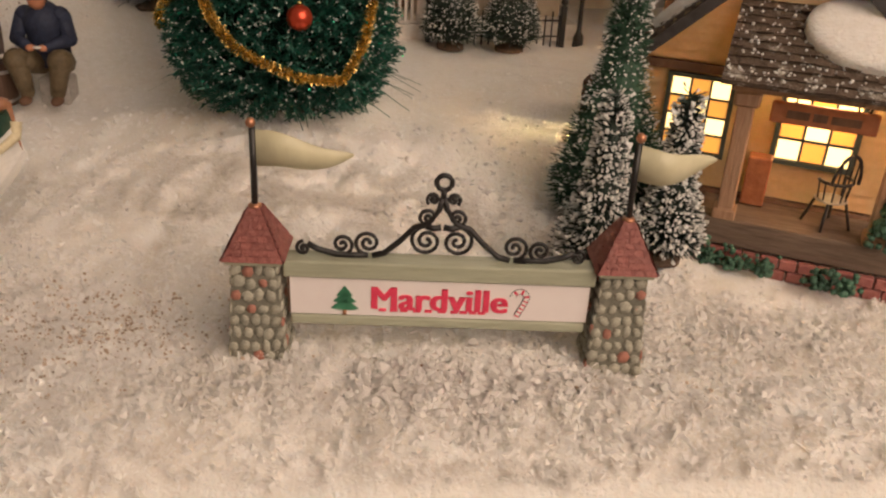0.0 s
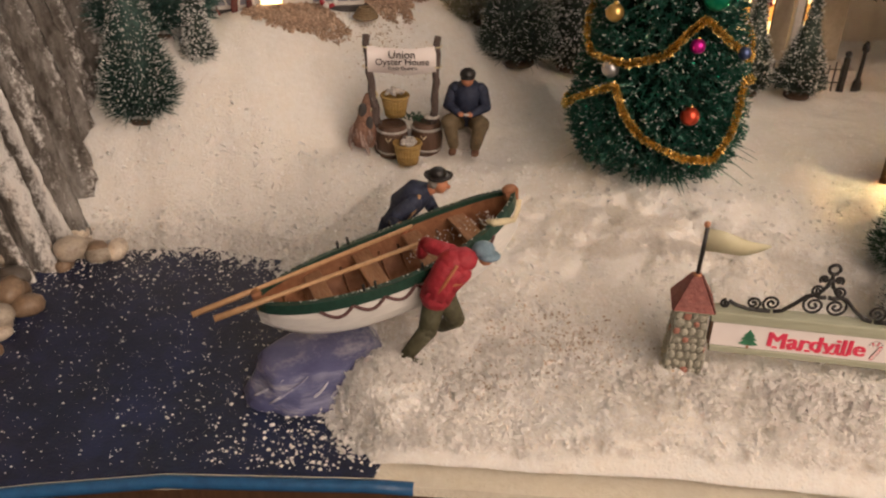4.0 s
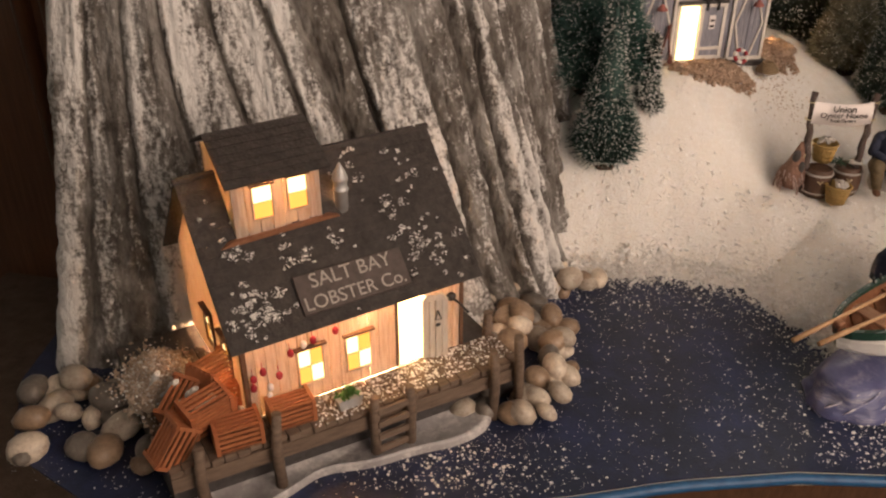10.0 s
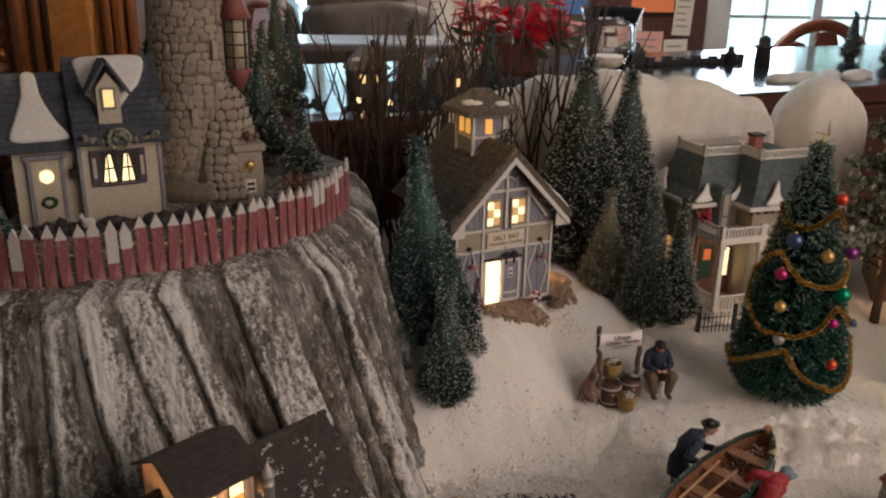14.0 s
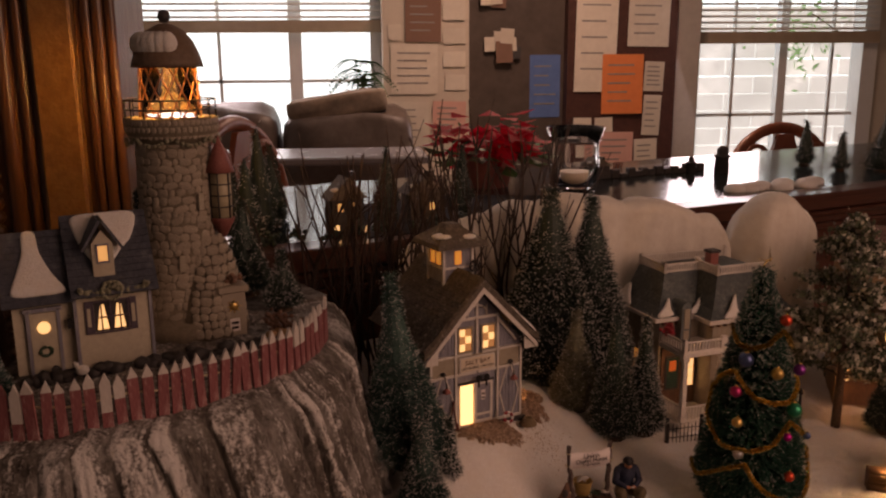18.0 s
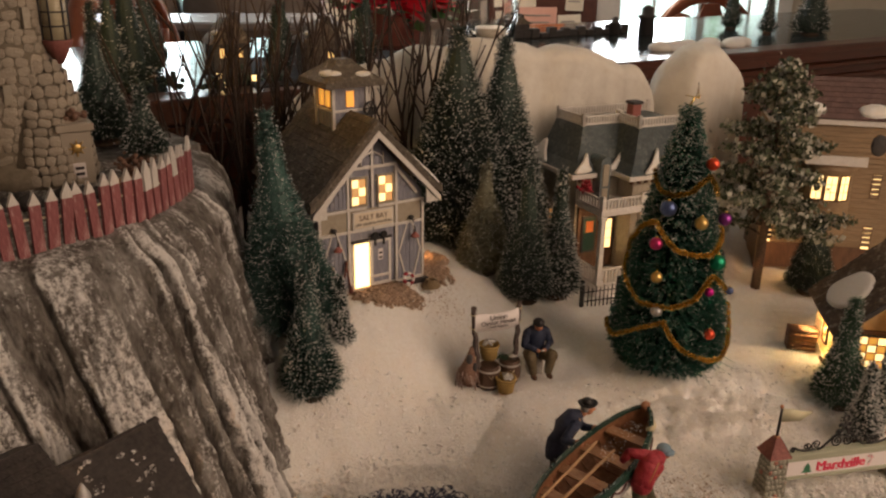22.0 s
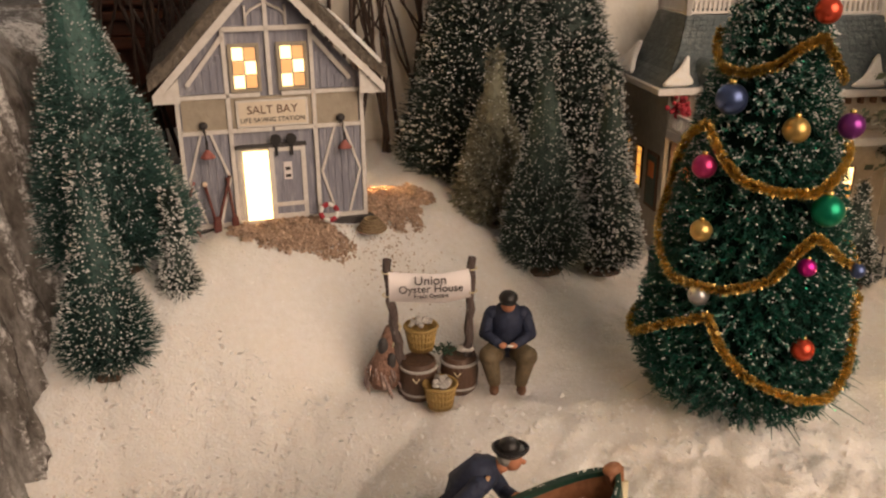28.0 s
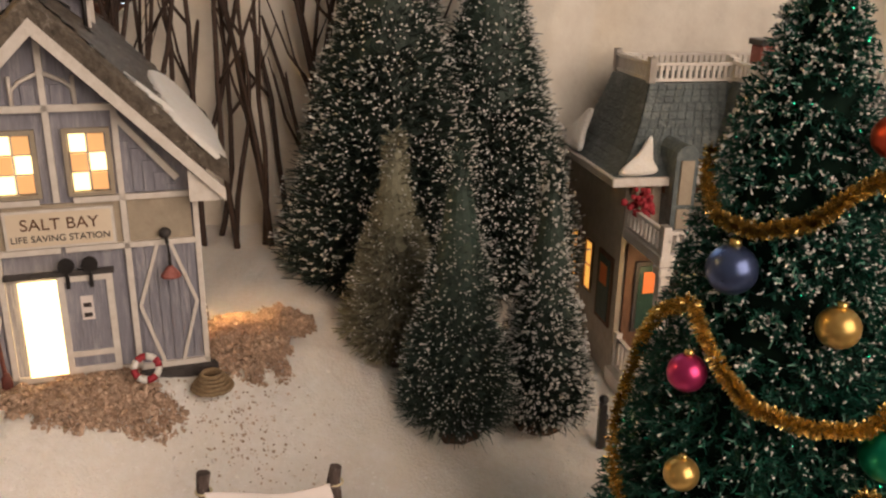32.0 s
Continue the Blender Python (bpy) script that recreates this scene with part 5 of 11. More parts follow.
    tube(b, [(0.017, -0.024, 0.005), (0.017, -0.024, 0.028)], 0.001, 5)
    part("ship_wheel", b, BLACK, cu, "dark ship's wheel ornament")
    # ground works
    part("foundation", boxm(-0.064, 0.064, -0.006, D, 0.108, 0.1268), DARKSIL, g)
    return g


station()
bulb_lamp("station_bulb", (-0.36, 0.545, 0.175), 0.05)
bulb_lamp("path_bulb", (-0.306, 0.572, 0.147), 0.045)

wr = thing("life_ring", pose(-0.331, 0.514, 0.1335, 60, 0, 22), "red and white life ring leaning on the station wall", "life ring")
for k in range(8):
    b = bmnew()
    a0 = k * math.pi / 4
    tube(b, [(0.0055 * math.cos(a0 + j * math.pi / 12), 0.0055 * math.sin(a0 + j * math.pi / 12), 0.006) for j in range(4)], 0.0017, 7)
    part("ring_section", b, (REDCLOTH, WHITEPAINT)[k % 2], wr)

b = bmnew()
for k in range(5):
    tube(b, [((0.0095 - 0.0012 * k) * math.cos(a * math.pi / 10), (0.0095 - 0.0012 * k) * math.sin(a * math.pi / 10), 0.0015 + 0.0016 * k) for a in range(21)], 0.0011, 6, cap=False)
mesh_thing("rope_coil", b, mat("coil_rope", (0.30, 0.22, 0.13), (0.2, 0.14, 0.08), 600, 0.8, 0.4, 800), pose(-0.303, 0.522, 0.120), "coil of tan rope on the grit beside the station", "rope")

oars = thing("crossed_oars", pose(-0.419, 0.487, 0.118, 0, 0, 22), "dark red oars crossed against the station corner", "oars")
for s_ in (-1, 1):
    b = bmnew()
    tube(b, [(s_ * 0.010, -0.004, 0), (-s_ * 0.007, 0.003, 0.042)], 0.0008, 6)
    ball(b, (s_ * 0.0112, -0.0045, 0.000), (0.0028, 0.0012, 0.007), sub=2)
    part("oar", b, BRICKRED, oars)


# ---- lobster shack ----
def shack():
    g = thing("lobster_shack", pose(-0.612, 0.072, 0.0, 0, 0, 44), "glowing lobster shack with dark shingle roof on a wooden pier", "house")
    W, D, Z0, ZE = 0.142, 0.114, 0.036, 0.088
    b = bmnew()
    boards(None, 0, 0.0965, Z0, ZE - 0.002, 0.0, 0.003, 15, each=(g, WHITEWOOD))
    boards(None, 0.1155, W, Z0, ZE - 0.002, 0.0, 0.003, 4, each=(g, WHITEWOOD))
    box(b, 0.0965, 0.1155, 0, 0.003, 0.0845, ZE)
    part("door_lintel", b, WHITEWOOD, g)
    boards(None, 0.003, D, Z0, ZE - 0.001, 0, 0.003, 14, each=(g, WHITEWOOD), m=pose(0.003, 0, 0, 0, 0, 90))
    b = bmnew()
    prism(b, [(0.003, ZE - 0.001), (D, ZE - 0.001), (D, 0.0995), (0.058, 0.1612), (0.003, 0.1005)], 0.0, 0.003, axis="x")
    part("side_wall", b, WHITEWOOD, g)
    b = bmnew()
    prism(b, [(0.0, Z0), (D, Z0), (D, 0.0995), (0.058, 0.1612), (0, 0.0970)], W - 0.003, W, axis="x")
    part("side_wall", b, WHITEWOOD, g)
    part("back_wall", boxm(0.003, W - 0.003, D - 0.003, D - 0.0002, Z0, 0.1005), WHITEWOOD, g)
    lit_window(g, 0.0315, 0.0465, 0.0485, 0.0725, -0.0003, 2, 2, WHITEWOOD)
    lit_window(g, 0.0618, 0.0774, 0.0465, 0.0710, -0.0003, 2, 2, WHITEWOOD)
    for y_ in (0.03, 0.062):
        w = lit_window(g, -0.0065, 0.0065, -0.012, 0.012, 0, 2, 2)
        w.matrix_local = pose(-0.0003, y_, 0.064, 0, 0, -90)
    part("doorway", boxm(0.0968, 0.1150, 0.0012, 0.0022, Z0, 0.0843), LITDOOR, g, "brightly lit open doorway")
    dl = bmnew()
    boards(dl, 0, 0.0165, 0.0365, 0.0790, 0, 0.0022, 4)
    prism(dl, [(0.0, 0.079), (0.0165, 0.079), (0.0125, 0.0835), (0.004, 0.0835)], 0, 0.0022)
    bmesh.ops.transform(dl, matrix=pose(0.1130, -0.0015, 0, 0, 0, -20), verts=dl.verts)
    door = part("door", dl, mat("pale_door", (0.66, 0.61, 0.54), (0.52, 0.46, 0.39), 160, 0.65, 0.4, 300, stretch=(4, 4, 0.4)), g, "open pale plank door")
    b = bmnew()
    tube(b, [(0.122, -0.0052, 0.072), (0.1205, -0.005, 0.0655), (0.1240, -0.006, 0.0655), (0.122, -0.0052, 0.072)], 0.0005, 5)
    box(b, 0.1205, 0.1235, -0.0058, -0.005, 0.0605, 0.0625)
    part("door_sign", b, DARKSIL, door)
    for x in (-0.001, W - 0.0015):
        part("corner_board", boxm(x, x + 0.0025, -0.0012, 0.0035, Z0, ZE), BROWNWOOD, g)
    part("door_jamb", boxm(0.0950, 0.0966, -0.0014, 0.002, Z0, 0.086), BROWNWOOD, g)
    # roof: front slope reaches out, back slope short
    EY, EZ, RY, RZ = -0.009, 0.0895, 0.058, 0.1640
    b = bmnew()
    shingled(b, (-0.008, EY, EZ), (0.151, EY, EZ), (0.151, RY, RZ), (-0.008, RY, RZ), 13, 23, 0.0009, each=(g, ROOFDARK))
    part("roof_slope", b, ROOFDARK, g, "dark shingle roof dusted with snow")
    b = bmnew()
    slab(b, ((0.151, D + 0.01, 0.092), (-0.008, D + 0.01, 0.092), (-0.008, RY, RZ), (0.151, RY, RZ)), 0.0012)
    part("roof_slope", b, ROOFDARK, g)
    b = bmnew()
    box(b, -0.009, 0.152, RY - 0.002, RY + 0.002, RZ, RZ + 0.0028, bev=0.0004)
    part("ridge", b, ROOFDARK, g)
    up = math.degrees(math.atan2(RZ - EZ, RY - EY))
    sl = Matrix.Translation((0, EY, EZ)) @ pose(0, 0, 0, up)
    b = bmnew()
    box(b, 0.0365, 0.1040, 0.0085, 0.0315, 0.0016, 0.0040, bev=0.0004)
    bmesh.ops.transform(b, matrix=sl, verts=b.verts)
    sign = part("roof_sign", b, mat("sign_plank", (0.095, 0.07, 0.062), (0.055, 0.04, 0.036), 160, 0.65, 0.4, 300), g, "brown plank sign with pale lettering")
    letters("lettering", "SALT BAY", 0.0118, sl @ pose(0.0705, 0.0262, 0.0042), PALEINK, sign)
    letters("lettering", "LOBSTER Co.", 0.0110, sl @ pose(0.0700, 0.0140, 0.0042), PALEINK, sign)
    # dormer
    dm = new("dormer")
    dm.parent, dm.empty_display_size = g, 0.004
    x0, x1, fy, zb, zt = 0.0148, 0.0660, 0.0305, 0.1350, 0.1715
    b = bmnew()
    boards(None, x0, x1, zb - 0.002, zt, fy, fy + 0.003, 7, each=(dm, WHITEWOOD))
    for xx in (x0, x1 - 0.003):
        prism(b, [(fy, zb), (fy + 0.05, zb), (fy + 0.05, zt + 0.004), (fy + 0.024, zt + 0.015), (fy, zt)], xx, xx + 0.003, axis="x")
    part("dormer_wall", b, WHITEWOOD, dm)
    lit_window(dm, 0.0260, 0.0370, 0.1455, 0.1650, fy - 0.0004, 1, 2, WHITEWOOD)
    lit_window(dm, 0.0465, 0.0575, 0.1465, 0.1660, fy - 0.0004, 1, 2, WHITEWOOD)
    b = bmnew()
    shingled(b, (x0 - 0.005, fy - 0.007, zt - 0.002), (x1 + 0.004, fy - 0.007, zt - 0.002), (x1 + 0.004, fy + 0.024, zt + 0.018), (x0 - 0.005, fy + 0.024, zt + 0.018), 7, 12, 0.0007, each=(dm, ROOFDARK))
    slab(b, ((x1 + 0.004, fy + 0.052, zt + 0.004), (x0 - 0.005, fy + 0.052, zt + 0.004), (x0 - 0.005, fy + 0.024, zt + 0.018), (x1 + 0.004, fy + 0.024, zt + 0.018)), 0.0012)
    box(b, x0, x1, fy + 0.047, fy + 0.050, zb - 0.02, zt + 0.004)
    part("dormer_roof", b, ROOFDARK, dm)
    b = bmnew()
    prism(b, [(x0 - 0.010, zb - 0.0015), (x1 + 0.010, zb + 0.0005), (x1 + 0.004, zb + 0.0025), (x0 - 0.004, zb + 0.0010)], fy - 0.0030, fy + 0.001)
    part("flashing", b, COPPER, dm, "copper flashing at the foot of the dormer")
    b = bmnew()
    lathe(b, [(0.0040, -0.010), (0.0040, 0.0040), (0.0046, 0.0044), (0.0046, 0.0056), (0.0040, 0.0060), (0.0040, 0.0105), (0.0048, 0.0110), (0.0046, 0.0125), (0.0034, 0.0160), (0.0006, 0.0215)], 14, at=(0.0800, 0.034, 0.1440))
    part("stove_pipe", b, STEEL, g, "small galvanised stove pipe")
    # lamp by the door
    b = bmnew()
    ball(b, (0.1335, -0.002, 0.0765), (0.0034, 0.0030, 0.0030))
    tube(b, [(0.1335, -0.003, 0.076), (0.136, -0.008, 0.074), (0.140, -0.012, 0.068)], 0.0008, 6)
    part("wall_lamp", b, BLACK, g)
    # floats hung on the wall
    for k, (x, z) in enumerate(((0.004, 0.066), (0.010, 0.069), (0.013, 0.057), (0.019, 0.063), (0.027, 0.0755), (0.035, 0.0785), (0.041, 0.0795), (0.055, 0.0810), (0.012, 0.051), (0.0035, 0.060))):
        b = bmnew()
        tube(b, [(x, -0.0008, z + 0.005), (x, -0.0014, z)], 0.0002, 4)
        ball(b, (x, -0.0024, z - 0.001), (0.0020, 0.0018, 0.0028), sub=2)
        part("lobster_float", b, (REDCLOTH, REDCLOTH, WHITEPAINT)[k % 3], g)
    return g


shack()
bulb_lamp("shack_bulb", (-0.575, 0.138, 0.080), 9.0, (1.0, 0.54, 0.25))
bulb_lamp("dormer_bulb", (-0.612 + 0.719 * 0.040 - 0.695 * 0.045, 0.072 + 0.695 * 0.040 + 0.719 * 0.045, 0.1665), 9.0, (1.0, 0.52, 0.20))


def pier():
    g = thing("wooden_pier", pose(-0.612, 0.072, 0.0, 0, 0, 44), "weathered plank pier with posts around the lobster shack", "pier")

    def brink(x):
        return -0.0225 - 0.07 * x

    for k in range(30):
        x = -0.052 + k * 0.0073
        b = bmnew()
        box(b, x, x + 0.0069, brink(x) + RNG.uniform(-0.0012, 0.0012), 0.085 if x < -0.003 else 0.0, 0.0315, 0.0355, bev=0.0004)
        part("plank", b, DECKWOOD, g)
    b = bmnew()
    prism(b, [(-0.052, brink(-0.052) - 0.0005), (0.166, brink(0.166) - 0.0005), (0.166, brink(0.166) + 0.0035), (-0.052, brink(-0.052) + 0.0035)], 0.0215, 0.0312, axis="z")
    part("edge_beam", b, DECKWOOD, g)
    for x, y, h in ((-0.037, -0.0235, 0.050), (0.0056, -0.0265, 0.057), (0.064, -0.0305, 0.047), (0.086, -0.0325, 0.047), (0.144, -0.0365, 0.052), (0.163, -0.0375, 0.058), (0.1655, 0.004, 0.050)):
        b = bmnew()
        tube(b, [(x, y, -0.002), (x + RNG.uniform(-0.001, 0.001), y, h * 0.6), (x + RNG.uniform(-0.0025, 0.0025), y, h)], [0.0036, 0.0033, 0.0029], 8)
        part("post", b, DECKWOOD, g)
    for k in range(4):
        part("rung", boxm(0.0645, 0.0860, -0.0345, -0.0318, 0.006 + k * 0.0095, 0.0105 + k * 0.0095, 0.0004), DECKWOOD, g)
    # solid dark block below the planks, put in for the shade there
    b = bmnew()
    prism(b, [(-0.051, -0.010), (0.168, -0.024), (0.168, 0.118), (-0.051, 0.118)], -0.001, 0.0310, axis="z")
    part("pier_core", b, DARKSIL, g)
    # frozen shelf of ice in front
    b = bmnew()
    line = round_outline([(-0.058, -0.022), (-0.044, -0.036), (-0.018, -0.036), (0.004, -0.0335), (0.030, -0.0280), (0.058, -0.037), (0.085, -0.041), (0.112, -0.0470), (0.134, -0.0440), (0.142, -0.030), (0.10, -0.012), (0.0, -0.006), (-0.05, -0.006)])
    mid = Vector((0.045, -0.022))
    rows = [[b.verts.new((mid.x + (q.x - mid.x) * sh, mid.y + (q.y - mid.y) * (sh * 2 - 1), z)) for q in line] for sh, z in ((1.0, -0.001), (1.0, 0.0035), (0.985, 0.0058), (0.95, 0.0062), (0.90, 0.0048))]
    for r0, r1 in zip(rows, rows[1:]):
        for k in range(len(line)):
            b.faces.new((r0[k], r0[(k + 1) % len(line)], r1[(k + 1) % len(line)], r1[k]))
    b.faces.new(rows[-1])
    bmesh.ops.recalc_face_normals(b, faces=b.faces)
    part("ice_shelf", b, mat("ice_resin", (0.44, 0.42, 0.42), (0.27, 0.25, 0.25), 80, 0.35, 0.4, 200, c3=(0.60, 0.57, 0.55), cscale=60, cover=0.56), g, "pale icy shelf in front of the posts", True)
    return g


pier()


def crate(m, s=1.0):
    g = thing("lobster_crate", m, "orange slatted wooden lobster crate beside the shack", "crate", "lobster crates")
    L, Wd, Hh = 0.025 * s, 0.015 * s, 0.013 * s
    for y in (-Wd / 2, Wd / 2 - 0.0008):
        for k in range(4):
            z = k * Hh / 4
            part("slat", boxm(-L / 2, L / 2, y, y + 0.0010, z, z + Hh / 4 * 0.55), CRATE, g)
        for x in (-L / 2, L / 2 - 0.0022):
            part("corner_batten", boxm(x, x + 0.0022, y - 0.0008 if y < 0 else y + 0.001, y if y < 0 else y + 0.0018, 0, Hh + 0.0008), CRATE, g)
    for k in range(5):
        y = -Wd / 2 + k * Wd / 5
        part("slat", boxm(-L / 2, L / 2, y, y + Wd / 5 * 0.56, Hh, Hh + 0.001), CRATE, g)
    for x in (-L / 2, L / 2 - 0.0022):
        part("top_batten", boxm(x, x + 0.0022, -Wd / 2, Wd / 2, Hh + 0.001, Hh + 0.0018), CRATE, g)
    for x in (-L / 2, L / 2 - 0.0012):
        part("end_panel", boxm(x, x + 0.0012, -Wd / 2, Wd / 2, 0, Hh), CRATE, g)
    part("floor_board", boxm(-L / 2, L / 2, -Wd / 2, Wd / 2, 0.0002, 0.0012), BROWNWOOD, g)
    return g


BASE = pose(-0.612, 0.072, 0.0, 0, 0, 44)
for x, y, z, rx, ry, rz in ((-0.012, -0.0125, 0.0360, 0, 0, -6), (-0.039, -0.004, 0.0400, 0, -52, 8), (-0.022, 0.010, 0.0362, 2, 3, 18), (-0.010, 0.026, 0.0362, 0, 0, -16), (-0.024, 0.0005, 0.0505, 14, -6, 12), (-0.012, 0.026, 0.0505, 6, 10, 32), (-0.032, 0.022, 0.0440, 10, -24, 40), (0.0205, -0.0110, 0.0360, 0, 0, -4)):
    crate(BASE @ pose(x, y, z, rx, ry, rz), RNG.uniform(1.02, 1.15))
for k in range(4):
    b = bmnew()
    tube(b, [(0, 0, 0), (0, 0, 0.020)], 0.0008, 6)
    for z, mm in ((0.011, 0), (0.014, 0)):
        lathe(b, [(0.0017, 0), (0.0020, 0.002), (0.0017, 0.0045)], 8, at=(0, 0, z))
    mesh_thing("buoy_stick", b, WHITEPAINT, BASE @ pose(-0.045 + 0.004 * k, 0.046 - 0.014 * k, 0.046 + 0.002 * k, 30 + 8 * k, 20, 20 * k), "white lobster buoy on a stick leaning on crates", "buoy", "buoys")
b = bmnew()
ball(b, (0, 0, 0), (0.020, 0.027, 0.015), sub=4)
for v in b.verts:
    v.co *= 1 + 0.10 * noise.noise(v.co * 130) + 0.06 * noise.noise(v.co * 320)
mesh_thing("straw_heap", b, BEIGEGRIT, BASE @ pose(-0.036, 0.058, 0.034), "rounded heap of tan straw on the pier", "straw heap", smooth=True)
pl = thing("planter_box", BASE @ pose(0.054, -0.0165, 0.0358), "white planter box with bright green plant on the pier", "planter")
b = bmnew()
prism(b, [(-0.008, 0.007), (0.008, 0.007), (0.0065, 0), (-0.0065, 0)], -0.004, 0.004)
part("box", b, STEEL, pl)
b = bmnew()
for k in range(90):
    a, r = RNG.random() * 6.28, RNG.random() * 0.007
    p = Vector((r * math.cos(a), 0.6 * r * math.sin(a), 0.006 + RNG.random() * 0.007 * (1 - r / 0.009)))
    d = Vector((RNG.gauss(0, 1), RNG.gauss(0, 1), RNG.gauss(0.5, 1))).normalized()
    s = d.orthogonal().normalized() * 0.0014
    b.faces.new([b.verts.new(v) for v in (p, p + s + d * 0.001, p + d * 0.0036, p - s + d * 0.001)])
part("leaves", b, GREENPLANT, pl)


# ---- rowing boat, its wave and the figures ----
THWART = mat("thwart_wood", (0.46, 0.25, 0.14), (0.30, 0.15, 0.08), 220, 0.6, 0.5, 300, stretch=(2, 0.4, 2), c3=(0.60, 0.46, 0.36), cscale=120, cover=0.64)


def rowing_boat():
    stern, bow = Vector((-0.279, 0.213, 0.056)), Vector((-0.153, 0.295, 0.089))
    d = bow - stern
    yaw = math.degrees(math.atan2(d.y, d.x))
    pitch = math.degrees(math.atan2(d.z, math.hypot(d.x, d.y)))
    g = thing("rowing_boat", Matrix.Translation((stern + bow) / 2) @ pose(0, 0, 0, 0, 0, yaw) @ pose(0, 0, 0, 0, -pitch, 0) @ pose(0, 0, 0, -4), "white rowing boat with dark green gunwale hauled onto snow", "boat")
    L = d.length / 2

    def beam(s):
        return 0.0275 * max(0.0, 1 - abs(s) ** 2.2) ** 0.70 + 0.0008

    def sheer(s):
        return -0.004 + 0.0085 * s * s * (1.1 if s > 0 else 0.55) - 0.002

    def keel(s):
        return -0.0345 + 0.019 * abs(s) ** 3.4

    def shell(off, mi, flip=False):
        b = bmnew()
        rows = []
        for i in range(33):
            s = -1 + 2 * i / 32
            row = []
            for k in range(13):
                a = math.pi * k / 12
                hb = max(0.0003, beam(s) - off)
                zz = sheer(s) - (sheer(s) - keel(s) - off) * math.sin(a) ** 0.75
                lap = 0.0005 * ((k % 2) if not flip else 0)
                row.append(b.verts.new((s * (L - off * 0.5), (hb + lap) * math.copysign(abs(math.cos(a)) ** 0.6, math.cos(a)) if 0 < k < 12 else (hb + lap) * math.cos(a), zz)))
            rows.append(row)
        for r0, r1 in zip(rows, rows[1:]):
            for k in range(12):
                q = (r0[k], r1[k], r1[k + 1], r0[k + 1])
                b.faces.new(q[::-1] if flip else q)
        return b

    part("hull", shell(0, 0), WHITEPAINT, g, "white lapped planking", False)
    part("inner_hull", shell(0.0016, 0, True), BOATWOOD, g, "brown inside planking", True)
    for sy in (-1, 1):
        b = bmnew()
        rows = []
        for i in range(33):
            s = -1 + 2 * i / 32
            y, z = beam(s), sheer(s)
            rows.append([b.verts.new((s * L, sy * (y + a), z + c)) for a, c in ((0.0014, 0.0012), (-0.0026, 0.0014), (-0.0026, -0.001), (0.0010, -0.0050))])
        for r0, r1 in zip(rows, rows[1:]):
            for k in range(4):
                b.faces.new((r0[k], r0[(k + 1) % 4], r1[(k + 1) % 4], r1[k]))
        b.faces.new(rows[0])
        b.faces.new(rows[-1][::-1])
        bmesh.ops.recalc_face_normals(b, faces=b.faces)
        part("gunwale", b, GREENPAINT, g, "dark green gunwale dusted with snow")
        b = bmnew()
        for j in range(6):
            s0, s1 = -0.62 + j * 0.22, -0.62 + (j + 1) * 0.22
            pts = []
            for k in range(9):
                s = s0 + (s1 - s0) * k / 8
                dip = 0.0055 * math.sin(math.pi * k / 8)
                pts.append((s * L, sy * (beam(s) + 0.0012 - 0.10 * dip), sheer(s) - 0.0045 - dip))
            tube(b, pts, 0.0009, 6)
        part("grab_rope", b, ROPE, g, "looped dark rope along the side")
        b = bmnew()
        for s in (-0.30, -0.22, 0.12):
            tube(b, [(s * L, sy * (beam(s) - 0.0005), sheer(s) + 0.001), (s * L + 0.0004, sy * beam(s), sheer(s) + 0.0055)], 0.0008, 5)
        part("oarlock", b, BLACK, g)
    for s, wd in ((-0.55, 0.0095), (-0.16, 0.0105), (0.24, 0.0105), (0.60, 0.0100)):
        b = boxm(s * L - wd / 2, s * L + wd / 2, -beam(s) + 0.0015, beam(s) - 0.0015, sheer(s) - 0.0072, sheer(s) - 0.0050, 0.0004)
        part("thwart", b, THWART, g, "worn pale brown seat plank")
    b = bmnew()
    for i in range(11):
        s = -0.8 + 1.55 * i / 10
        pts = []
        for k in range(1, 12):
            a = math.pi * k / 12
            pts.append((s * L, (beam(s) - 0.0020) * math.cos(a), sheer(s) - (sheer(s) - keel(s) - 0.0024) * math.sin(a) ** 0.75 + 0.0003))
        tube(b, pts, 0.0007, 5)
    part("ribs", b, BOATWOOD, g)
    b = bmnew()
    prism(b, [(L * 0.99, -0.012), (L * 1.03, 0.006), (L * 1.01, 0.0075), (L * 0.93, 0.0065), (L * 0.93, 0.0)], -0.002, 0.002)
    ball(b, (L * 0.97, 0, sheer(1) + 0.003), (0.0045, 0.0035, 0.0028))
    part("stem_post", b, BOATWOOD, g)
    b = bmnew()
    box(b, -L * 1.0, -L * 0.93, -0.0035, 0.0035, -0.006, 0.004, bev=0.0008)
    part("stern_post", b, BOATWOOD, g)
    b = bmnew()
    tube(b, [(L * 0.70, -beam(0.70) + 0.004, sheer(0.70) + 0.002), (L * 0.72, -beam(0.72) - 0.0012, sheer(0.72) + 0.0022), (L * 0.80, -beam(0.80) - 0.0016, sheer(0.8) - 0.002), (L * 0.90, -beam(0.90) - 0.0016, sheer(0.9) - 0.008), (L * 0.985, -0.0030, -0.006), (L * 1.01, -0.0015, -0.001)], [0.0016, 0.0022, 0.0020, 0.0016, 0.0020, 0.0026], 8)
    part("bow_line", b, CREAMROPE, g, "cream rope at the bow")
    return g, L


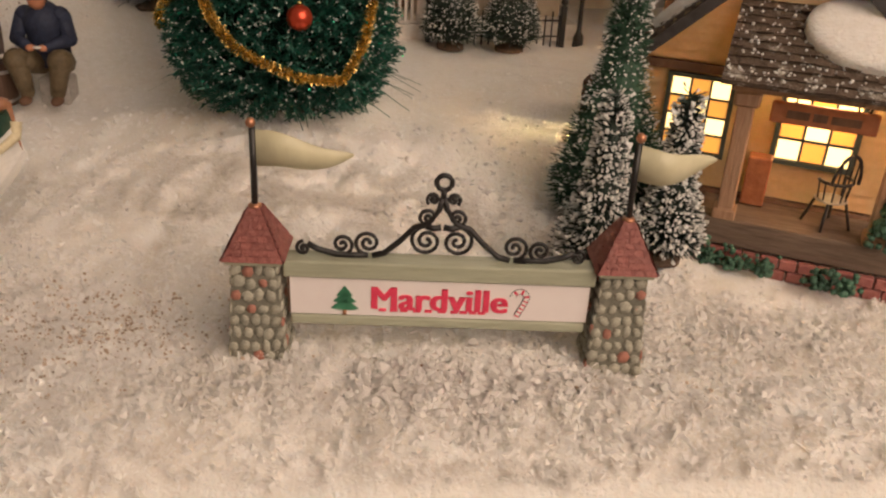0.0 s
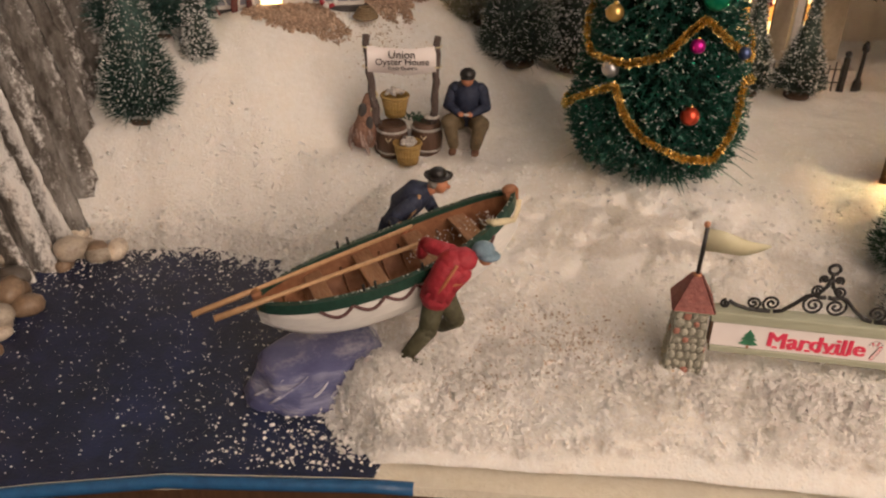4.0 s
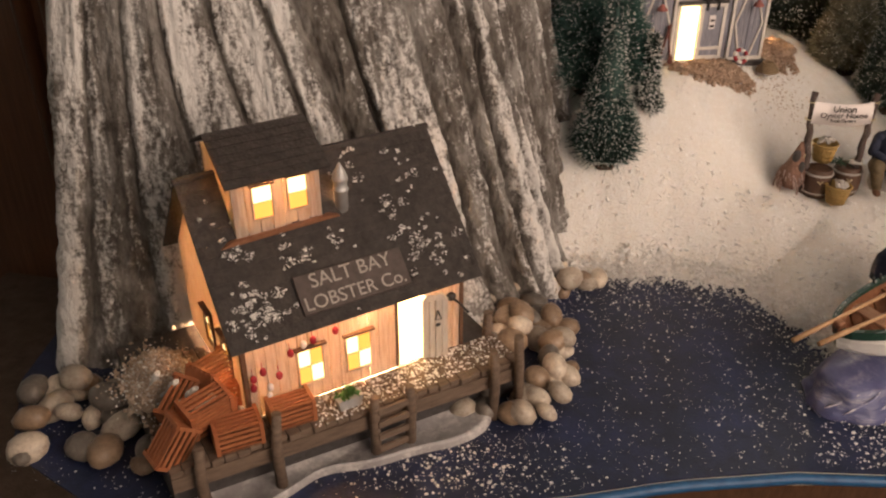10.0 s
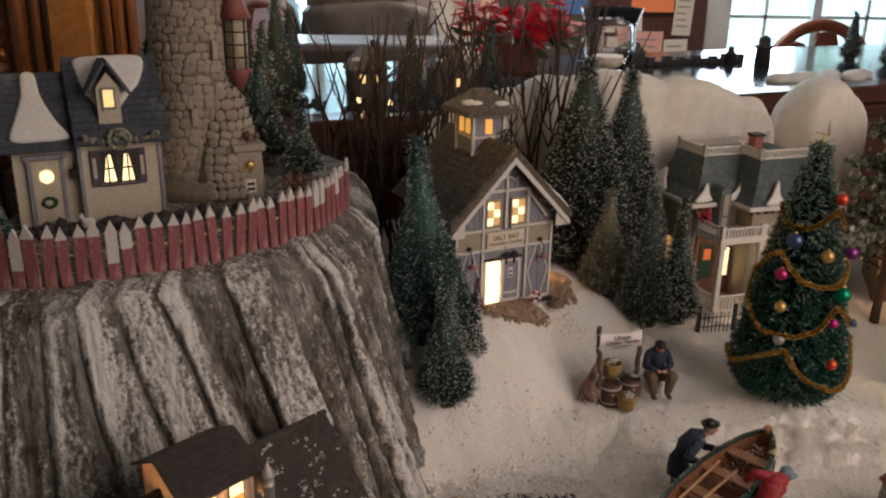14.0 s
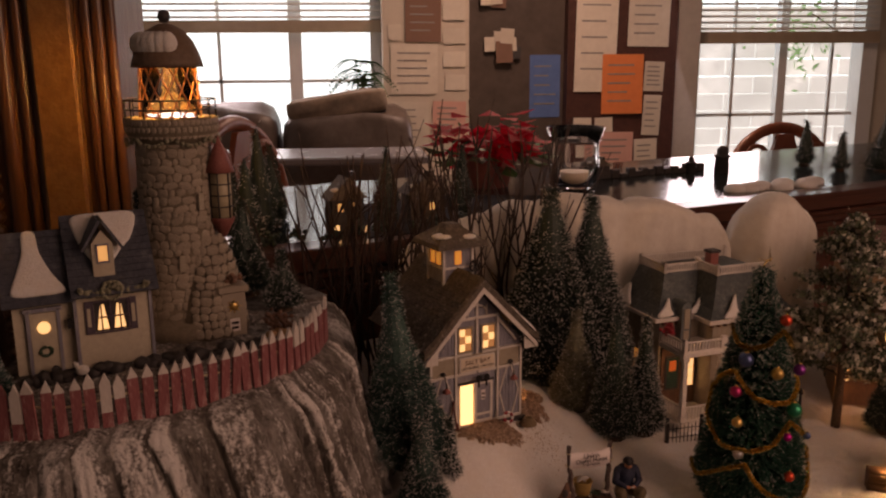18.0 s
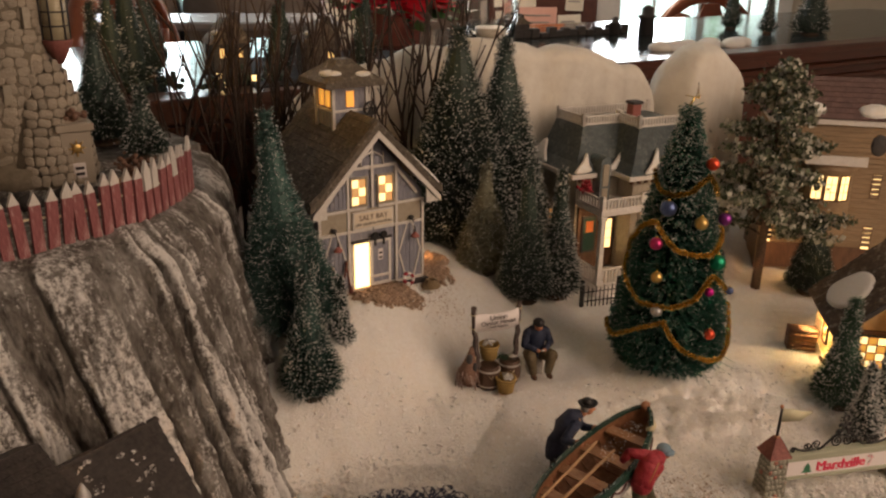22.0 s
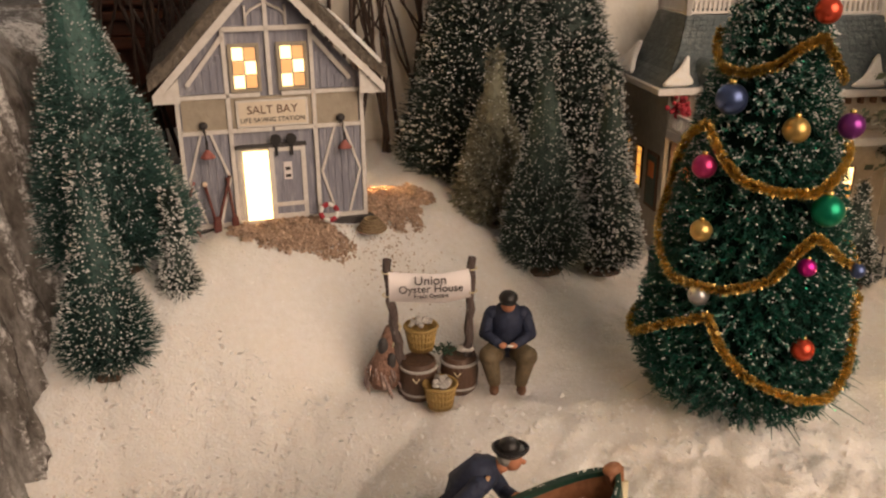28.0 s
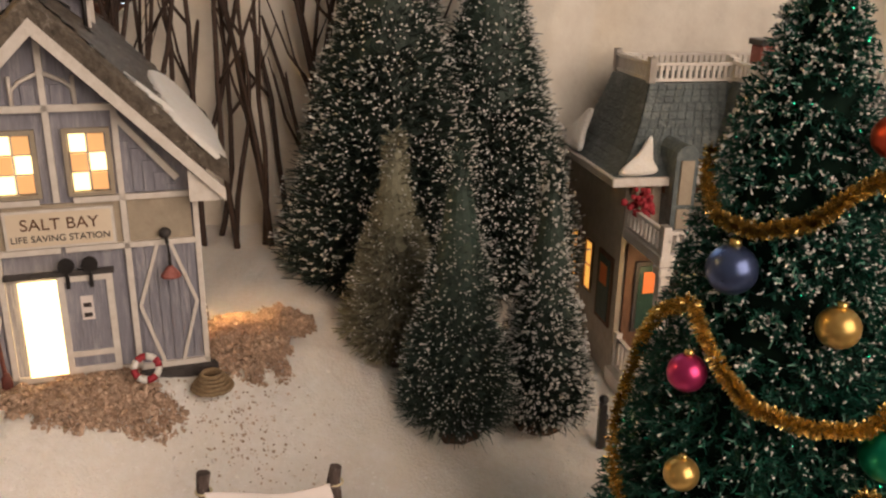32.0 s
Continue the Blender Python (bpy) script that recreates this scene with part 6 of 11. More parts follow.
BOAT, BL = rowing_boat()
BM = BOAT.matrix_world.copy() if BOAT.matrix_world != Matrix() else BOAT.matrix_basis.copy()
for a, c in (((-0.098, -0.0105, 0.0035), (0.020, -0.006, -0.002)), ((-0.108, 0.0005, 0.0040), (0.018, 0.010, 0.001))):
    b = bmnew()
    a, c = Vector(a), Vector(c)
    tube(b, [a, a.lerp(c, 0.24), a.lerp(c, 0.26), c], [0.0018, 0.0016, 0.0012, 0.0012], 7)
    mesh_thing("boat_oar", b, OARWOOD, BM.copy(), "pale wooden oar resting in the boat", "oar", "boat oars")
# snow in the boat
pts = []
for k in range(150):
    s = 0.8 - 0.7 * RNG.random() ** 1.5
    y = RNG.gauss(0, 0.006)
    v = BM @ Vector((s * BL, y, -0.012 + 0.006 * abs(s) + RNG.random() * 0.003))
    pts.append((v.x, v.y, v.z, RNG.uniform(0.2, 0.9)))
for k in range(130):
    s, sy = RNG.uniform(-0.95, 0.95), RNG.choice((-1, 1))
    v = BM @ Vector((s * BL, sy * (0.0275 * max(0.0, 1 - abs(s) ** 2.2) ** 0.70), -0.004 + 0.0085 * s * s * (1.1 if s > 0 else 0.55)))
    pts.append((v.x, v.y, v.z, 0.5))
scatter("boat_snow", pts, 0.0010, GRAIN, "loose white snow grains lying in the boat", "snow", 3)

# moulded wave under the stern
b = bmnew()
lathe(b, [(0.0400, -0.001), (0.0405, 0.002), (0.0375, 0.006), (0.0350, 0.011), (0.0335, 0.016), (0.0325, 0.020), (0.0300, 0.0235), (0.0255, 0.0258), (0.012, 0.026), (0.0005, 0.0262)], 72, wob=lambda u, z: 1 + 0.07 * math.sin(6.28 * 2 * u + 0.6) + 0.030 * math.sin(6.28 * 6 * u + z * 190) + 0.020 * math.sin(6.28 * 11 * u - z * 150) + 0.012 * math.sin(6.28 * 19 * u + z * 260))
bmesh.ops.transform(b, matrix=Matrix.Diagonal((1.02, 0.78, 0.84, 1)), verts=b.verts)
wave = mesh_thing("resin_wave", b, WAVE, pose(-0.249, 0.2255, 0, 0, 0, 33), "glossy blue resin wave with white swirls under the boat", "wave", smooth=True)
FOAMPAINT = mat("white_swirl", (0.70, 0.69, 0.74), (0.45, 0.45, 0.58), 120, 0.5, 0.4, 200, c3=(0.22, 0.23, 0.42), cscale=70, cover=0.55)
for k in range(8):
    b = bmnew()
    a0 = -2.9 + 0.40 * k
    pts = []
    for q in range(9):
        u = q / 8
        a = a0 + 0.55 * u
        r = 0.0372 + 0.001 * math.sin(9 * u + k) - 0.0058 * u
        w = 1 + 0.07 * math.sin(2 * a + 0.6)
        pts.append((1.02 * r * w * math.cos(a), 0.78 * r * w * math.sin(a), 0.0035 + 0.0150 * u + 0.002 * math.sin(k * 2.1)))
    tube(b, pts, [0.0002, 0.0005, 0.0008, 0.0007, 0.0009, 0.0007, 0.0006, 0.0004, 0.0002], 6)
    part("foam_streak", b, FOAMPAINT, wave, "white painted swirl")


def limb(b, p0, p1, r0, r1, mi, n=10):
    p0, p1 = Vector(p0), Vector(p1)
    tube(b, [p0, p0.lerp(p1, 0.33), p0.lerp(p1, 0.66), p1], [r0, r0 * 0.66 + r1 * 0.34, r0 * 0.34 + r1 * 0.66, r1], n, mi)
    ball(b, p0, r0, mi, 2)
    ball(b, p1, r1, mi, 2)


def seated_figurine():
    b = bmnew()  # 0 navy, 1 khaki, 2 skin, 3 black, 4 boots, 5 white
    tube(b, [(0, 0.006, 0.014), (0, 0.005, 0.022), (0, 0.003, 0.032), (0, 0.001, 0.040), (0, -0.001, 0.0445), (0, -0.0015, 0.0465)], [0.0098, 0.0100, 0.0104, 0.0104, 0.0070, 0.0035], 16, 0)
    for s in (-1, 1):
        ball(b, (s * 0.0090, 0.001, 0.0405), (0.0048, 0.0050, 0.0048), 0)
        limb(b, (s * 0.0105, 0.001, 0.0395), (s * 0.0138, -0.003, 0.0285), 0.0042, 0.0038, 0)
        limb(b, (s * 0.0138, -0.003, 0.0285), (s * 0.0050, -0.0125, 0.0262), 0.0037, 0.0027, 0)
        ball(b, (s * 0.0032, -0.0140, 0.0262), (0.0027, 0.0024, 0.0019), 2)
        limb(b, (s * 0.006, 0.003, 0.0145), (s * 0.0112, -0.0150, 0.0195), 0.0068, 0.0066, 1)
        limb(b, (s * 0.0112, -0.0150, 0.0195), (s * 0.0080, -0.0160, 0.0030), 0.0060, 0.0040, 1)
        ball(b, (s * 0.0082, -0.0190, -0.0008), (0.0031, 0.0058, 0.0026), 4)
    ball(b, (0.001, -0.0160, 0.0268), (0.0026, 0.0012, 0.0010), 5, 1)
    ball(b, (0, -0.0045, 0.0490), (0.0046, 0.0050, 0.0053), 2)
    ball(b, (0, -0.0032, 0.0525), (0.0060, 0.0062, 0.0046), 3)
    ball(b, (0, -0.0078, 0.0508), (0.0050, 0.0034, 0.0011), 3)
    ball(b, (0, -0.0012, 0.0500), (0.0052, 0.0046, 0.0040), 3)
    return mesh_thing("seated_figurine", b, [NAVY, KHAKI, SKIN, BLACK, BROWNWOOD, WHITEPAINT], pose(-0.2065, 0.4475, 0.0545, 0, 0, 4), "painted seated fisherman figurine in navy jersey and cap", "figurine", smooth=True)


seated_figurine()
b = bmnew()
box(b, -0.008, 0.008, -0.006, 0.008, 0, 0.017, bev=0.001)
mesh_thing("figurine_seat", b, SHELL, pose(-0.2060, 0.4520, 0.044), "pale block seat under the seated figurine", "seat")


def rower_figurine():
    b = bmnew()  # navy coat, black hat, skin, olive, tan strap, grey hair
    tube(b, [(-0.228, 0.308, 0.041), (-0.228, 0.309, 0.048), (-0.2265, 0.311, 0.055), (-0.221, 0.312, 0.068), (-0.212, 0.3125, 0.0775), (-0.206, 0.313, 0.0800)], [0.0100, 0.0100, 0.0096, 0.0098, 0.0088, 0.0040], 14, 0)
    for k in range(5):
        a = math.radians(-150 + 55 * k)
        tube(b, [(-0.228 + 0.0096 * math.cos(a), 0.308 + 0.0096 * math.sin(a), 0.043), (-0.2270 + 0.0094 * math.cos(a), 0.312 + 0.0098 * math.sin(a), 0.054)], [0.0022, 0.0008], 6, 0)
    ball(b, (-0.214, 0.3045, 0.0745), (0.0056, 0.0050, 0.0054), 0)
    ball(b, (-0.212, 0.3205, 0.0745), (0.0056, 0.0050, 0.0054), 0)
    limb(b, (-0.214, 0.3035, 0.0745), (-0.2255, 0.2960, 0.0655), 0.0048, 0.0042, 0)
    limb(b, (-0.2255, 0.2960, 0.0655), (-0.2185, 0.2885, 0.0650), 0.0040, 0.0034, 0)
    ball(b, (-0.2165, 0.2872, 0.0660), (0.0044, 0.0036, 0.0040), 2)
    limb(b, (-0.212, 0.3205, 0.0740), (-0.2030, 0.3130, 0.0655), 0.0044, 0.0036, 0)
    limb(b, (-0.2030, 0.3130, 0.0655), (-0.1975, 0.3040, 0.0690), 0.0036, 0.0030, 0)
    ball(b, (-0.1965, 0.3030, 0.0695), (0.0034, 0.0034, 0.0028), 2)
    tube(b, [(-0.207, 0.3125, 0.0785), (-0.2020, 0.3130, 0.0815)], 0.0034, 8, 2)
    ball(b, (-0.1995, 0.3130, 0.0835), (0.0048, 0.0046, 0.0058), 2)
    ball(b, (-0.1945, 0.3125, 0.0828), (0.0017, 0.0012, 0.0017), 2, 1)
    ball(b, (-0.2025, 0.3130, 0.0850), (0.0043, 0.0050, 0.0050), 5)
    ball(b, (-0.2005, 0.3135, 0.0885), (0.0082, 0.0076, 0.0013), 1)
    ball(b, (-0.2010, 0.3135, 0.0905), (0.0054, 0.0052, 0.0040), 1)
    tube(b, [(-0.2005 + 0.0080 * math.cos(a), 0.3135 + 0.0074 * math.sin(a), 0.0892 + 0.0006 * math.cos(2 * a)) for a in [math.pi * k / 10 for k in range(21)]], 0.0008, 5, 1)
    tube(b, [(-0.2100, 0.3045, 0.0795), (-0.2125, 0.3020, 0.0700), (-0.2185, 0.3010, 0.0600)], 0.0010, 6, 4)
    for dy in (-0.005, 0.005):
        tube(b, [(-0.228, 0.307 + dy, 0.020), (-0.228, 0.308 + dy * 0.8, 0.040)], [0.0036, 0.0046], 8, 3)
        ball(b, (-0.226, 0.308 + dy, 0.0200), (0.0075, 0.0036, 0.0036), 1)
    return mesh_thing("hauling_figurine", b, [NAVY, BLACK, SKIN, OLIVE, OARWOOD, SHELL], Matrix(), "painted figurine in navy coat and black hat hauling the boat", "figurine", "hauling figurines", smooth=True)


rower_figurine()


def red_figurine():
    b = bmnew()
    limb(b, (-0.184, 0.229, 0.062), (-0.176, 0.233, 0.080), 0.0090, 0.0085, 0)
    ball(b, (-0.172, 0.234, 0.082), (0.0085, 0.0075, 0.0065), 0)
    limb(b, (-0.178, 0.236, 0.084), (-0.192, 0.240, 0.085), 0.0046, 0.0040, 0)
    limb(b, (-0.192, 0.240, 0.085), (-0.195, 0.243, 0.077), 0.0040, 0.0030, 0)
    limb(b, (-0.170, 0.230, 0.076), (-0.176, 0.228, 0.068), 0.0040, 0.0036, 0)
    ball(b, (-0.1605, 0.2400, 0.0815), (0.0042, 0.0042, 0.0050), 2)
    ball(b, (-0.1620, 0.2410, 0.0850), (0.0062, 0.0058, 0.0046), 1)
    ball(b, (-0.1590, 0.2400, 0.0822), (0.0062, 0.0058, 0.0020), 1)
    limb(b, (-0.185, 0.230, 0.058), (-0.187, 0.222, 0.044), 0.0066, 0.0052, 3)
    limb(b, (-0.187, 0.222, 0.044), (-0.197, 0.217, 0.030), 0.0050, 0.0038, 3)
    ball(b, (-0.194, 0.215, 0.0265), (0.0060, 0.0036, 0.0028), 3)
    limb(b, (-0.180, 0.232, 0.058), (-0.174, 0.232, 0.046), 0.0062, 0.0048, 3)
    limb(b, (-0.174, 0.232, 0.046), (-0.183, 0.238, 0.036), 0.0046, 0.0036, 3)
    tube(b, [(-0.184, 0.222, 0.064), (-0.179, 0.223, 0.072), (-0.173, 0.226, 0.083)], 0.0010, 6, 4)
    tube(b, [(-0.187, 0.232, 0.070), (-0.180, 0.2235, 0.0705), (-0.1705, 0.2265, 0.0720)], 0.0009, 6, 4)
    return mesh_thing("hauling_figurine", b, [REDCLOTH, GREYBLUE, SKIN, OLIVE, CRATE], Matrix(), "painted figurine in red shirt and blue cap pushing the boat", "figurine", "hauling figurines", smooth=True)


red_figurine()


# ---- oyster stand ----
POSTBARK = mat("post_bark", (0.13, 0.095, 0.085), (0.055, 0.040, 0.037), 260, 0.85, 0.8, 420, stretch=(2, 2, 0.4), c3=(0.30, 0.26, 0.25), cscale=200, cover=0.62)


def oyster_stand():
    g = thing("oyster_stall", pose(-0.253, 0.437, 0.046, 0, 0, 12), "oyster stall with cloth banner between two rough posts", "stall")
    for x, lean_, h, foot in ((-0.0245, -0.0060, 0.088, 0.0052), (0.0255, 0.0025, 0.087, 0.0034)):
        b = bmnew()
        pts, rr = [], []
        for k in range(15):
            u = k / 14
            pts.append((x - lean_ * 1.6 * (1 - u) ** 1.3 + 0.0006 * math.sin(k * 2.3), 0.0005 * math.cos(k * 1.7), -0.006 + (h + 0.006) * u))
            rr.append(0.0025 + (foot - 0.0025) * (1 - u) ** 2.2 + 0.00035 * math.sin(k * 3.1 + x * 900))
        tube(b, pts, rr, 10)
        for k in range(9):
            q = pts[2 + k]
            a = k * 2.4
            ball(b, (q[0] + rr[2 + k] * 0.8 * math.cos(a), q[1] + rr[2 + k] * 0.8 * math.sin(a), q[2]), (0.0010, 0.0010, 0.0024), sub=1)
        part("post", b, POSTBARK, g, "rough dark bark post")
        b = bmnew()
        for zz in (0.0655, 0.0800):
            tube(b, [(x + 0.0030 * math.cos(a * math.pi / 5), 0.0030 * math.sin(a * math.pi / 5), zz) for a in range(11)], 0.0005, 5, cap=False)
        part("lashing", b, CREAMROPE, g, "thin cord lashing")
    b = bmnew()
    n = 12
    rows = []
    for k in range(n + 1):
        u = k / n
        x = -0.0238 + 0.0485 * u
        y = -0.0032 + 0.0012 * math.sin(u * 7)
        rows.append([b.verts.new((x, y + dy, z)) for z, dy in ((0.0812 - 0.0022 * math.sin(math.pi * u), 0), (0.0625 - 0.0020 * math.sin(math.pi * u), 0), (0.0625 - 0.0020 * math.sin(math.pi * u), 0.0005), (0.0812 - 0.0022 * math.sin(math.pi * u), 0.0005))])
    for r0, r1 in zip(rows, rows[1:]):
        for k in range(4):
            b.faces.new((r0[k], r0[(k + 1) % 4], r1[(k + 1) % 4], r1[k]))
    ban = part("banner", b, PAPER, g, "white cloth banner with dark lettering", True)
    letters("lettering", "Union", 0.0078, pose(0.0005, -0.0050, 0.0752, 90), DARKINK, ban)
    letters("lettering", "Oyster House", 0.0066, pose(0.0008, -0.0050, 0.0700, 90), DARKINK, ban)
    letters("lettering", "Fresh Oysters", 0.0036, pose(0.0010, -0.0050, 0.0655, 90), DARKINK, ban)
    return g


oyster_stand()


def barrel(x, y, z):
    g = thing("oyster_barrel", pose(x, y, z), "dark wooden barrel with pale hoops beside the stall", "barrel", "oyster barrels")
    b = bmnew()
    lathe(b, [(0.0098, 0), (0.0112, 0.006), (0.0118, 0.0125), (0.0112, 0.019), (0.0100, 0.0245), (0.0088, 0.0245), (0.0088, 0.0232)], 20)
    part("barrel_body", b, BARREL, g)
    for zz, r in ((0.0035, 0.0109), (0.0195, 0.0113)):
        b = bmnew()
        lathe(b, [(r, 0), (r + 0.0006, 0.0003), (r + 0.0006, 0.0015), (r, 0.0018)], 20, at=(0, 0, zz))
        part("hoop", b, SHELL, g)
    b = bmnew()
    tube(b, [(-0.002, -0.0118, 0.017), (0, -0.0126, 0.0145), (0.002, -0.0118, 0.017)], 0.0004, 5)
    part("rope_loop", b, CREAMROPE, g)
    return g


def oyster_basket(x, y, z):
    g = thing("oyster_basket", pose(x, y, z), "yellow woven basket heaped with grey oyster shells", "basket", "oyster baskets")
    for k in range(24):
        b = bmnew()
        a = 2 * math.pi * k / 24
        tube(b, [(0.0066 * math.cos(a), 0.0066 * math.sin(a), 0), (0.0094 * math.cos(a), 0.0094 * math.sin(a), 0.0155)], 0.0010, 5)
        part("stake", b, BASKET, g)
    b = bmnew()
    lathe(b, [(0.0064, 0), (0.0090, 0.0150), (0.0086, 0.0150), (0.006, 0.001)], 18)
    for k in range(4):
        zz = 0.003 + k * 0.004
        tube(b, [((0.0071 + 0.0028 * zz / 0.0155) * math.cos(a * math.pi / 9), (0.0071 + 0.0028 * zz / 0.0155) * math.sin(a * math.pi / 9), zz) for a in range(19)], 0.0006 if k < 3 else 0.0012, 5, cap=False)
    part("weave", b, BASKET, g)
    me = [finish("oyster", ball(bmnew(), (0, 0, 0), (0.0036, 0.0026, 0.0015), sub=1), SHELL) for _ in range(1)]
    for k in range(14):
        a, r = RNG.random() * 6.28, RNG.random() * 0.0062
        shared("oyster", me[0], g, pose(r * math.cos(a), r * math.sin(a), 0.0155 + 0.0035 * (1 - r / 0.0065) + RNG.random() * 0.001, RNG.uniform(-50, 50), RNG.uniform(-50, 50), RNG.uniform(0, 360)))
    return g


barrel(-0.2595, 0.4330, 0.0450)
barrel(-0.2355, 0.4420, 0.0455)
oyster_basket(-0.2450, 0.4200, 0.0455)
oyster_basket(-0.2585, 0.4385, 0.0740)
b = bmnew()
for k in range(60):
    a, r = RNG.random() * 6.28, RNG.random() * 0.013
    p = Vector((r * math.cos(a), 0.6 * r * math.sin(a), RNG.random() * 0.003))
    tube(b, [p, p + Vector((RNG.uniform(-0.004, 0.004), RNG.uniform(-0.003, 0.003), 0.001))], 0.0005, 4)
mesh_thing("seaweed_heap", b, SEAWEED, pose(-0.2450, 0.4400, 0.0712), "dark green seaweed draped over the barrels", "seaweed")
b = bmnew()
ball(b, (-0.2480 + 0.016, 0.4420, 0.0735), (0.0065, 0.0045, 0.0022), sub=2)
mesh_thing("oyster_heap", b, SHELL, Matrix(), "grey oyster shells heaped on a barrel", "oysters")


def net_sack():
    rg = random.Random(64)
    g = thing("net_sack", pose(-0.2815, 0.4330, 0.0500, 0, 6, 0), "purplish brown net sack slung from the stall post", "sack")
    b = bmnew()
    lathe(b, [(0.0040, 0.0), (0.0095, 0.002), (0.0112, 0.008), (0.0098, 0.015), (0.0070, 0.022), (0.0048, 0.030), (0.0030, 0.036), (0.0016, 0.041)], 22, wob=lambda u, z: 1 + 0.10 * math.sin(18.85 * u + 90 * z) + 0.06 * math.sin(50.3 * u - 200 * z))
    part("sack", b, SACK, g, smooth=True)
    b = bmnew()
    for k in range(70):
        a, z0 = rg.random() * 6.283, rg.uniform(0.004, 0.017)
        r = 0.0110 - 0.10 * max(0.0, z0 - 0.008)
        tube(b, [(r * math.cos(a), r * math.sin(a), z0), ((r + 0.0012) * math.cos(a + 0.1), (r + 0.0012) * math.sin(a + 0.1), z0 - 0.004), ((r + 0.0004) * math.cos(a + 0.15), (r + 0.0004) * math.sin(a + 0.15), z0 - 0.0075)], [0.0007, 0.0006, 0.0002], 4)
    part("netting", b, NETTING, g, "frayed pinkish netting")
    b = bmnew()
    ball(b, (0.0040, -0.0050, 0.020), (0.0030, 0.0024, 0.0062), sub=2)
    part("bundle", b, DARKSIL, g, "dark bundle tied to the sack")
    b = bmnew()
    ball(b, (-0.0020, -0.0040, 0.029), (0.0034, 0.0028, 0.0060), sub=2)
    part("bundle", b, DARKSIL, g, "dark bundle tied to the sack")
    b = bmnew()
    tube(b, [(0.0008, 0, 0.038), (0.004, -0.001, 0.047), (0.007, 0, 0.042), (0.0035, -0.003, 0.028)], 0.0009, 6)
    part("cord", b, CREAMROPE, g)
    return g


NETTING = mat("netting", (0.58, 0.44, 0.40), (0.34, 0.23, 0.20), 500, 0.8, 0.5, 600, island=0.4)
net_sack()


# ---- decorated tree ----
def christmas_tree():
    X, Y, Z, Hh, R = -0.0745, 0.4275, 0.064, 0.264, 0.0655
    g = thing("christmas_tree", pose(X, Y, Z), "glittering green tinsel tree with gold garlands and glass baubles", "tree")

    def rad(t):
        k = (1 - t) ** 0.66
        if t < 0.14:
            k *= 0.70 + 0.30 * math.sin(t / 0.14 * math.pi / 2)
        return R * k

    rg = random.Random(99)
    vs, fs = [], []
    # near-black cone closes the gaps and paints the shade inside the tree
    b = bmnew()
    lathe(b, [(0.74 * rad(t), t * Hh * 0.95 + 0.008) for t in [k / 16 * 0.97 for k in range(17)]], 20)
    part("core", b, mat("core_shade_green", (0.004, 0.015, 0.010), (0.002, 0.008, 0.006), 300, 0.9, spec=0.1), g, "solid near-black filler for the shade between the sprigs")
    tips = []
    for _ in range(5200):
        t = min(0.99, 1 - math.sqrt(rg.random())) if rg.random() < 0.55 else rg.random() * 0.99
        a = rg.random() * 6.2832
        b0 = Vector((math.cos(a), math.sin(a), 0.12 * rg.gauss(0, 1))).normalized()
        k = 0.6 + 0.4 * (1 - t)
        # a clipped sprig: short needles all round a stalk
        L0 = 0.017 * k * rg.uniform(0.7, 1.2)
        root = Vector((math.cos(a), math.sin(a), 0)) * max(0, rad(t) * rg.uniform(0.92, 1.02) - L0) + Vector((0, 0, t * Hh))
        for q in range(22):
            u = (q + rg.random()) / 22
            base = root + b0 * L0 * u
            d = (b0 * (0.35 + 0.9 * u) + Vector((rg.gauss(0, 0.7), rg.gauss(0, 0.7), rg.gauss(0, 0.7)))).normalized()
            Lb = 0.0036 * k * rg.uniform(0.6, 1.2)
            sd = d.cross(Vector((rg.gauss(0, 1), rg.gauss(0, 1), rg.gauss(0, 1)))).normalized() * 0.00034
            i0 = len(vs)
            tp = base + d * Lb
            vs += [tuple(base - sd), tuple(base + sd), tuple(tp + sd * 0.7), tuple(tp - sd * 0.7)]
            fs.append((i0, i0 + 1, i0 + 2, i0 + 3))
            if u > 0.5:
                tips.append((tp, d))
    for _ in range(40):
        a = rg.random() * 6.2832
        p = Vector((0.045 * math.cos(a), 0.045 * math.sin(a), 0.010 + 0.01 * rg.random()))
        a2 = a + rg.gauss(0, 0.3)
        q = p + Vector((0.026 * math.cos(a2), 0.026 * math.sin(a2), -0.008 - rg.random() * 0.006)) * rg.uniform(0.5, 1.0)
        sd = Vector((-math.sin(a), math.cos(a), 0.4)) * 0.00035
        i0 = len(vs)
        vs += [tuple(p - sd), tuple(p + sd), tuple(q + sd * 0.5), tuple(q - sd * 0.5)]
        fs.append((i0, i0 + 1, i0 + 2, i0 + 3))
    me = bpy.data.meshes.new("crown")
    me.from_pydata(vs, [], fs)
    me.materials.append(TINSELGREEN)
    crown = shared("crown", me, g, Matrix())
    fl = shared("flocking", flock_mesh("flocking", [tp for tp in tips if tp[0].z > 0.14 or rg.random() < 0.35], 9000, 0.00055, 4, FLOCK), crown, Matrix())
    fl["label"] = "light dusting of snow on the upper bristles"
    sp = shared("green_glitter", flock_mesh("green_glitter", tips, 2200, 0.00045, 8, mat("glitter_green", (0.05, 0.75, 0.45), (0.02, 0.5, 0.3), 300, 0.2, metal=0.9)), crown, Matrix())
    b = bmnew()
    lathe(b, [(0.022, -0.004), (0.022, 0.001), (0.006, 0.002), (0.006, 0.02)], 14)
    part("base", b, BARK, g)

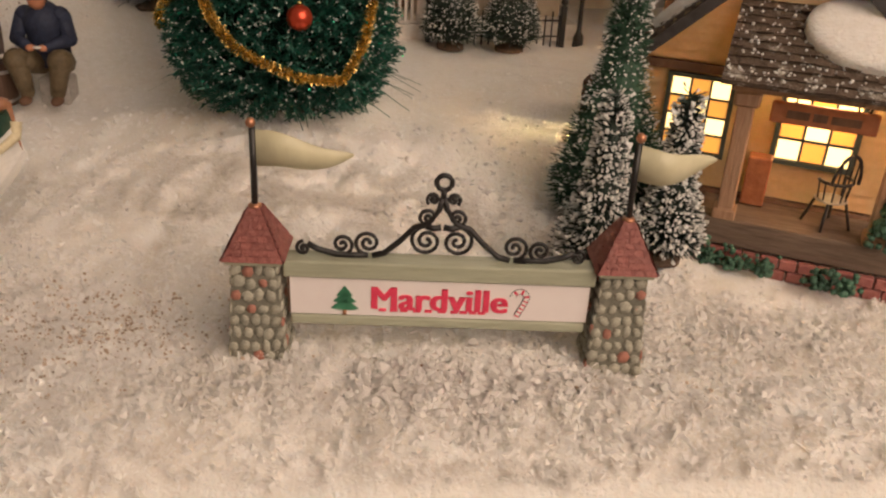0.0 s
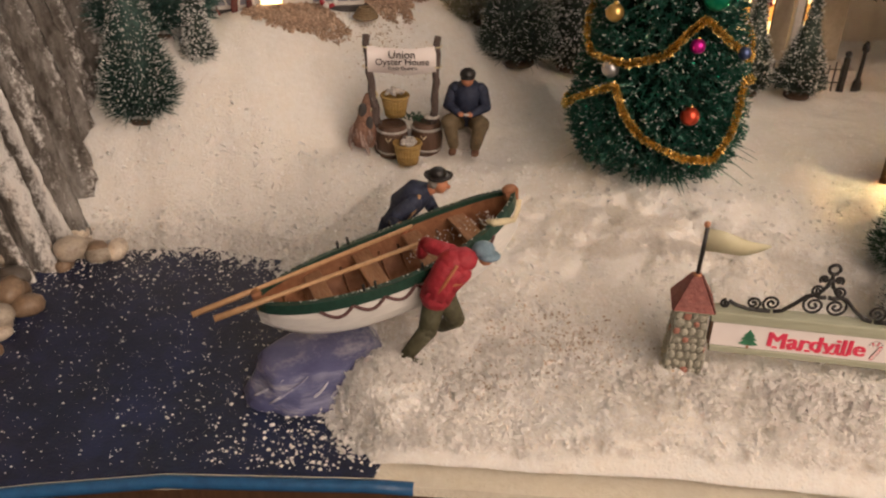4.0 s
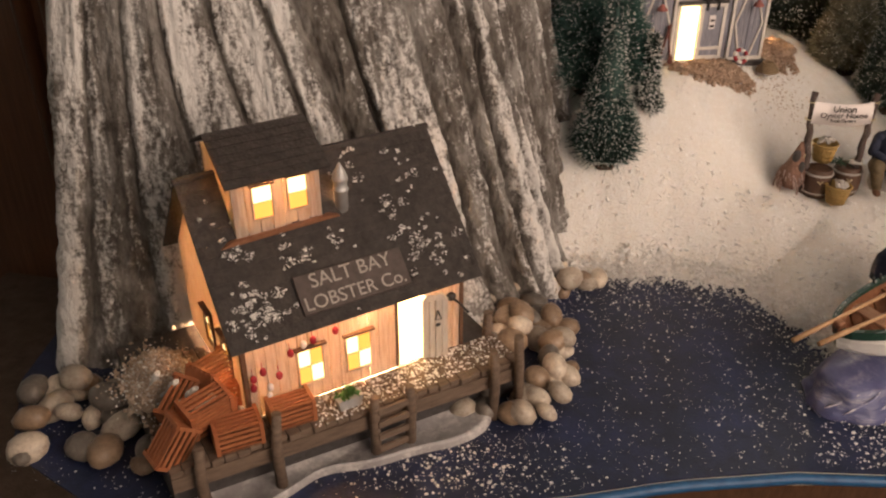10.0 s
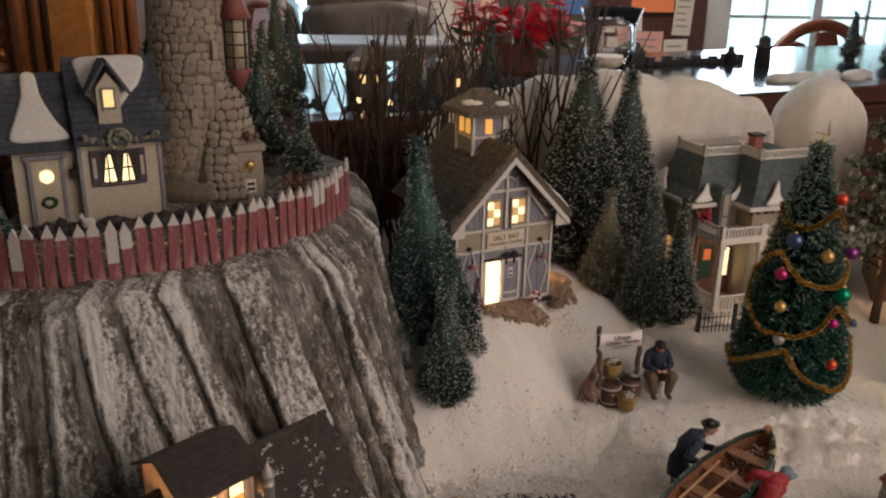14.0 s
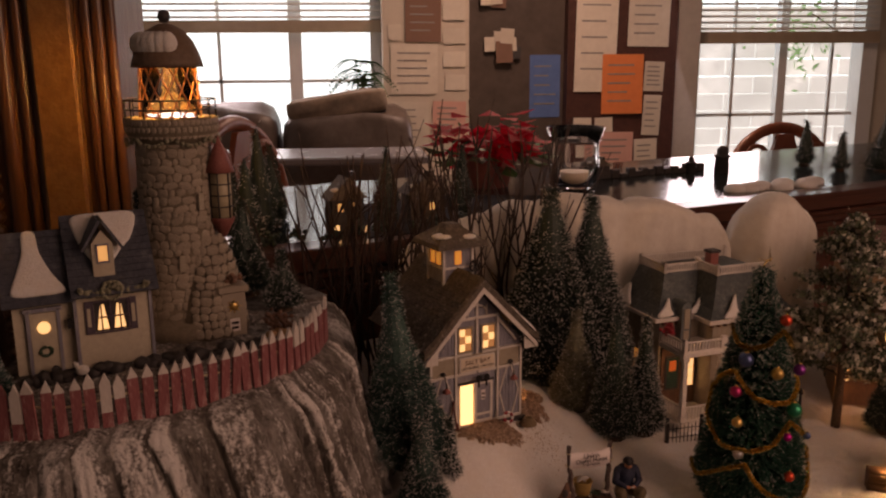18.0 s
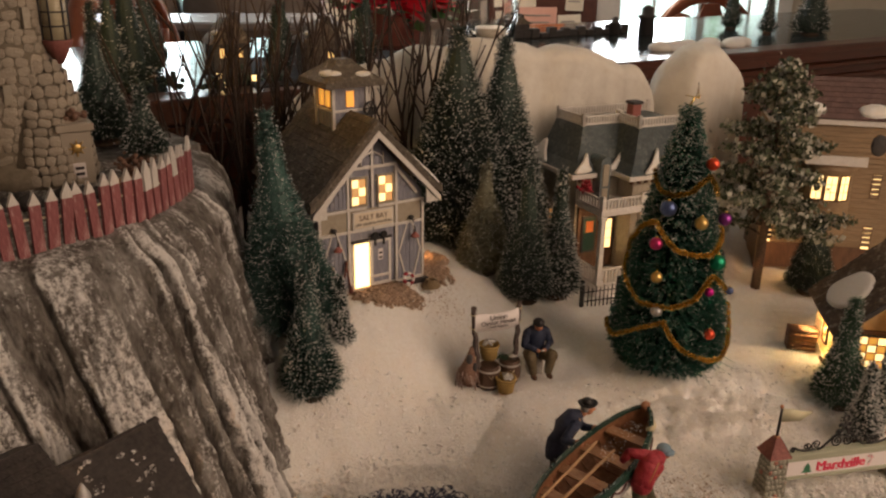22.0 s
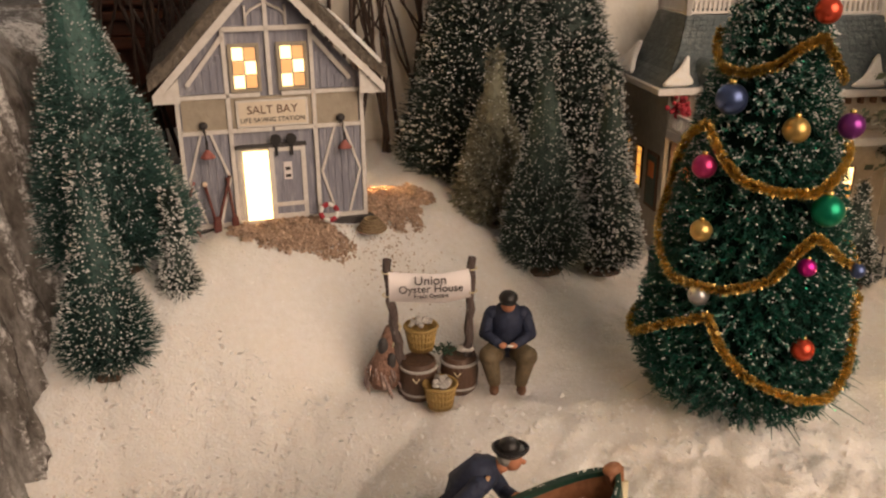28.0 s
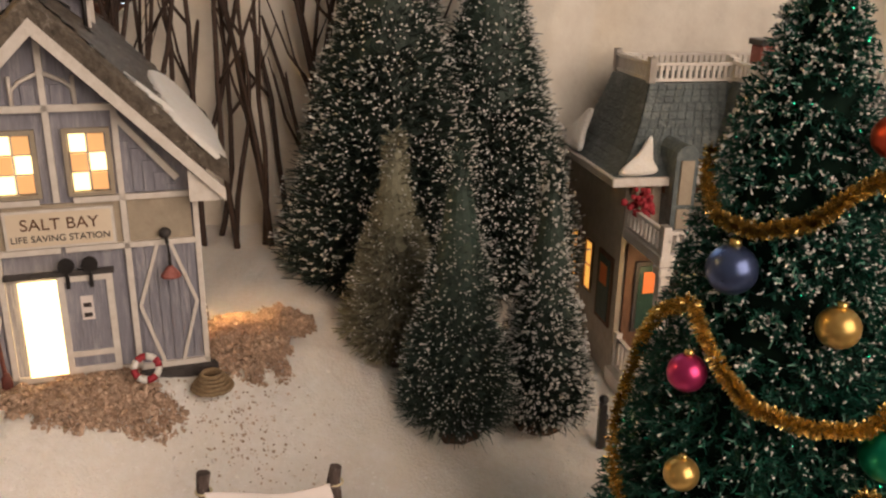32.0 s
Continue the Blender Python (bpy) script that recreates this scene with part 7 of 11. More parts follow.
    def on(ang, z, out=0.0):
        t = (z - Z) / Hh
        r = rad(max(0, min(0.99, t))) + out
        return Vector((r * math.sin(ang), -r * math.cos(ang), z - Z))

    # garlands: swags between high points; angle 0 faces the front
    def garland(knots):
        pts = []
        for (a0, z0), (a1, z1) in zip(knots, knots[1:]):
            for k in range(7):
                u = k / 7
                sag = 0.0
                pts.append(on(a0 + (a1 - a0) * u, z0 + (z1 - z0) * u - sag, 0.0015))
        vs_, fs_ = [], []
        for p, q in zip(pts, pts[1:]):
            ax = (q - p).normalized()
            for _ in range(110):
                d = Vector((rg.gauss(0, 1), rg.gauss(0, 1), rg.gauss(0, 1)))
                d = (d - ax * d.dot(ax) * 0.7).normalized()
                c = p.lerp(q, rg.random())
                s = d.cross(Vector((rg.gauss(0, 1), rg.gauss(0, 1), rg.gauss(0, 1)))).normalized() * 0.00022
                e = c + d * 0.0030 * rg.uniform(0.6, 1.1)
                i0 = len(vs_)
                vs_ += [tuple(c - s), tuple(c + s), tuple(e + s), tuple(e - s)]
                fs_.append((i0, i0 + 1, i0 + 2, i0 + 3))
        m_ = bpy.data.meshes.new("garland")
        m_.from_pydata(vs_, [], fs_)
        m_.materials.append(GOLDT)
        o = shared("garland", m_, g, Matrix())
        o["label"] = "gold tinsel garland"

    garland([(-2.1, 0.100), (-1.49, 0.098), (-0.94, 0.118), (-0.56, 0.129), (-0.4, 0.114), (-0.19, 0.102), (0.27, 0.089), (0.62, 0.086), (0.84, 0.104), (1.08, 0.131), (1.9, 0.120)])
    garland([(-2.0, 0.195), (-1.79, 0.165), (-1.04, 0.142), (-0.45, 0.143), (-0.05, 0.151), (0.18, 0.164), (0.39, 0.172), (0.71, 0.159), (1.26, 0.141), (2.0, 0.160)])
    garland([(-1.9, 0.190), (-1.48, 0.212), (-1.08, 0.221), (-0.65, 0.204), (-0.44, 0.197), (-0.05, 0.193), (0.39, 0.192), (0.68, 0.198), (1.12, 0.207), (1.9, 0.215)])
    garland([(-1.9, 0.264), (-1.11, 0.248), (-0.66, 0.247), (-0.21, 0.251), (0.13, 0.259), (0.6, 0.264), (0.87, 0.253), (1.28, 0.241), (1.9, 0.25)])

    for key, at, r in (("red", (-0.059, 0.379, 0.115), 0.0058), ("magenta", (-0.060, 0.385, 0.156), 0.0046), ("gold", (-0.109, 0.393, 0.170), 0.0056), ("green", (-0.052, 0.386, 0.184), 0.0080), ("pink", (-0.109, 0.401, 0.201), 0.0062), ("gold", (-0.070, 0.392, 0.222), 0.0064), ("blue", (-0.0985, 0.405, 0.234), 0.0078), ("purple", (-0.043, 0.398, 0.223), 0.0064), ("red", (-0.060, 0.402, 0.276), 0.0062), ("silver", (-0.108, 0.388, 0.137), 0.0055), ("blue", (-0.030, 0.395, 0.150), 0.004)):
        p = Vector(at) - Vector((X, Y, Z))
        n2 = Vector((p.x, p.y, 0))
        need = rad(max(0.0, min(0.99, p.z / Hh))) - r * 0.25
        if n2.length < need:
            p += n2.normalized() * (need - n2.length)
        bb = bmnew()
        ball(bb, p, r, sub=3)
        o = part("bauble", bb, BALLS[key], g, key + " glass bauble", True)
        bb = bmnew()
        lathe(bb, [(r * 0.25, 0), (r * 0.25, r * 0.3), (r * 0.1, r * 0.35)], 8, at=tuple(p + Vector((0, 0.0, r * 0.92))))
        part("cap", bb, GOLDT, o)
    b = bmnew()
    z = Hh + 0.006
    tube(b, [(-0.008, 0, z + 0.002), (0.006, 0, z - 0.001), (0.004, 0, z + 0.014), (0.0035, 0, z)], [0.0004, 0.0012, 0.0004, 0.0006], 5)
    tube(b, [(-0.002, 0.0, z - 0.008), (0.002, 0, z)], 0.0012, 6)
    tube(b, [(0.004, 0, z), (0.008, 0, z + 0.002)], [0.001, 0.0003], 5)
    part("star", b, gloss("star_gold", (0.85, 0.62, 0.25), 0.2), g, "small gilt star with long points")
    return g


christmas_tree()


# ---- yellow cabin ----
def cabin():
    g = thing("yellow_cabin", pose(0.113, 0.385, 0.0, 0, 0, -22), "yellow clapboard cabin with lit windows and snowy shingle porch roof", "house")
    x0, x1, D, Z0, ZE = -0.015, 0.120, 0.105, 0.030, 0.104
    xr, zr = 0.050, 0.166
    b = bmnew()
    prism(b, [(x0 + 0.001, Z0), (x1, Z0), (x1, ZE), (xr, zr - 0.004), (x0 + 0.001, ZE)], 0.0015, D)
    part("wall", b, CABINWALL, g)
    k = 0
    z = Z0 + 0.015
    while z < zr - 0.006:
        zt = z + 0.0042
        xl = x0 if z < ZE else x0 + (xr - x0) * (z - ZE) / (zr - ZE)
        xh = x1 if z < ZE else x1 - (x1 - xr) * (z - ZE) / (zr - ZE)
        b = bmnew()
        v = [b.verts.new(p) for p in ((xl, -0.0020, z), (xh, -0.0020, z), (xh, 0.0004, zt), (xl, 0.0004, zt), (xl, 0.0015, z), (xh, 0.0015, z))]
        b.faces.new(v[:4])
        b.faces.new((v[4], v[5], v[1], v[0]))
        part("clapboard", b, YELLOWSIDING, g)
        z += 0.0042
    DG = mat("teal_frame", (0.06, 0.075, 0.07), (0.04, 0.05, 0.048), 200, 0.6)
    lit_window(g, 0.0020, 0.0290, 0.0610, 0.0955, -0.0016, 3, 4, DG, lintel=False)
    lit_window(g, 0.0530, 0.0850, 0.0640, 0.0945, -0.0016, 3, 3, DG, lintel=False)
    w = lit_window(g, -0.0075, 0.0075, -0.0155, 0.0155, 0, 2, 4, BROWNWOOD)
    w.matrix_local = pose(x0 - 0.0004, 0.052, 0.078, 0, 0, -90)
    part("band_board", boxm(x0, 0.036, -0.003, 0.001, 0.0985, 0.1025), BROWNWOOD, g)
    part("stone_foot", boxm(x0 - 0.004, x1, -0.004, D, 0.016, 0.044, 0.001), BROWNWOOD, g)
    # roof
    MOSSY = mat("mossy_shingle", (0.15, 0.105, 0.075), (0.08, 0.055, 0.04), 240, 0.85, 0.7, 500, island=0.3, c3=(0.62, 0.58, 0.52), cscale=90, cover=0.62, sharp=0.08)
    for s in (-1, 1):
        b = bmnew()
        ex = (x0 - 0.010) if s < 0 else (x1 + 0.010)
        ez = ZE - 0.008 if s < 0 else ZE - 0.006
        e0, e1, r1, r0 = (ex, -0.008, ez), (ex, D + 0.008, ez), (xr, D + 0.008, zr), (xr, -0.008, zr)
        shingled(b, *((e1, e0, r0, r1) if s < 0 else (e0, e1, r1, r0)), 14, 18, 0.0010, each=(g, MOSSY))
        part("roof_slope", b, MOSSY, g, "rough brown shingle roof")
        b = bmnew()
        slab(b, ((ex, -0.0095, ez - 0.005), (ex, -0.0095, ez + 0.001), (xr, -0.0095, zr + 0.001), (xr, -0.0095, zr - 0.006)), 0.002 * s)
        part("barge_board", b, DARKSIL, g)
    exl, ezl = x0 - 0.010, ZE - 0.008
    snow_patch(g, (exl, D + 0.008, ezl), (exl, -0.008, ezl), (xr, D + 0.008, zr), [(0.25, 0.25), (0.45, 0.12), (0.7, 0.2), (0.78, 0.42), (0.6, 0.62), (0.35, 0.58)], 0.0045)
    # porch
    po = new("porch")
    po.parent, po.empty_display_size = g, 0.004
    b = bmnew()
    box(b, 0.026, 0.128, -0.034, -0.0005, 0.030, 0.0425, bev=0.0006)
    part("porch_floor", b, DECKWOOD, po)
    b = bmnew()
    for r in range(2):
        for k in range(14):
            xa = 0.022 + k * 0.0078 + 0.0039 * (r % 2)
            box(b, xa, xa + 0.0072, -0.038, -0.0345, 0.020 + r * 0.0052, 0.0248 + r * 0.0052, bev=0.0005)
    part("brick_step", b, BRICKRED, po, "low red brick course before the porch")
    for x in (0.0375, 0.100):
        b = bmnew()
        box(b, x - 0.0036, x + 0.0036, -0.0325, -0.0255, 0.042, 0.094, bev=0.0006)
        box(b, x - 0.0056, x + 0.0056, -0.0345, -0.0235, 0.094, 0.1005, bev=0.001)
        box(b, x - 0.0050, x + 0.0050, -0.0340, -0.0240, 0.042, 0.047, bev=0.0006)
        part("porch_post", b, mat("porch_wood", (0.40, 0.24, 0.15), (0.30, 0.17, 0.10), 200, 0.6, 0.4, 300, stretch=(3, 3, 0.4)) if x < 0.05 else MATS["porch_wood"], po)
    b = bmnew()
    box(b, 0.031, 0.128, -0.0335, -0.0245, 0.1005, 0.1065)
    part("porch_beam", b, MATS["porch_wood"], po)
    b = bmnew()
    shingled(b, (0.026, -0.042, 0.1045), (0.132, -0.042, 0.1045), (0.132, 0.004, 0.134), (0.026, 0.004, 0.134), 11, 20, 0.0010, each=(po, MOSSY))
    part("porch_roof", b, MOSSY, po, "brown shingle porch roof")
    snow_patch(po, (0.026, -0.042, 0.1045), (0.132, -0.042, 0.1045), (0.026, 0.004, 0.134), [(0.26, 0.78), (0.28, 0.52), (0.42, 0.30), (0.62, 0.26), (0.85, 0.24), (1.0, 0.3), (1.0, 0.95), (0.6, 0.98), (0.35, 0.95)], 0.0050)
    b = bmnew()
    for k in range(420):
        u, v = RNG.random(), RNG.random() ** 1.4
        ball(b, (0.026 + 0.10 * u, -0.042 + 0.042 * v, 0.1064 + 0.0275 * v), RNG.uniform(0.0003, 0.0009), sub=1)
    part("snow_crumbs", b, SNOW, po)
    s = part("hanging_sign", boxm(0.0475, 0.0895, -0.0300, -0.0270, 0.0885, 0.0975, 0.0006), CRATE, po, "reddish plank sign hung from the porch beam")
    b = bmnew()
    for x0_, x1_ in ((0.054, 0.063), (0.0645, 0.070), (0.0715, 0.083)):
        box(b, x0_, x1_, -0.0306, -0.0300, 0.0912, 0.0945)
    part("unreadable_writing", b, BROWNWOOD, s)
    for x in (0.0545, 0.083):
        b = bmnew()
        tube(b, [(x + 0.0025 * math.cos(a * math.pi / 6), -0.0285, 0.0990 + 0.0025 * math.sin(a * math.pi / 6)) for a in range(13)], 0.0005, 5, cap=False)
        part("hook", b, BLACK, s)
    return g


cabin()
bulb_lamp("cabin_inner_bulb", (0.178, 0.413, 0.085), 1.2, (1.0, 0.66, 0.32))
# no lamp hangs here; added outside the side window to carry its spill
bulb_lamp("side_window_spill", (0.107, 0.443, 0.080), 0.13, (1.0, 0.68, 0.30))
bulb_lamp("cabin_bulb", (0.170, 0.340, 0.100), 0.055, (1.0, 0.6, 0.25))
CAB = pose(0.113, 0.385, 0.0, 0, 0, -22)


def windsor_chair(m):
    g = thing("windsor_chair", m, "dark bowed windsor chair on the cabin porch", "chair")
    b = bmnew()
    ball(b, (0, 0, 0.0125), (0.0075, 0.0072, 0.0012))
    part("seat", b, CREAMWALL, g, "pale seat")
    for sx in (-1, 1):
        for sy in (-1, 1):
            bb = bmnew()
            tube(bb, [(sx * 0.0045, sy * 0.0045, 0.012), (sx * 0.0072, sy * 0.0072, 0)], 0.0007, 6)
            part("leg", bb, BLACK, g)
    b = bmnew()
    tube(b, [(0.0072 * math.cos(a), 0.0072 * math.sin(a), 0.0215) for a in [math.radians(-20 + 220 * k / 14) for k in range(15)]], 0.0008, 6)
    part("arm_rail", b, BLACK, g)
    b = bmnew()
    tube(b, [(0.0066 * math.cos(a), 0.0060 + 0.0012 * math.sin(a), 0.0215 + 0.0135 * math.sin(a)) for a in [math.pi * k / 14 for k in range(15)]], 0.0008, 6)
    part("back_bow", b, BLACK, g)
    for k in range(7):
        a = math.radians(-15 + 210 * k / 6)
        bb = bmnew()
        tube(bb, [(0.006 * math.cos(a), 0.006 * math.sin(a), 0.013), (0.0070 * math.cos(a), 0.0070 * math.sin(a), 0.0215)], 0.0004, 5)
        part("spindle", bb, BLACK, g)
    for k in range(4):
        x = -0.0039 + 0.0026 * k
        bb = bmnew()
        tube(bb, [(x, 0.0064, 0.0215), (x, 0.0068, 0.0215 + 0.0135 * math.sqrt(max(0, 1 - (x / 0.0066) ** 2)))], 0.0004, 5)
        part("spindle", bb, BLACK, g)
    return g


windsor_chair(CAB @ pose(0.0800, -0.0190, 0.0428, 0, 0, 215))
b = bmnew()
box(b, 0.0425, 0.0530, -0.0120, -0.0030, 0.0428, 0.0660, bev=0.0006)
mesh_thing("wooden_chest", b, CRATE, CAB, "orange-brown wooden chest against the cabin wall", "chest")
b = bmnew()
for k in range(140):
    a, r, z = RNG.random() * 6.28, RNG.random(), RNG.random()
    R_ = 0.0065 * (1 - z) * (0.6 + 0.4 * r)
    ball(b, (R_ * math.cos(a), R_ * math.sin(a), 0.001 + 0.026 * z), RNG.uniform(0.0012, 0.002), sub=1)
mesh_thing("porch_shrub", b, GREEN, CAB @ pose(0.1020, -0.0335, 0.0425), "small green cone shrub on the porch", "shrub", "shrubs")
for x, y in ((0.046, -0.043), (0.058, -0.044), (0.082, -0.045), (0.092, -0.044), (0.036, -0.041)):
    b = bmnew()
    for k in range(40):
        ball(b, (RNG.gauss(0, 0.003), RNG.gauss(0, 0.002), abs(RNG.gauss(0.003, 0.003))), RNG.uniform(0.001, 0.0018), sub=1)
    mesh_thing("low_shrub", b, GREEN, CAB @ pose(x, y, 0.024), "low green shrub along the porch edge", "shrub", "shrubs")
wp = thing("woodpile", CAB @ pose(-0.035, 0.062, 0.046, 0, 0, 0), "stack of dark brown logs beside the cabin", "woodpile")
for r in range(5):
    for k in range(3):
        b = bmnew()
        tube(b, [(-0.017, -0.006 + k * 0.006, 0.003 + r * 0.0052), (0.013, -0.006 + k * 0.006 + RNG.uniform(-0.001, 0.001), 0.003 + r * 0.0052)], 0.0027, 8)
        part("log", b, BROWNWOOD, wp)


# ---- cottage and lighthouse on the cliff ----
PLUM = mat("plum_paint", (0.11, 0.085, 0.115), (0.07, 0.052, 0.075), 200, 0.55, 0.3, 300)


def cottage():
    g = thing("keepers_cottage", pose(-0.742, 0.370, 0.0, 0, 0, 22.5), "cream clapboard cottage with snowy slate roof and wreath on the cliff", "house")
    Z0, ZE, RZ = 0.268, 0.338, 0.402

    def siding(x0, x1, y, z0, z1):
        z = z0
        while z < z1 - 0.001:
            b = bmnew()
            zt = min(z1, z + 0.0038)
            v = [b.verts.new(p) for p in ((x0, y - 0.0010, z), (x1, y - 0.0010, z), (x1, y + 0.0004, zt), (x0, y + 0.0004, zt), (x0, y + 0.001, z), (x1, y + 0.001, z))]
            b.faces.new(v[:4])
            b.faces.new((v[4], v[5], v[1], v[0]))
            part("clapboard", b, COTTAGE, g)
            z += 0.0038

    b = bmnew()
    box(b, -0.007, 0.056, 0.001, 0.085, Z0, ZE + 0.002)
    part("main_wall", b, COTTAGE, g)
    siding(-0.0075, 0.0565, 0.0, Z0, ZE)
    b = bmnew()
    box(b, -0.058, -0.006, 0.009, 0.085, Z0, 0.334)
    part("wing_wall", b, COTTAGE, g)
    siding(-0.0585, -0.007, 0.008, Z0, 0.334)
    for x in (-0.0095, 0.055):
        part("corner_board", boxm(x, x + 0.003, -0.0022, 0.001, Z0, ZE), WALLBLUE, g)
    b = bmnew()
    shingled(b, (-0.011, -0.010, ZE - 0.002), (0.064, -0.010, ZE - 0.002), (0.064, 0.042, RZ), (-0.011, 0.042, RZ), 12, 22, 0.0010, each=(g, ROOFBLUE))
    slab(b, ((0.064, 0.095, ZE), (-0.011, 0.095, ZE), (-0.011, 0.042, RZ), (0.064, 0.042, RZ)), 0.0015)
    part("main_roof", b, ROOFBLUE, g, "blue-grey shake roof")
    b = bmnew()
    shingled(b, (-0.066, -0.002, 0.332), (-0.009, -0.002, 0.332), (-0.009, 0.042, 0.390), (-0.066, 0.042, 0.390), 11, 18, 0.0010, each=(g, ROOFBLUE))
    slab(b, ((-0.009, 0.095, 0.332), (-0.066, 0.095, 0.332), (-0.066, 0.042, 0.390), (-0.009, 0.042, 0.390)), 0.0015)
    part("wing_roof", b, ROOFBLUE, g)
    snow_patch(g, (-0.011, -0.010, ZE - 0.002), (0.064, -0.010, ZE - 0.002), (-0.011, 0.042, RZ), [(0.14, 0.97), (0.13, 0.80), (0.20, 0.58), (0.32, 0.36), (0.41, 0.28), (0.50, 0.36), (0.64, 0.52), (0.80, 0.70), (0.86, 0.97), (0.5, 1.0)])
    snow_patch(g, (-0.066, -0.002, 0.332), (-0.009, -0.002, 0.332), (-0.066, 0.042, 0.390), [(0.40, 0.98), (0.36, 0.7), (0.24, 0.42), (0.14, 0.20), (0.22, 0.13), (0.52, 0.12), (0.85, 0.13), (0.92, 0.18), (0.76, 0.40), (0.62, 0.7), (0.58, 0.98)])
    # gabled dormer
    dm = new("dormer")
    dm.parent, dm.empty_display_size = g, 0.003
    b = bmnew()
    prism(b, [(0.0105, 0.352), (0.0285, 0.352), (0.0285, 0.382), (0.0195, 0.394), (0.0105, 0.382)], 0.000, 0.030)
    part("dormer_wall", b, COTTAGE, dm)
    for s in (-1, 1):
        b = bmnew()
        q = ((0.0195 + s * 0.016, -0.004, 0.376), (0.0195 + s * 0.016, 0.032, 0.376), (0.0195, 0.032, 0.402), (0.0195, -0.004, 0.402))
        slab(b, q, 0.0025 * s)
        part("dormer_roof", b, ROOFBLUE, dm)
    part("lit_pane", boxm(0.0155, 0.0235, -0.0008, 0.0004, 0.366, 0.380), LITSMALL, dm)
    b = bmnew()
    for q in ((0.0140, 0.0155, 0.3645, 0.3815), (0.0235, 0.0250, 0.3645, 0.3815), (0.0140, 0.0250, 0.380, 0.3818), (0.0140, 0.0250, 0.3640, 0.3660)):
        box(b, q[0], q[1], -0.0015, 0.0005, q[2], q[3])
    part("window_frame", b, WALLBLUE, dm)
    # shuttered window with candles
    w = new("window")
    w.parent, w.empty_display_size = g, 0.003
    part("back", boxm(0.0075, 0.0365, -0.0014, -0.0008, 0.3015, 0.3285), DARKSIL, w)
    for cx in (0.0148, 0.0292):
        b = bmnew()
        prism(b, [(cx - 0.0055, 0.303), (cx + 0.0045, 0.303), (cx + 0.001, 0.326), (cx - 0.002, 0.326)], -0.0018, -0.0013)
        part("curtained_pane", b, LITWHITE, w)
    for x in (0.0065, 0.0135, 0.0215, 0.0295, 0.0365):
        part("window_bar", boxm(x - 0.0008, x + 0.0006, -0.0026, -0.0012, 0.300, 0.330), PLUM, w)
    for z in (0.300, 0.3145, 0.3295):
        part("window_bar", boxm(0.006, 0.037, -0.0028, -0.0012, z - 0.0007, z + 0.0007), PLUM, w)
    for x in (-0.0005, 0.0375):
        b = boxm(x, x + 0.0065, -0.0024, -0.0008, 0.2995, 0.3305, 0.0004)
        sh = part("shutter", b, PLUM, w)
        part("shutter_panel", boxm(x + 0.0018, x + 0.0047, -0.0030, -0.0022, 0.307, 0.324), COTTAGE, sh)
    # garland and wreath
    b = bmnew()
    for k in range(150):
        u = RNG.random()
        x = -0.004 + 0.058 * u
        z = 0.3440 - 0.006 * abs(math.sin(u * 2 * math.pi)) + RNG.gauss(0, 0.0012)
        ball(b, (x, -0.0125 + 0.006 * abs(math.sin(u * 2 * math.pi)) + RNG.gauss(0, 0.001), z), RNG.uniform(0.0014, 0.0024), sub=1)
    part("eave_garland", b, GREYGREEN, g, "green garland under the eave")
    b = bmnew()
    for k in range(90):
        a = RNG.random() * 6.2832
        ball(b, (0.0235 + 0.0085 * math.cos(a), -0.0100 + RNG.gauss(0, 0.001), 0.3405 + 0.0080 * math.sin(a)), RNG.uniform(0.0012, 0.002), sub=1)
    part("wreath", b, GREYGREEN, g, "round green wreath")
    # door
    d = part("door", boxm(-0.0455, -0.0235, 0.0045, 0.0075, Z0, 0.3240, 0.0004), COTTAGE, g, "cream door with round lit window and wreath")
    b = bmnew()
    for q in ((-0.0485, -0.0455, Z0, 0.327), (-0.0235, -0.0205, Z0, 0.327), (-0.0505, -0.0185, 0.3250, 0.3285)):
        box(b, q[0], q[1], 0.0035, 0.0085, q[2], q[3])
    part("door_frame", b, WALLBLUE, d)
    b = bmnew()
    lathe(b, [(0.0055, 0), (0.0055, 0.0012)], 16)
    bmesh.ops.transform(b, matrix=pose(-0.0345, 0.0046, 0.3105, 90), verts=b.verts)
    part("round_pane", b, LITWHITE, d)
    b = bmnew()
    for k in range(45):
        a = RNG.random() * 6.2832
        ball(b, (-0.0345 + 0.0048 * math.cos(a), 0.0035, 0.2885 + 0.004 * math.sin(a)), RNG.uniform(0.0012, 0.0018), sub=1)
    part("door_wreath", b, SEAWEED, d)
    b = bmnew()
    box(b, -0.0155, -0.0110, 0.000, 0.0045, 0.3075, 0.3160)
    tube(b, [(-0.0132, 0.0075, 0.318), (-0.0132, 0.002, 0.319), (-0.0132, 0.002, 0.316)], 0.0006, 5)
    part("wall_lantern", b, BLACK, g)
    return g


cottage()


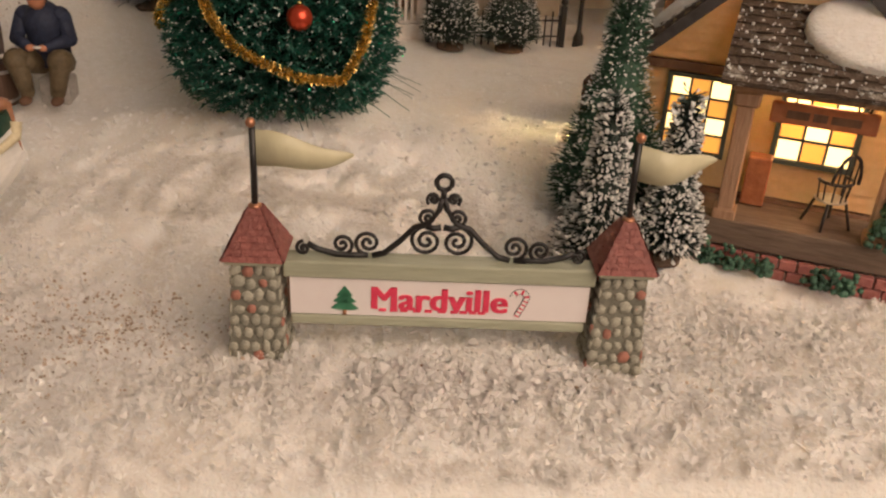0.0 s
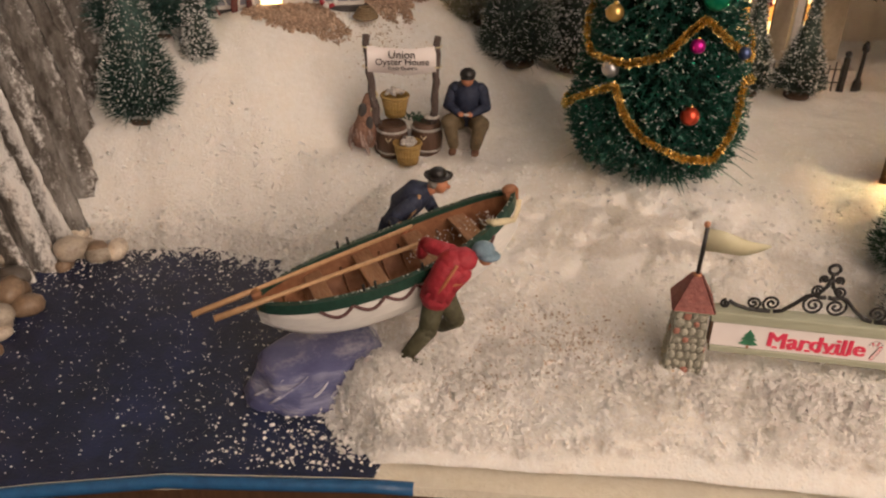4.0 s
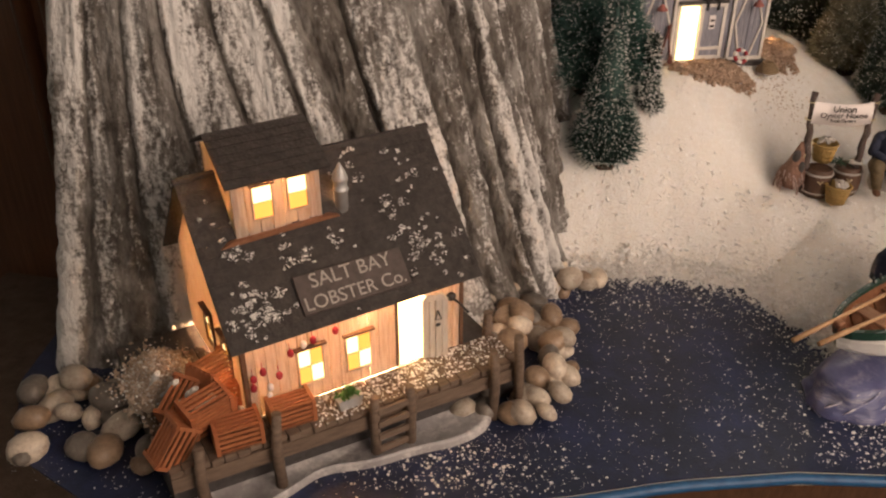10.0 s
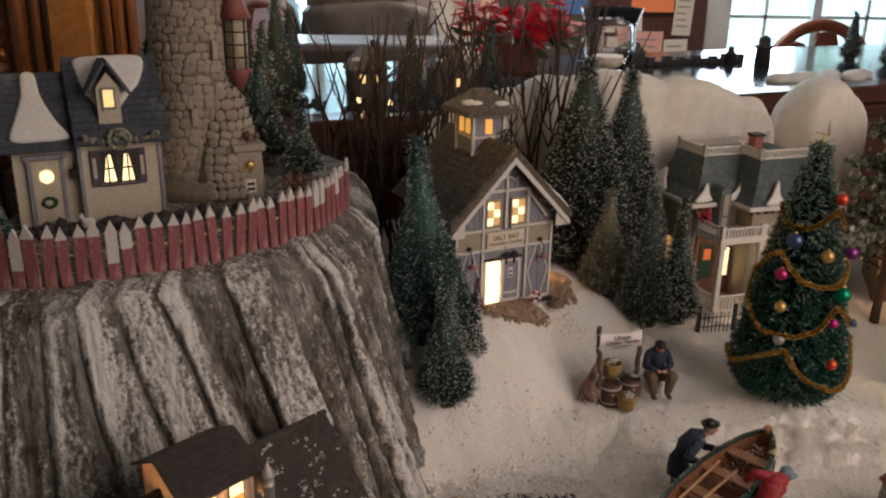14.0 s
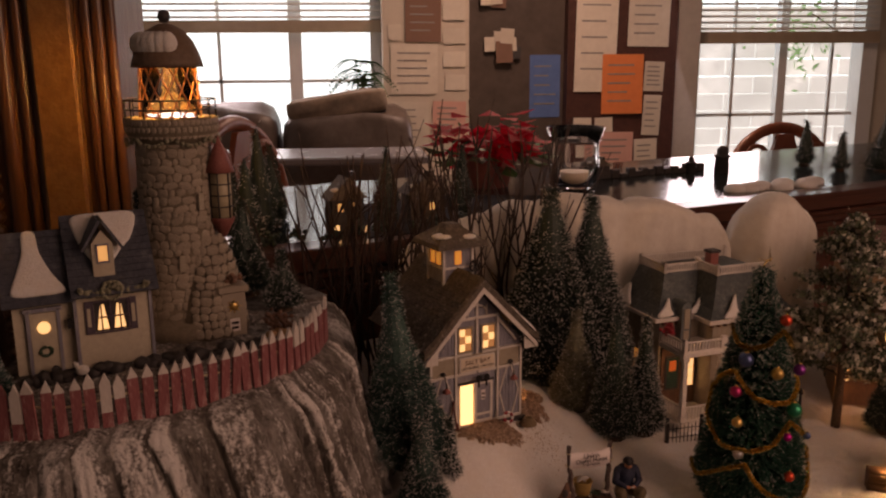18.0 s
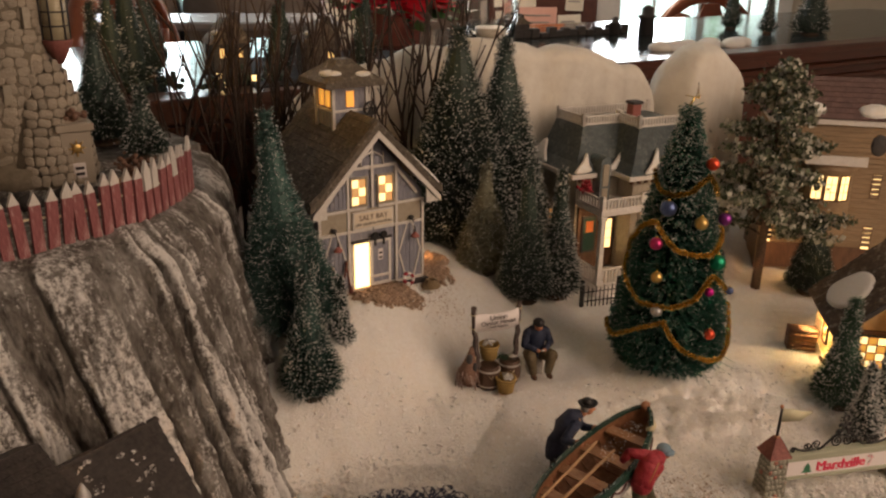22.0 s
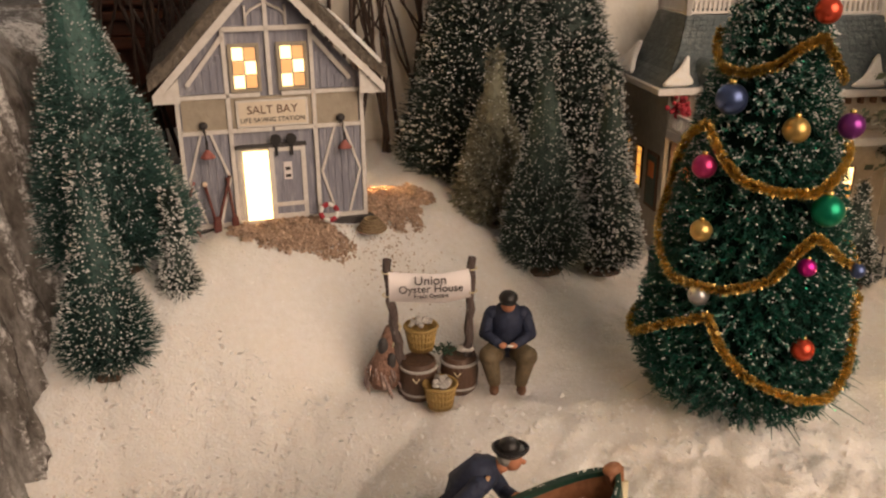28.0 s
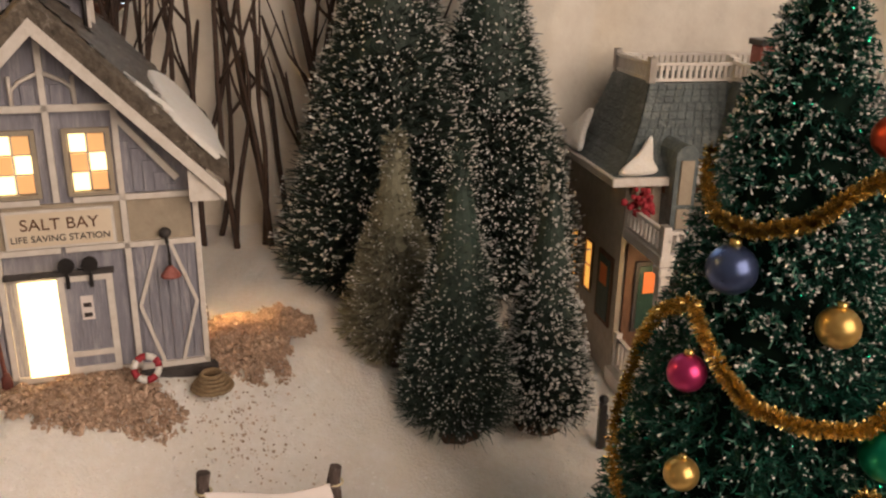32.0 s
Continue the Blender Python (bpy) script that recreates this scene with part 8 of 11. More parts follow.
def lighthouse():
    g = thing("stone_lighthouse", pose(-0.742, 0.370, 0.0, 0, 0, 22.5) @ pose(0.104, 0.082, 0.0), "round fieldstone lighthouse with glowing lantern room and snowy dome", "lighthouse")
    b = bmnew()
    lathe(b, [(0.0505, 0.262), (0.0505, 0.283), (0.0410, 0.284), (0.0395, 0.33), (0.0370, 0.42), (0.0362, 0.468)], 40)
    part("tower_core", b, mat("tower_mortar", (0.24, 0.20, 0.15), (0.17, 0.14, 0.10), 200, 0.85, 0.4, 400), g)
    rg = random.Random(12)
    meshes = []
    for k in range(6):
        bb = bmnew()
        ball(bb, (0, 0, 0), (1, 0.5, 1), sub=2)
        for v in bb.verts:
            v.co.y *= 0.8
            v.co.x = math.copysign(abs(v.co.x) ** 0.6, v.co.x) * (1 + 0.15 * noise.noise(v.co * 2 + Vector((k * 7, 0, 0))))
            v.co.z = math.copysign(abs(v.co.z) ** 0.6, v.co.z) * (1 + 0.15 * noise.noise(v.co * 2 + Vector((0, k * 7, 0))))
        meshes.append(finish("stone", bb, LIGHTSTONE, True))
    z = 0.288
    count = 0
    while z < 0.466:
        hgt = rg.uniform(0.0062, 0.0090)
        r = 0.0405 - 0.0045 * (z - 0.284) / 0.18
        a = rg.random() * 0.3 - math.pi * 1.05
        while a < 0.05 + 0.12:
            w = rg.uniform(0.0055, 0.0145)
            da = w / r
            am = a + da / 2
            if count < 300:
                shared("stone", rg.choice(meshes), g, Matrix.Translation((r * math.cos(am), r * math.sin(am), z + hgt / 2 + rg.uniform(-0.0016, 0.0016))) @ pose(0, 0, 0, 0, 0, math.degrees(am) + 90) @ pose(0, 0, 0, 0, rg.uniform(-24, 24), 0) @ Matrix.Diagonal((w * rg.uniform(0.42, 0.55), 0.0021 * rg.uniform(0.6, 1.4), hgt * rg.uniform(0.42, 0.62), 1)))
                count += 1
            a += da
        z += hgt
    # gallery
    b = bmnew()
    lathe(b, [(0.037, 0.462), (0.042, 0.468), (0.0455, 0.474), (0.0455, 0.4865), (0.030, 0.4870)], 32)
    part("gallery", b, MATS["tower_mortar"], g)
    for row, (zz, rr_) in enumerate(((0.4765, 0.0452), (0.4832, 0.0452), (0.4700, 0.0425))):
        for k in range(26):
            am = -math.pi + (k + 0.5 * (row % 2)) * math.pi / 25
            shared("stone", rg.choice(meshes), g, Matrix.Translation((rr_ * math.cos(am), rr_ * math.sin(am), zz)) @ pose(0, 0, 0, 0, 0, math.degrees(am) + 90) @ Matrix.Diagonal((0.0026 * rg.uniform(0.8, 1.1), 0.0018, 0.0029 * rg.uniform(0.8, 1.1), 1)))
    b = bmnew()
    for k in range(16):
        a = k * math.pi / 8
        tube(b, [(0.044 * math.cos(a), 0.044 * math.sin(a), 0.486), (0.044 * math.cos(a), 0.044 * math.sin(a), 0.504)], 0.0007, 5)
    for zz in (0.495, 0.504):
        tube(b, [(0.044 * math.cos(a * math.pi / 16), 0.044 * math.sin(a * math.pi / 16), zz) for a in range(33)], 0.0008, 5, cap=False)
    part("railing", b, BLACK, g, "thin dark gallery railing")
    b = bmnew()
    for k in range(60):
        a = k * math.pi / 30
        ball(b, (0.043 * math.cos(a) + RNG.gauss(0, 0.001), 0.043 * math.sin(a) + RNG.gauss(0, 0.001), 0.468 - 0.007 * abs(math.sin(a * 3.5))), RNG.uniform(0.002, 0.003), sub=1)
    part("gallery_garland", b, GREYGREEN, g, "green garland round the gallery")
    # lantern room with crossed glazing bars
    for k in range(14):
        for s in (-1, 1):
            b = bmnew()
            pts = []
            for j in range(9):
                u = j / 8
                a = 2 * math.pi * k / 14 + s * u * 2 * math.pi / 7
                r = 0.030 - 0.003 * u
                pts.append((r * math.cos(a), r * math.sin(a), 0.487 + 0.052 * u))
            tube(b, pts, 0.0007, 5)
            part("glazing_bar", b, COPPER, g)
    b = bmnew()
    lathe(b, [(0.0292, 0.4872), (0.0262, 0.539), (0.0256, 0.539), (0.0286, 0.4880)], 32)
    gl = part("lantern_glass", b, GLASS, g, smooth=True)
    gl.visible_shadow = False
    b = bmnew()
    ball(b, (0, 0, 0.513), (0.0060, 0.0060, 0.0085))
    part("beacon_bulb", b, BEACON, g, "glowing amber bulb", True)
    b = bmnew()
    lathe(b, [(0.0345, 0.535), (0.0335, 0.540), (0.031, 0.549), (0.026, 0.560), (0.018, 0.570), (0.008, 0.5755), (0.002, 0.577)], 32)
    part("dome", b, mat("dome_roof", (0.20, 0.13, 0.09), (0.14, 0.09, 0.06), 200, 0.6, 0.3, 300), g)
    b = bmnew()
    ball(b, (0, 0, 0.5835), 0.0065)
    part("finial", b, DARKSIL, g)
    b = bmnew()
    for k in range(9):
        a = math.radians(150 + 14 * k)
        ball(b, (0.024 * math.cos(a), 0.024 * math.sin(a), 0.557), (0.010, 0.010, 0.012), 0, 2)
    part("dome_snow", b, SNOW, g, "snow on one side of the dome", True)
    # side porch with sun sign
    e = new("entrance_block")
    e.parent, e.empty_display_size = g, 0.003
    b = bmnew()
    box(b, 0.025, 0.050, -0.052, -0.020, 0.262, 0.312, bev=0.001)
    box(b, 0.022, 0.053, -0.055, -0.018, 0.312, 0.319, bev=0.001)
    part("block_wall", b, LIGHTSTONE, e)
    b = bmnew()
    ball(b, (0.0375, -0.0535, 0.298), (0.0042, 0.0012, 0.0042), sub=2)
    for k in range(8):
        a = k * math.pi / 4
        tube(b, [(0.0375 + 0.004 * math.cos(a), -0.0535, 0.298 + 0.004 * math.sin(a)), (0.0375 + 0.0075 * math.cos(a), -0.0535, 0.298 + 0.0075 * math.sin(a))], [0.0009, 0.0002], 4)
    part("sun_ornament", b, gloss("gilt", (0.75, 0.5, 0.18), 0.3), e)
    part("notice", boxm(0.0325, 0.0425, -0.0535, -0.0518, 0.272, 0.285), PAPER, e)
    b = bmnew()
    for k in range(2):
        box(b, 0.034, 0.041, -0.0540, -0.0535, 0.2745 + 0.005 * k, 0.2770 + 0.005 * k)
    part("unreadable_writing", b, DARKINK, e)
    b = bmnew()
    for k in range(40):
        ball(b, (0.0375 + RNG.gauss(0, 0.006), -0.036 + RNG.gauss(0, 0.006), 0.3215 + abs(RNG.gauss(0, 0.004))), RNG.uniform(0.002, 0.0035), sub=1)
    part("roof_plant", b, SACK, e)
    b = bmnew()
    lathe(b, [(0.040, 0.262), (0.037, 0.29), (0.030, 0.33), (0.020, 0.36), (0.008, 0.378)], 24, at=(0.020, -0.016, 0), wob=lambda u, z: 1 + 0.05 * math.sin(u * 44 + z * 300) * math.sin(z * 420))
    part("stone_buttress", b, mat("footing_mortar", (0.20, 0.165, 0.125), (0.14, 0.115, 0.085), 200, 0.85, 0.4, 400), g, "flared stone footing")
    z = 0.268
    while z < 0.37:
        r = float(np.interp(z, [0.262, 0.29, 0.33, 0.36, 0.378], [0.040, 0.037, 0.030, 0.020, 0.008]))
        a, hgt = -2.3 + rg.random() * 0.2, rg.uniform(0.007, 0.010)
        while a < 0.5:
            w = rg.uniform(0.007, 0.013)
            am = a + w / r / 2
            shared("stone", rg.choice(meshes), g, Matrix.Translation((0.020 + r * math.cos(am), -0.016 + r * math.sin(am), z + hgt / 2)) @ pose(0, 0, 0, 0, 0, math.degrees(am) + 90) @ pose(0, 0, 0, 0, rg.uniform(-20, 20), 0) @ Matrix.Diagonal((w * 0.5, 0.003, hgt * 0.52, 1)))
            a += w / r
        z += hgt
    # glazed oriel on the flank
    o = new("oriel")
    o.parent, o.empty_display_size = g, 0.003
    b = bmnew()
    lathe(b, [(0.0105, 0), (0.0105, 0.046)], 6, at=(0.038, -0.028, 0.386))
    part("oriel_panes", b, mat("dim_pane", (0.55, 0.48, 0.33), (0.45, 0.39, 0.26), 200, 0.4), o)
    for k in range(6):
        a = k * math.pi / 3
        b = bmnew()
        tube(b, [(0.038 + 0.0108 * math.cos(a), -0.028 + 0.0108 * math.sin(a), 0.384), (0.038 + 0.0108 * math.cos(a), -0.028 + 0.0108 * math.sin(a), 0.434)], 0.0009, 5)
        part("oriel_bar", b, DARKSIL, o)
    for j in range(5):
        b = bmnew()
        lathe(b, [(0.0112, 0), (0.0112, 0.0014)], 6, at=(0.038, -0.028, 0.385 + 0.0115 * j))
        part("oriel_bar", b, DARKSIL, o)
    b = bmnew()
    lathe(b, [(0.0150, 0.432), (0.008, 0.450), (0.0005, 0.468)], 6, at=(0.038, -0.028, 0))
    part("oriel_roof", b, BRICKRED, o)
    b = bmnew()
    lathe(b, [(0.003, 0.366), (0.0125, 0.384), (0.0125, 0.386)], 6, at=(0.038, -0.028, 0))
    part("oriel_foot", b, BRICKRED, o)
    for zz, aa in ((0.345, -1.75), (0.405, -1.2)):
        b = boxm(-0.0028, 0.0028, -0.002, 0.002, -0.008, 0.008)
        bmesh.ops.transform(b, matrix=Matrix.Translation((0.0405 * math.cos(aa), 0.0405 * math.sin(aa), zz)) @ pose(0, 0, 0, 0, 0, math.degrees(aa) + 90), verts=b.verts)
        part("slit_window", b, CREAMWALL, g)
    return g


lighthouse()
bulb_lamp("beacon_light", (-0.742 + 0.104 * 0.924 - 0.082 * 0.383, 0.370 + 0.104 * 0.383 + 0.082 * 0.924, 0.524), 3.6, (1.0, 0.55, 0.12), 0.01)


def picket_fence():
    g = thing("picket_fence", pose(0, 0, 0), "faded red picket fence with white tips along the cliff edge", "fence")
    kx = [-0.795, -0.776, -0.740, -0.690, -0.637, -0.590, -0.556, -0.538, -0.531]
    ky = [0.290, 0.238, 0.236, 0.252, 0.280, 0.318, 0.362, 0.405, 0.446]
    d = np.r_[0, np.cumsum(np.hypot(np.diff(kx), np.diff(ky)))]
    n = 39
    rail = []
    for k in range(n):
        s = d[-1] * k / (n - 1)
        x, y = float(np.interp(s, d, kx)), float(np.interp(s, d, ky))
        x2, y2 = float(np.interp(min(d[-1], s + 0.004), d, kx)), float(np.interp(min(d[-1], s + 0.004), d, ky))
        x1, y1 = float(np.interp(max(0, s - 0.004), d, kx)), float(np.interp(max(0, s - 0.004), d, ky))
        yaw = math.degrees(math.atan2(y2 - y1, x2 - x1))
        h = 0.0445 + 0.002 * math.sin(k * 1.7)
        w = 0.0037 + 0.0006 * RNG.random()
        m = pose(x, y, 0.2615, RNG.uniform(-3, 3), RNG.uniform(-3.5, 3.5), yaw)
        allwhite = k in (5, 7, 13, 14, 30, 31, 34)
        cut = 0.0355 + 0.0015 * math.sin(k * 5.1) if not allwhite else (0.012 if k in (7, 13) else 0.022)
        if k == 6:
            cut = h
        b = bmnew()
        prism(b, [(-w, -0.004), (w, -0.004), (w, min(cut, h - 0.0095)), (-w, min(cut, h - 0.0095))], -0.0013, 0.0013)
        p = part("picket", b, PICKETRED, g)
        p.matrix_local = m
        b = bmnew()
        prism(b, [(-w, min(cut, h - 0.0095)), (w, min(cut, h - 0.0095)), (w, h - 0.0090), (0.0002, h), (-w, h - 0.0090)], -0.0013, 0.0013)
        part("tip", b, PICKETWHITE if k != 6 else PICKETRED, p, "chipped white tip")
        rail.append((x, y + 0.002, 0.2615 + 0.022 + 0.002 * math.sin(k)))
    b = bmnew()
    tube(b, rail, 0.0009, 5)
    part("wire", b, CREAMROPE, g)
    return g


picket_fence()
bm = bmnew()
ball(bm, (0, 0, 0.007), (0.0060, 0.0038, 0.0048))
ball(bm, (-0.005, 0, 0.013), (0.0024, 0.0022, 0.0028))
tube(bm, [(-0.003, 0, 0.008), (-0.0048, 0, 0.013)], 0.0018, 8)
mesh_thing("goose_ornament", bm, WHITEPAINT, pose(-0.741, 0.345, 0.268, 0, 0, 20), "white goose ornament by the cottage", "goose")
bm = bmnew()
for k in range(46):
    x = RNG.uniform(-0.055, 0.16)
    ball(bm, (x, RNG.gauss(-0.012, 0.004), RNG.uniform(0.002, 0.010)), (RNG.uniform(0.005, 0.011), 0.006, RNG.uniform(0.004, 0.008)), sub=1)
mesh_thing("rock_border", bm, DARKSIL, pose(-0.742, 0.370, 0.262, 0, 0, 22.5), "dark rock border round the cottage foot", "rocks", kind="stuff")
dg = thing("cliff_planter", pose(-0.578, 0.455, 0.266), "small brown dried plant clump with tan stones behind the fence", "plant")
bm = bmnew()
for k in range(60):
    p = Vector((RNG.gauss(0, 0.009), RNG.gauss(0, 0.006), abs(RNG.gauss(0.012, 0.006))))
    ball(bm, p, RNG.uniform(0.0016, 0.0034), sub=1)
part("foliage", bm, SACK, dg)
bm = bmnew()
for k in range(9):
    ball(bm, (RNG.gauss(0.012, 0.01), RNG.gauss(-0.01, 0.004), 0.004), (0.006, 0.005, 0.004), sub=2)
part("stones", bm, OARWOOD, dg)

# ---- pebbles at the waterside ----
peb = []
for k in range(7):
    b = bmnew()
    ball(b, (0, 0, 0), (1, 0.8, 0.66), sub=2)
    for v in b.verts:
        v.co *= 1 + 0.14 * noise.noise(v.co * 1.3 + Vector((k * 5, 1, 2)))
    peb.append(finish("pebble", b, (PEBBLE, PEBBLEDARK, PEBBLE, PEBBLEBROWN, PEBBLE, PEBBLEDARK, PEBBLEBROWN)[k], True))


def pebbles(spots, size):
    for x, y, n in spots:
        for k in range(n):
            s = size * RNG.uniform(0.75, 1.25)
            ob = new("pebble", RNG.choice(peb))
            px, py = x + RNG.gauss(0, 0.009), y + RNG.gauss(0, 0.008)
            base = max(0.0, zat(px, py)) if px > -0.5 else 0.0
            ob.matrix_world = pose(px, py, base + s * (0.45 + 0.75 * (k // 2)), RNG.uniform(-25, 25), RNG.uniform(-25, 25), RNG.uniform(0, 360)) @ Matrix.Diagonal((s, s, s, 1))
            tagged(ob, "smooth tan and grey pebble at the water's edge", "pebble", "pebbles")


pebbles([(-0.449, 0.301, 3), (-0.474, 0.330, 3), (-0.484, 0.287, 4), (-0.455, 0.214, 3), (-0.460, 0.175, 3), (-0.475, 0.152, 3), (-0.496, 0.146, 2), (-0.490, 0.215, 5), (-0.471, 0.240, 4), (-0.500, 0.255, 4), (-0.459, 0.316, 2), (-0.436, 0.326, 2), (-0.498, 0.180, 3), (-0.515, 0.235, 4), (-0.505, 0.205, 5), (-0.486, 0.195, 4), (-0.512, 0.165, 4), (-0.478, 0.262, 4), (-0.520, 0.190, 4), (-0.447, 0.232, 3), (-0.452, 0.196, 4), (-0.462, 0.160, 4), (-0.480, 0.228, 5), (-0.492, 0.240, 5), (-0.486, 0.160, 3)], 0.0098)
pebbles([(-0.747, 0.052, 2), (-0.747, 0.084, 4), (-0.770, 0.097, 3), (-0.713, 0.062, 2), (-0.758, 0.112, 4), (-0.70, 0.090, 4), (-0.685, 0.065, 2), (-0.72, 0.105, 5)], 0.0112)


# ---- mansard house behind the trees ----
def balustrade(parent, x0, x1, y, z0, z1, n, along="x", name="balustrade"):
    g = new(name)
    g.parent, g.empty_display_size = parent, 0.003

    def bx(a0, a1, c0, c1, zz0, zz1):
        return boxm(a0, a1, c0, c1, zz0, zz1) if along == "x" else boxm(c0, c1, a0, a1, zz0, zz1)

    part("top_rail", bx(x0, x1, y - 0.0016, y + 0.0016, z1 - 0.002, z1), TRIM, g)
    part("bottom_rail", bx(x0, x1, y - 0.0014, y + 0.0014, z0, z0 + 0.002), TRIM, g)
    for k in range(n):
        xx = x0 + (x1 - x0) * (k + 0.5) / n
        part("baluster", bx(xx - 0.0010, xx + 0.0010, y - 0.0010, y + 0.0010, z0 + 0.002, z1 - 0.002), TRIM, g)
    for xx in (x0, x1):
        part("newel", bx(xx - 0.0022, xx + 0.0022, y - 0.0022, y + 0.0022, z0 - 0.001, z1 + 0.003), TRIM, g)
    return g


def mansard_roof(parent, x0, x1, y0, y1, z0, z1, inset):
    b = bmnew()
    prof = [(0, 0), (0.45, 0.22), (0.72, 0.5), (0.88, 0.78), (1.0, 1.0)]
    rings = []
    for u, v in prof:
        k = inset * u
        zz = z0 + (z1 - z0) * v
        rings.append([b.verts.new(p) for p in ((x0 + k, y0 + k, zz), (x1 - k, y0 + k, zz), (x1 - k, y1 - k, zz), (x0 + k, y1 - k, zz))])
    for a, c in zip(rings, rings[1:]):
        for k in range(4):
            b.faces.new((a[k], a[(k + 1) % 4], c[(k + 1) % 4], c[k]))
    b.faces.new(rings[0][::-1])
    b.faces.new(rings[-1])
    part("mansard_roof", b, SLATE, parent, "blue-grey concave mansard roof")
    b = bmnew()
    for a, c in zip(rings_points(prof, x0, x1, y0, y1, z0, z1, inset), rings_points(prof, x0, x1, y0, y1, z0, z1, inset)[1:]):
        for side in range(4):
            p0, p1, q0, q1 = Vector(a[side]), Vector(a[(side + 1) % 4]), Vector(c[side]), Vector(c[(side + 1) % 4])
            n = max(4, int((p1 - p0).length / 0.006))
            for r in range(3):
                t0, t1 = r / 3, (r + 0.9) / 3
                e0, e1, f0, f1 = p0.lerp(q0, t0), p1.lerp(q1, t0), p0.lerp(q0, t1), p1.lerp(q1, t1)
                nr = (e1 - e0).cross(f0 - e0).normalized() * 0.0009
                for k in range(n):
                    s0, s1 = (k + 0.06) / n, (k + 0.94) / n
                    b.faces.new([b.verts.new(v) for v in (e0.lerp(e1, s0) + nr * 1.6, e0.lerp(e1, s1) + nr * 1.6, f0.lerp(f1, s1) + nr * 0.6, f0.lerp(f1, s0) + nr * 0.6)])
    part("shingles", b, SLATE, parent)
    b = bmnew()
    box(b, x0 - 0.003, x1 + 0.003, y0 - 0.003, y1 + 0.003, z0 - 0.005, z0 + 0.0008, bev=0.0008)
    part("cornice", b, TRIM, parent)


def rings_points(prof, x0, x1, y0, y1, z0, z1, inset):
    out = []
    for u, v in prof:
        k, zz = inset * u, z0 + (z1 - z0) * v
        out.append(((x0 + k, y0 + k, zz), (x1 - k, y0 + k, zz), (x1 - k, y1 - k, zz), (x0 + k, y1 - k, zz)))
    return out


def mansion():
    g = thing("mansard_house", pose(-0.074, 0.640, 0.0, 0, 0, 14), "pale mansard-roofed house with balustrades and porch balcony in snow", "house")
    Z0 = 0.045
    part("main_wall", boxm(0.002, 0.190, 0.052, 0.160, Z0, 0.188), CREAMWALL, g)
    part("pavilion_wall", boxm(0.066, 0.185, 0.020, 0.052, Z0, 0.188), CREAMWALL, g)
    mansard_roof(g, -0.008, 0.200, 0.046, 0.168, 0.191, 0.246, 0.030)
    mansard_roof(g, 0.052, 0.196, 0.008, 0.110, 0.192, 0.247, 0.027)
    balustrade(g, 0.023, 0.080, 0.077, 0.247, 0.259, 14)
    balustrade(g, 0.077, 0.136, 0.023, 0.247, 0.259, 14, "y")
    balustrade(g, 0.023, 0.170, 0.136, 0.247, 0.259, 34)
    balustrade(g, 0.080, 0.168, 0.036, 0.248, 0.260, 20)
    balustrade(g, 0.036, 0.082, 0.080, 0.248, 0.260, 9, "y")
    part("chimney", boxm(0.094, 0.108, 0.070, 0.084, 0.246, 0.270, 0.001), BRICKRED, g)
    part("chimney_cap", boxm(0.0925, 0.1095, 0.0685, 0.0855, 0.270, 0.2740, 0.0006), DARKSIL, g)
    for k in range(12):
        x = 0.060 + 0.011 * k
        part("bracket", boxm(x, x + 0.003, 0.0145, 0.0195, 0.180, 0.1868), BROWNWOOD, g)
    for k in range(5):
        x = 0.004 + 0.011 * k
        part("bracket", boxm(x, x + 0.003, 0.0475, 0.0515, 0.180, 0.1858), BROWNWOOD, g)
    # porch with balcony
    part("balcony_floor", boxm(0.002, 0.190, -0.006, 0.0515, 0.150, 0.157, 0.0006), TRIM, g)
    balustrade(g, 0.005, 0.064, -0.004, 0.157, 0.172, 12)
    balustrade(g, 0.068, 0.130, -0.004, 0.157, 0.172, 12)
    balustrade(g, -0.002, 0.050, 0.005, 0.157, 0.172, 9, "y")
    for x in (0.007, 0.066, 0.128):
        b = bmnew()
        box(b, x - 0.005, x + 0.005, -0.007, 0.003, 0.058, 0.066, bev=0.0008)
        box(b, x - 0.0036, x + 0.0036, -0.0056, 0.0016, 0.066, 0.146, bev=0.0008)
        box(b, x - 0.005, x + 0.005, -0.007, 0.003, 0.144, 0.1498, bev=0.0008)
        part("porch_column", b, TRIM, g)
    part("porch_floor", boxm(-0.002, 0.190, -0.010, 0.0515, Z0, 0.058), TRIM, g)
    balustrade(g, 0.005, 0.064, -0.004, 0.0585, 0.080, 12, name="porch_rail")
    balustrade(g, -0.002, 0.050, 0.005, 0.0585, 0.080, 9, "y", name="porch_rail")
    # brown panel added to darken the cream wall as balcony shade would
    part("porch_panel", boxm(0.006, 0.0425, 0.0495, 0.0517, 0.060, 0.146, 0.0004), BROWNWOOD, g, "dark panel painting the shade under the balcony")
    fr = part("notice_frame", boxm(0.012, 0.034, 0.0475, 0.0494, 0.084, 0.134, 0.0004), DARKSIL, g)
    part("notice_board", boxm(0.0145, 0.0315, 0.0468, 0.0476, 0.087, 0.131), GREENPAINT, fr)
    part("notice_sheet", boxm(0.0175, 0.0285, 0.0462, 0.0469, 0.112, 0.127), ORANGEP, fr)
    part("porch_door", boxm(0.044, 0.064, 0.0500, 0.0519, 0.060, 0.132), BROWNWOOD, g)
    lit_window(g, 0.0485, 0.0595, 0.086, 0.126, 0.0496, 1, 3, BROWNWOOD, "bright", lintel=False)
    b = bmnew()
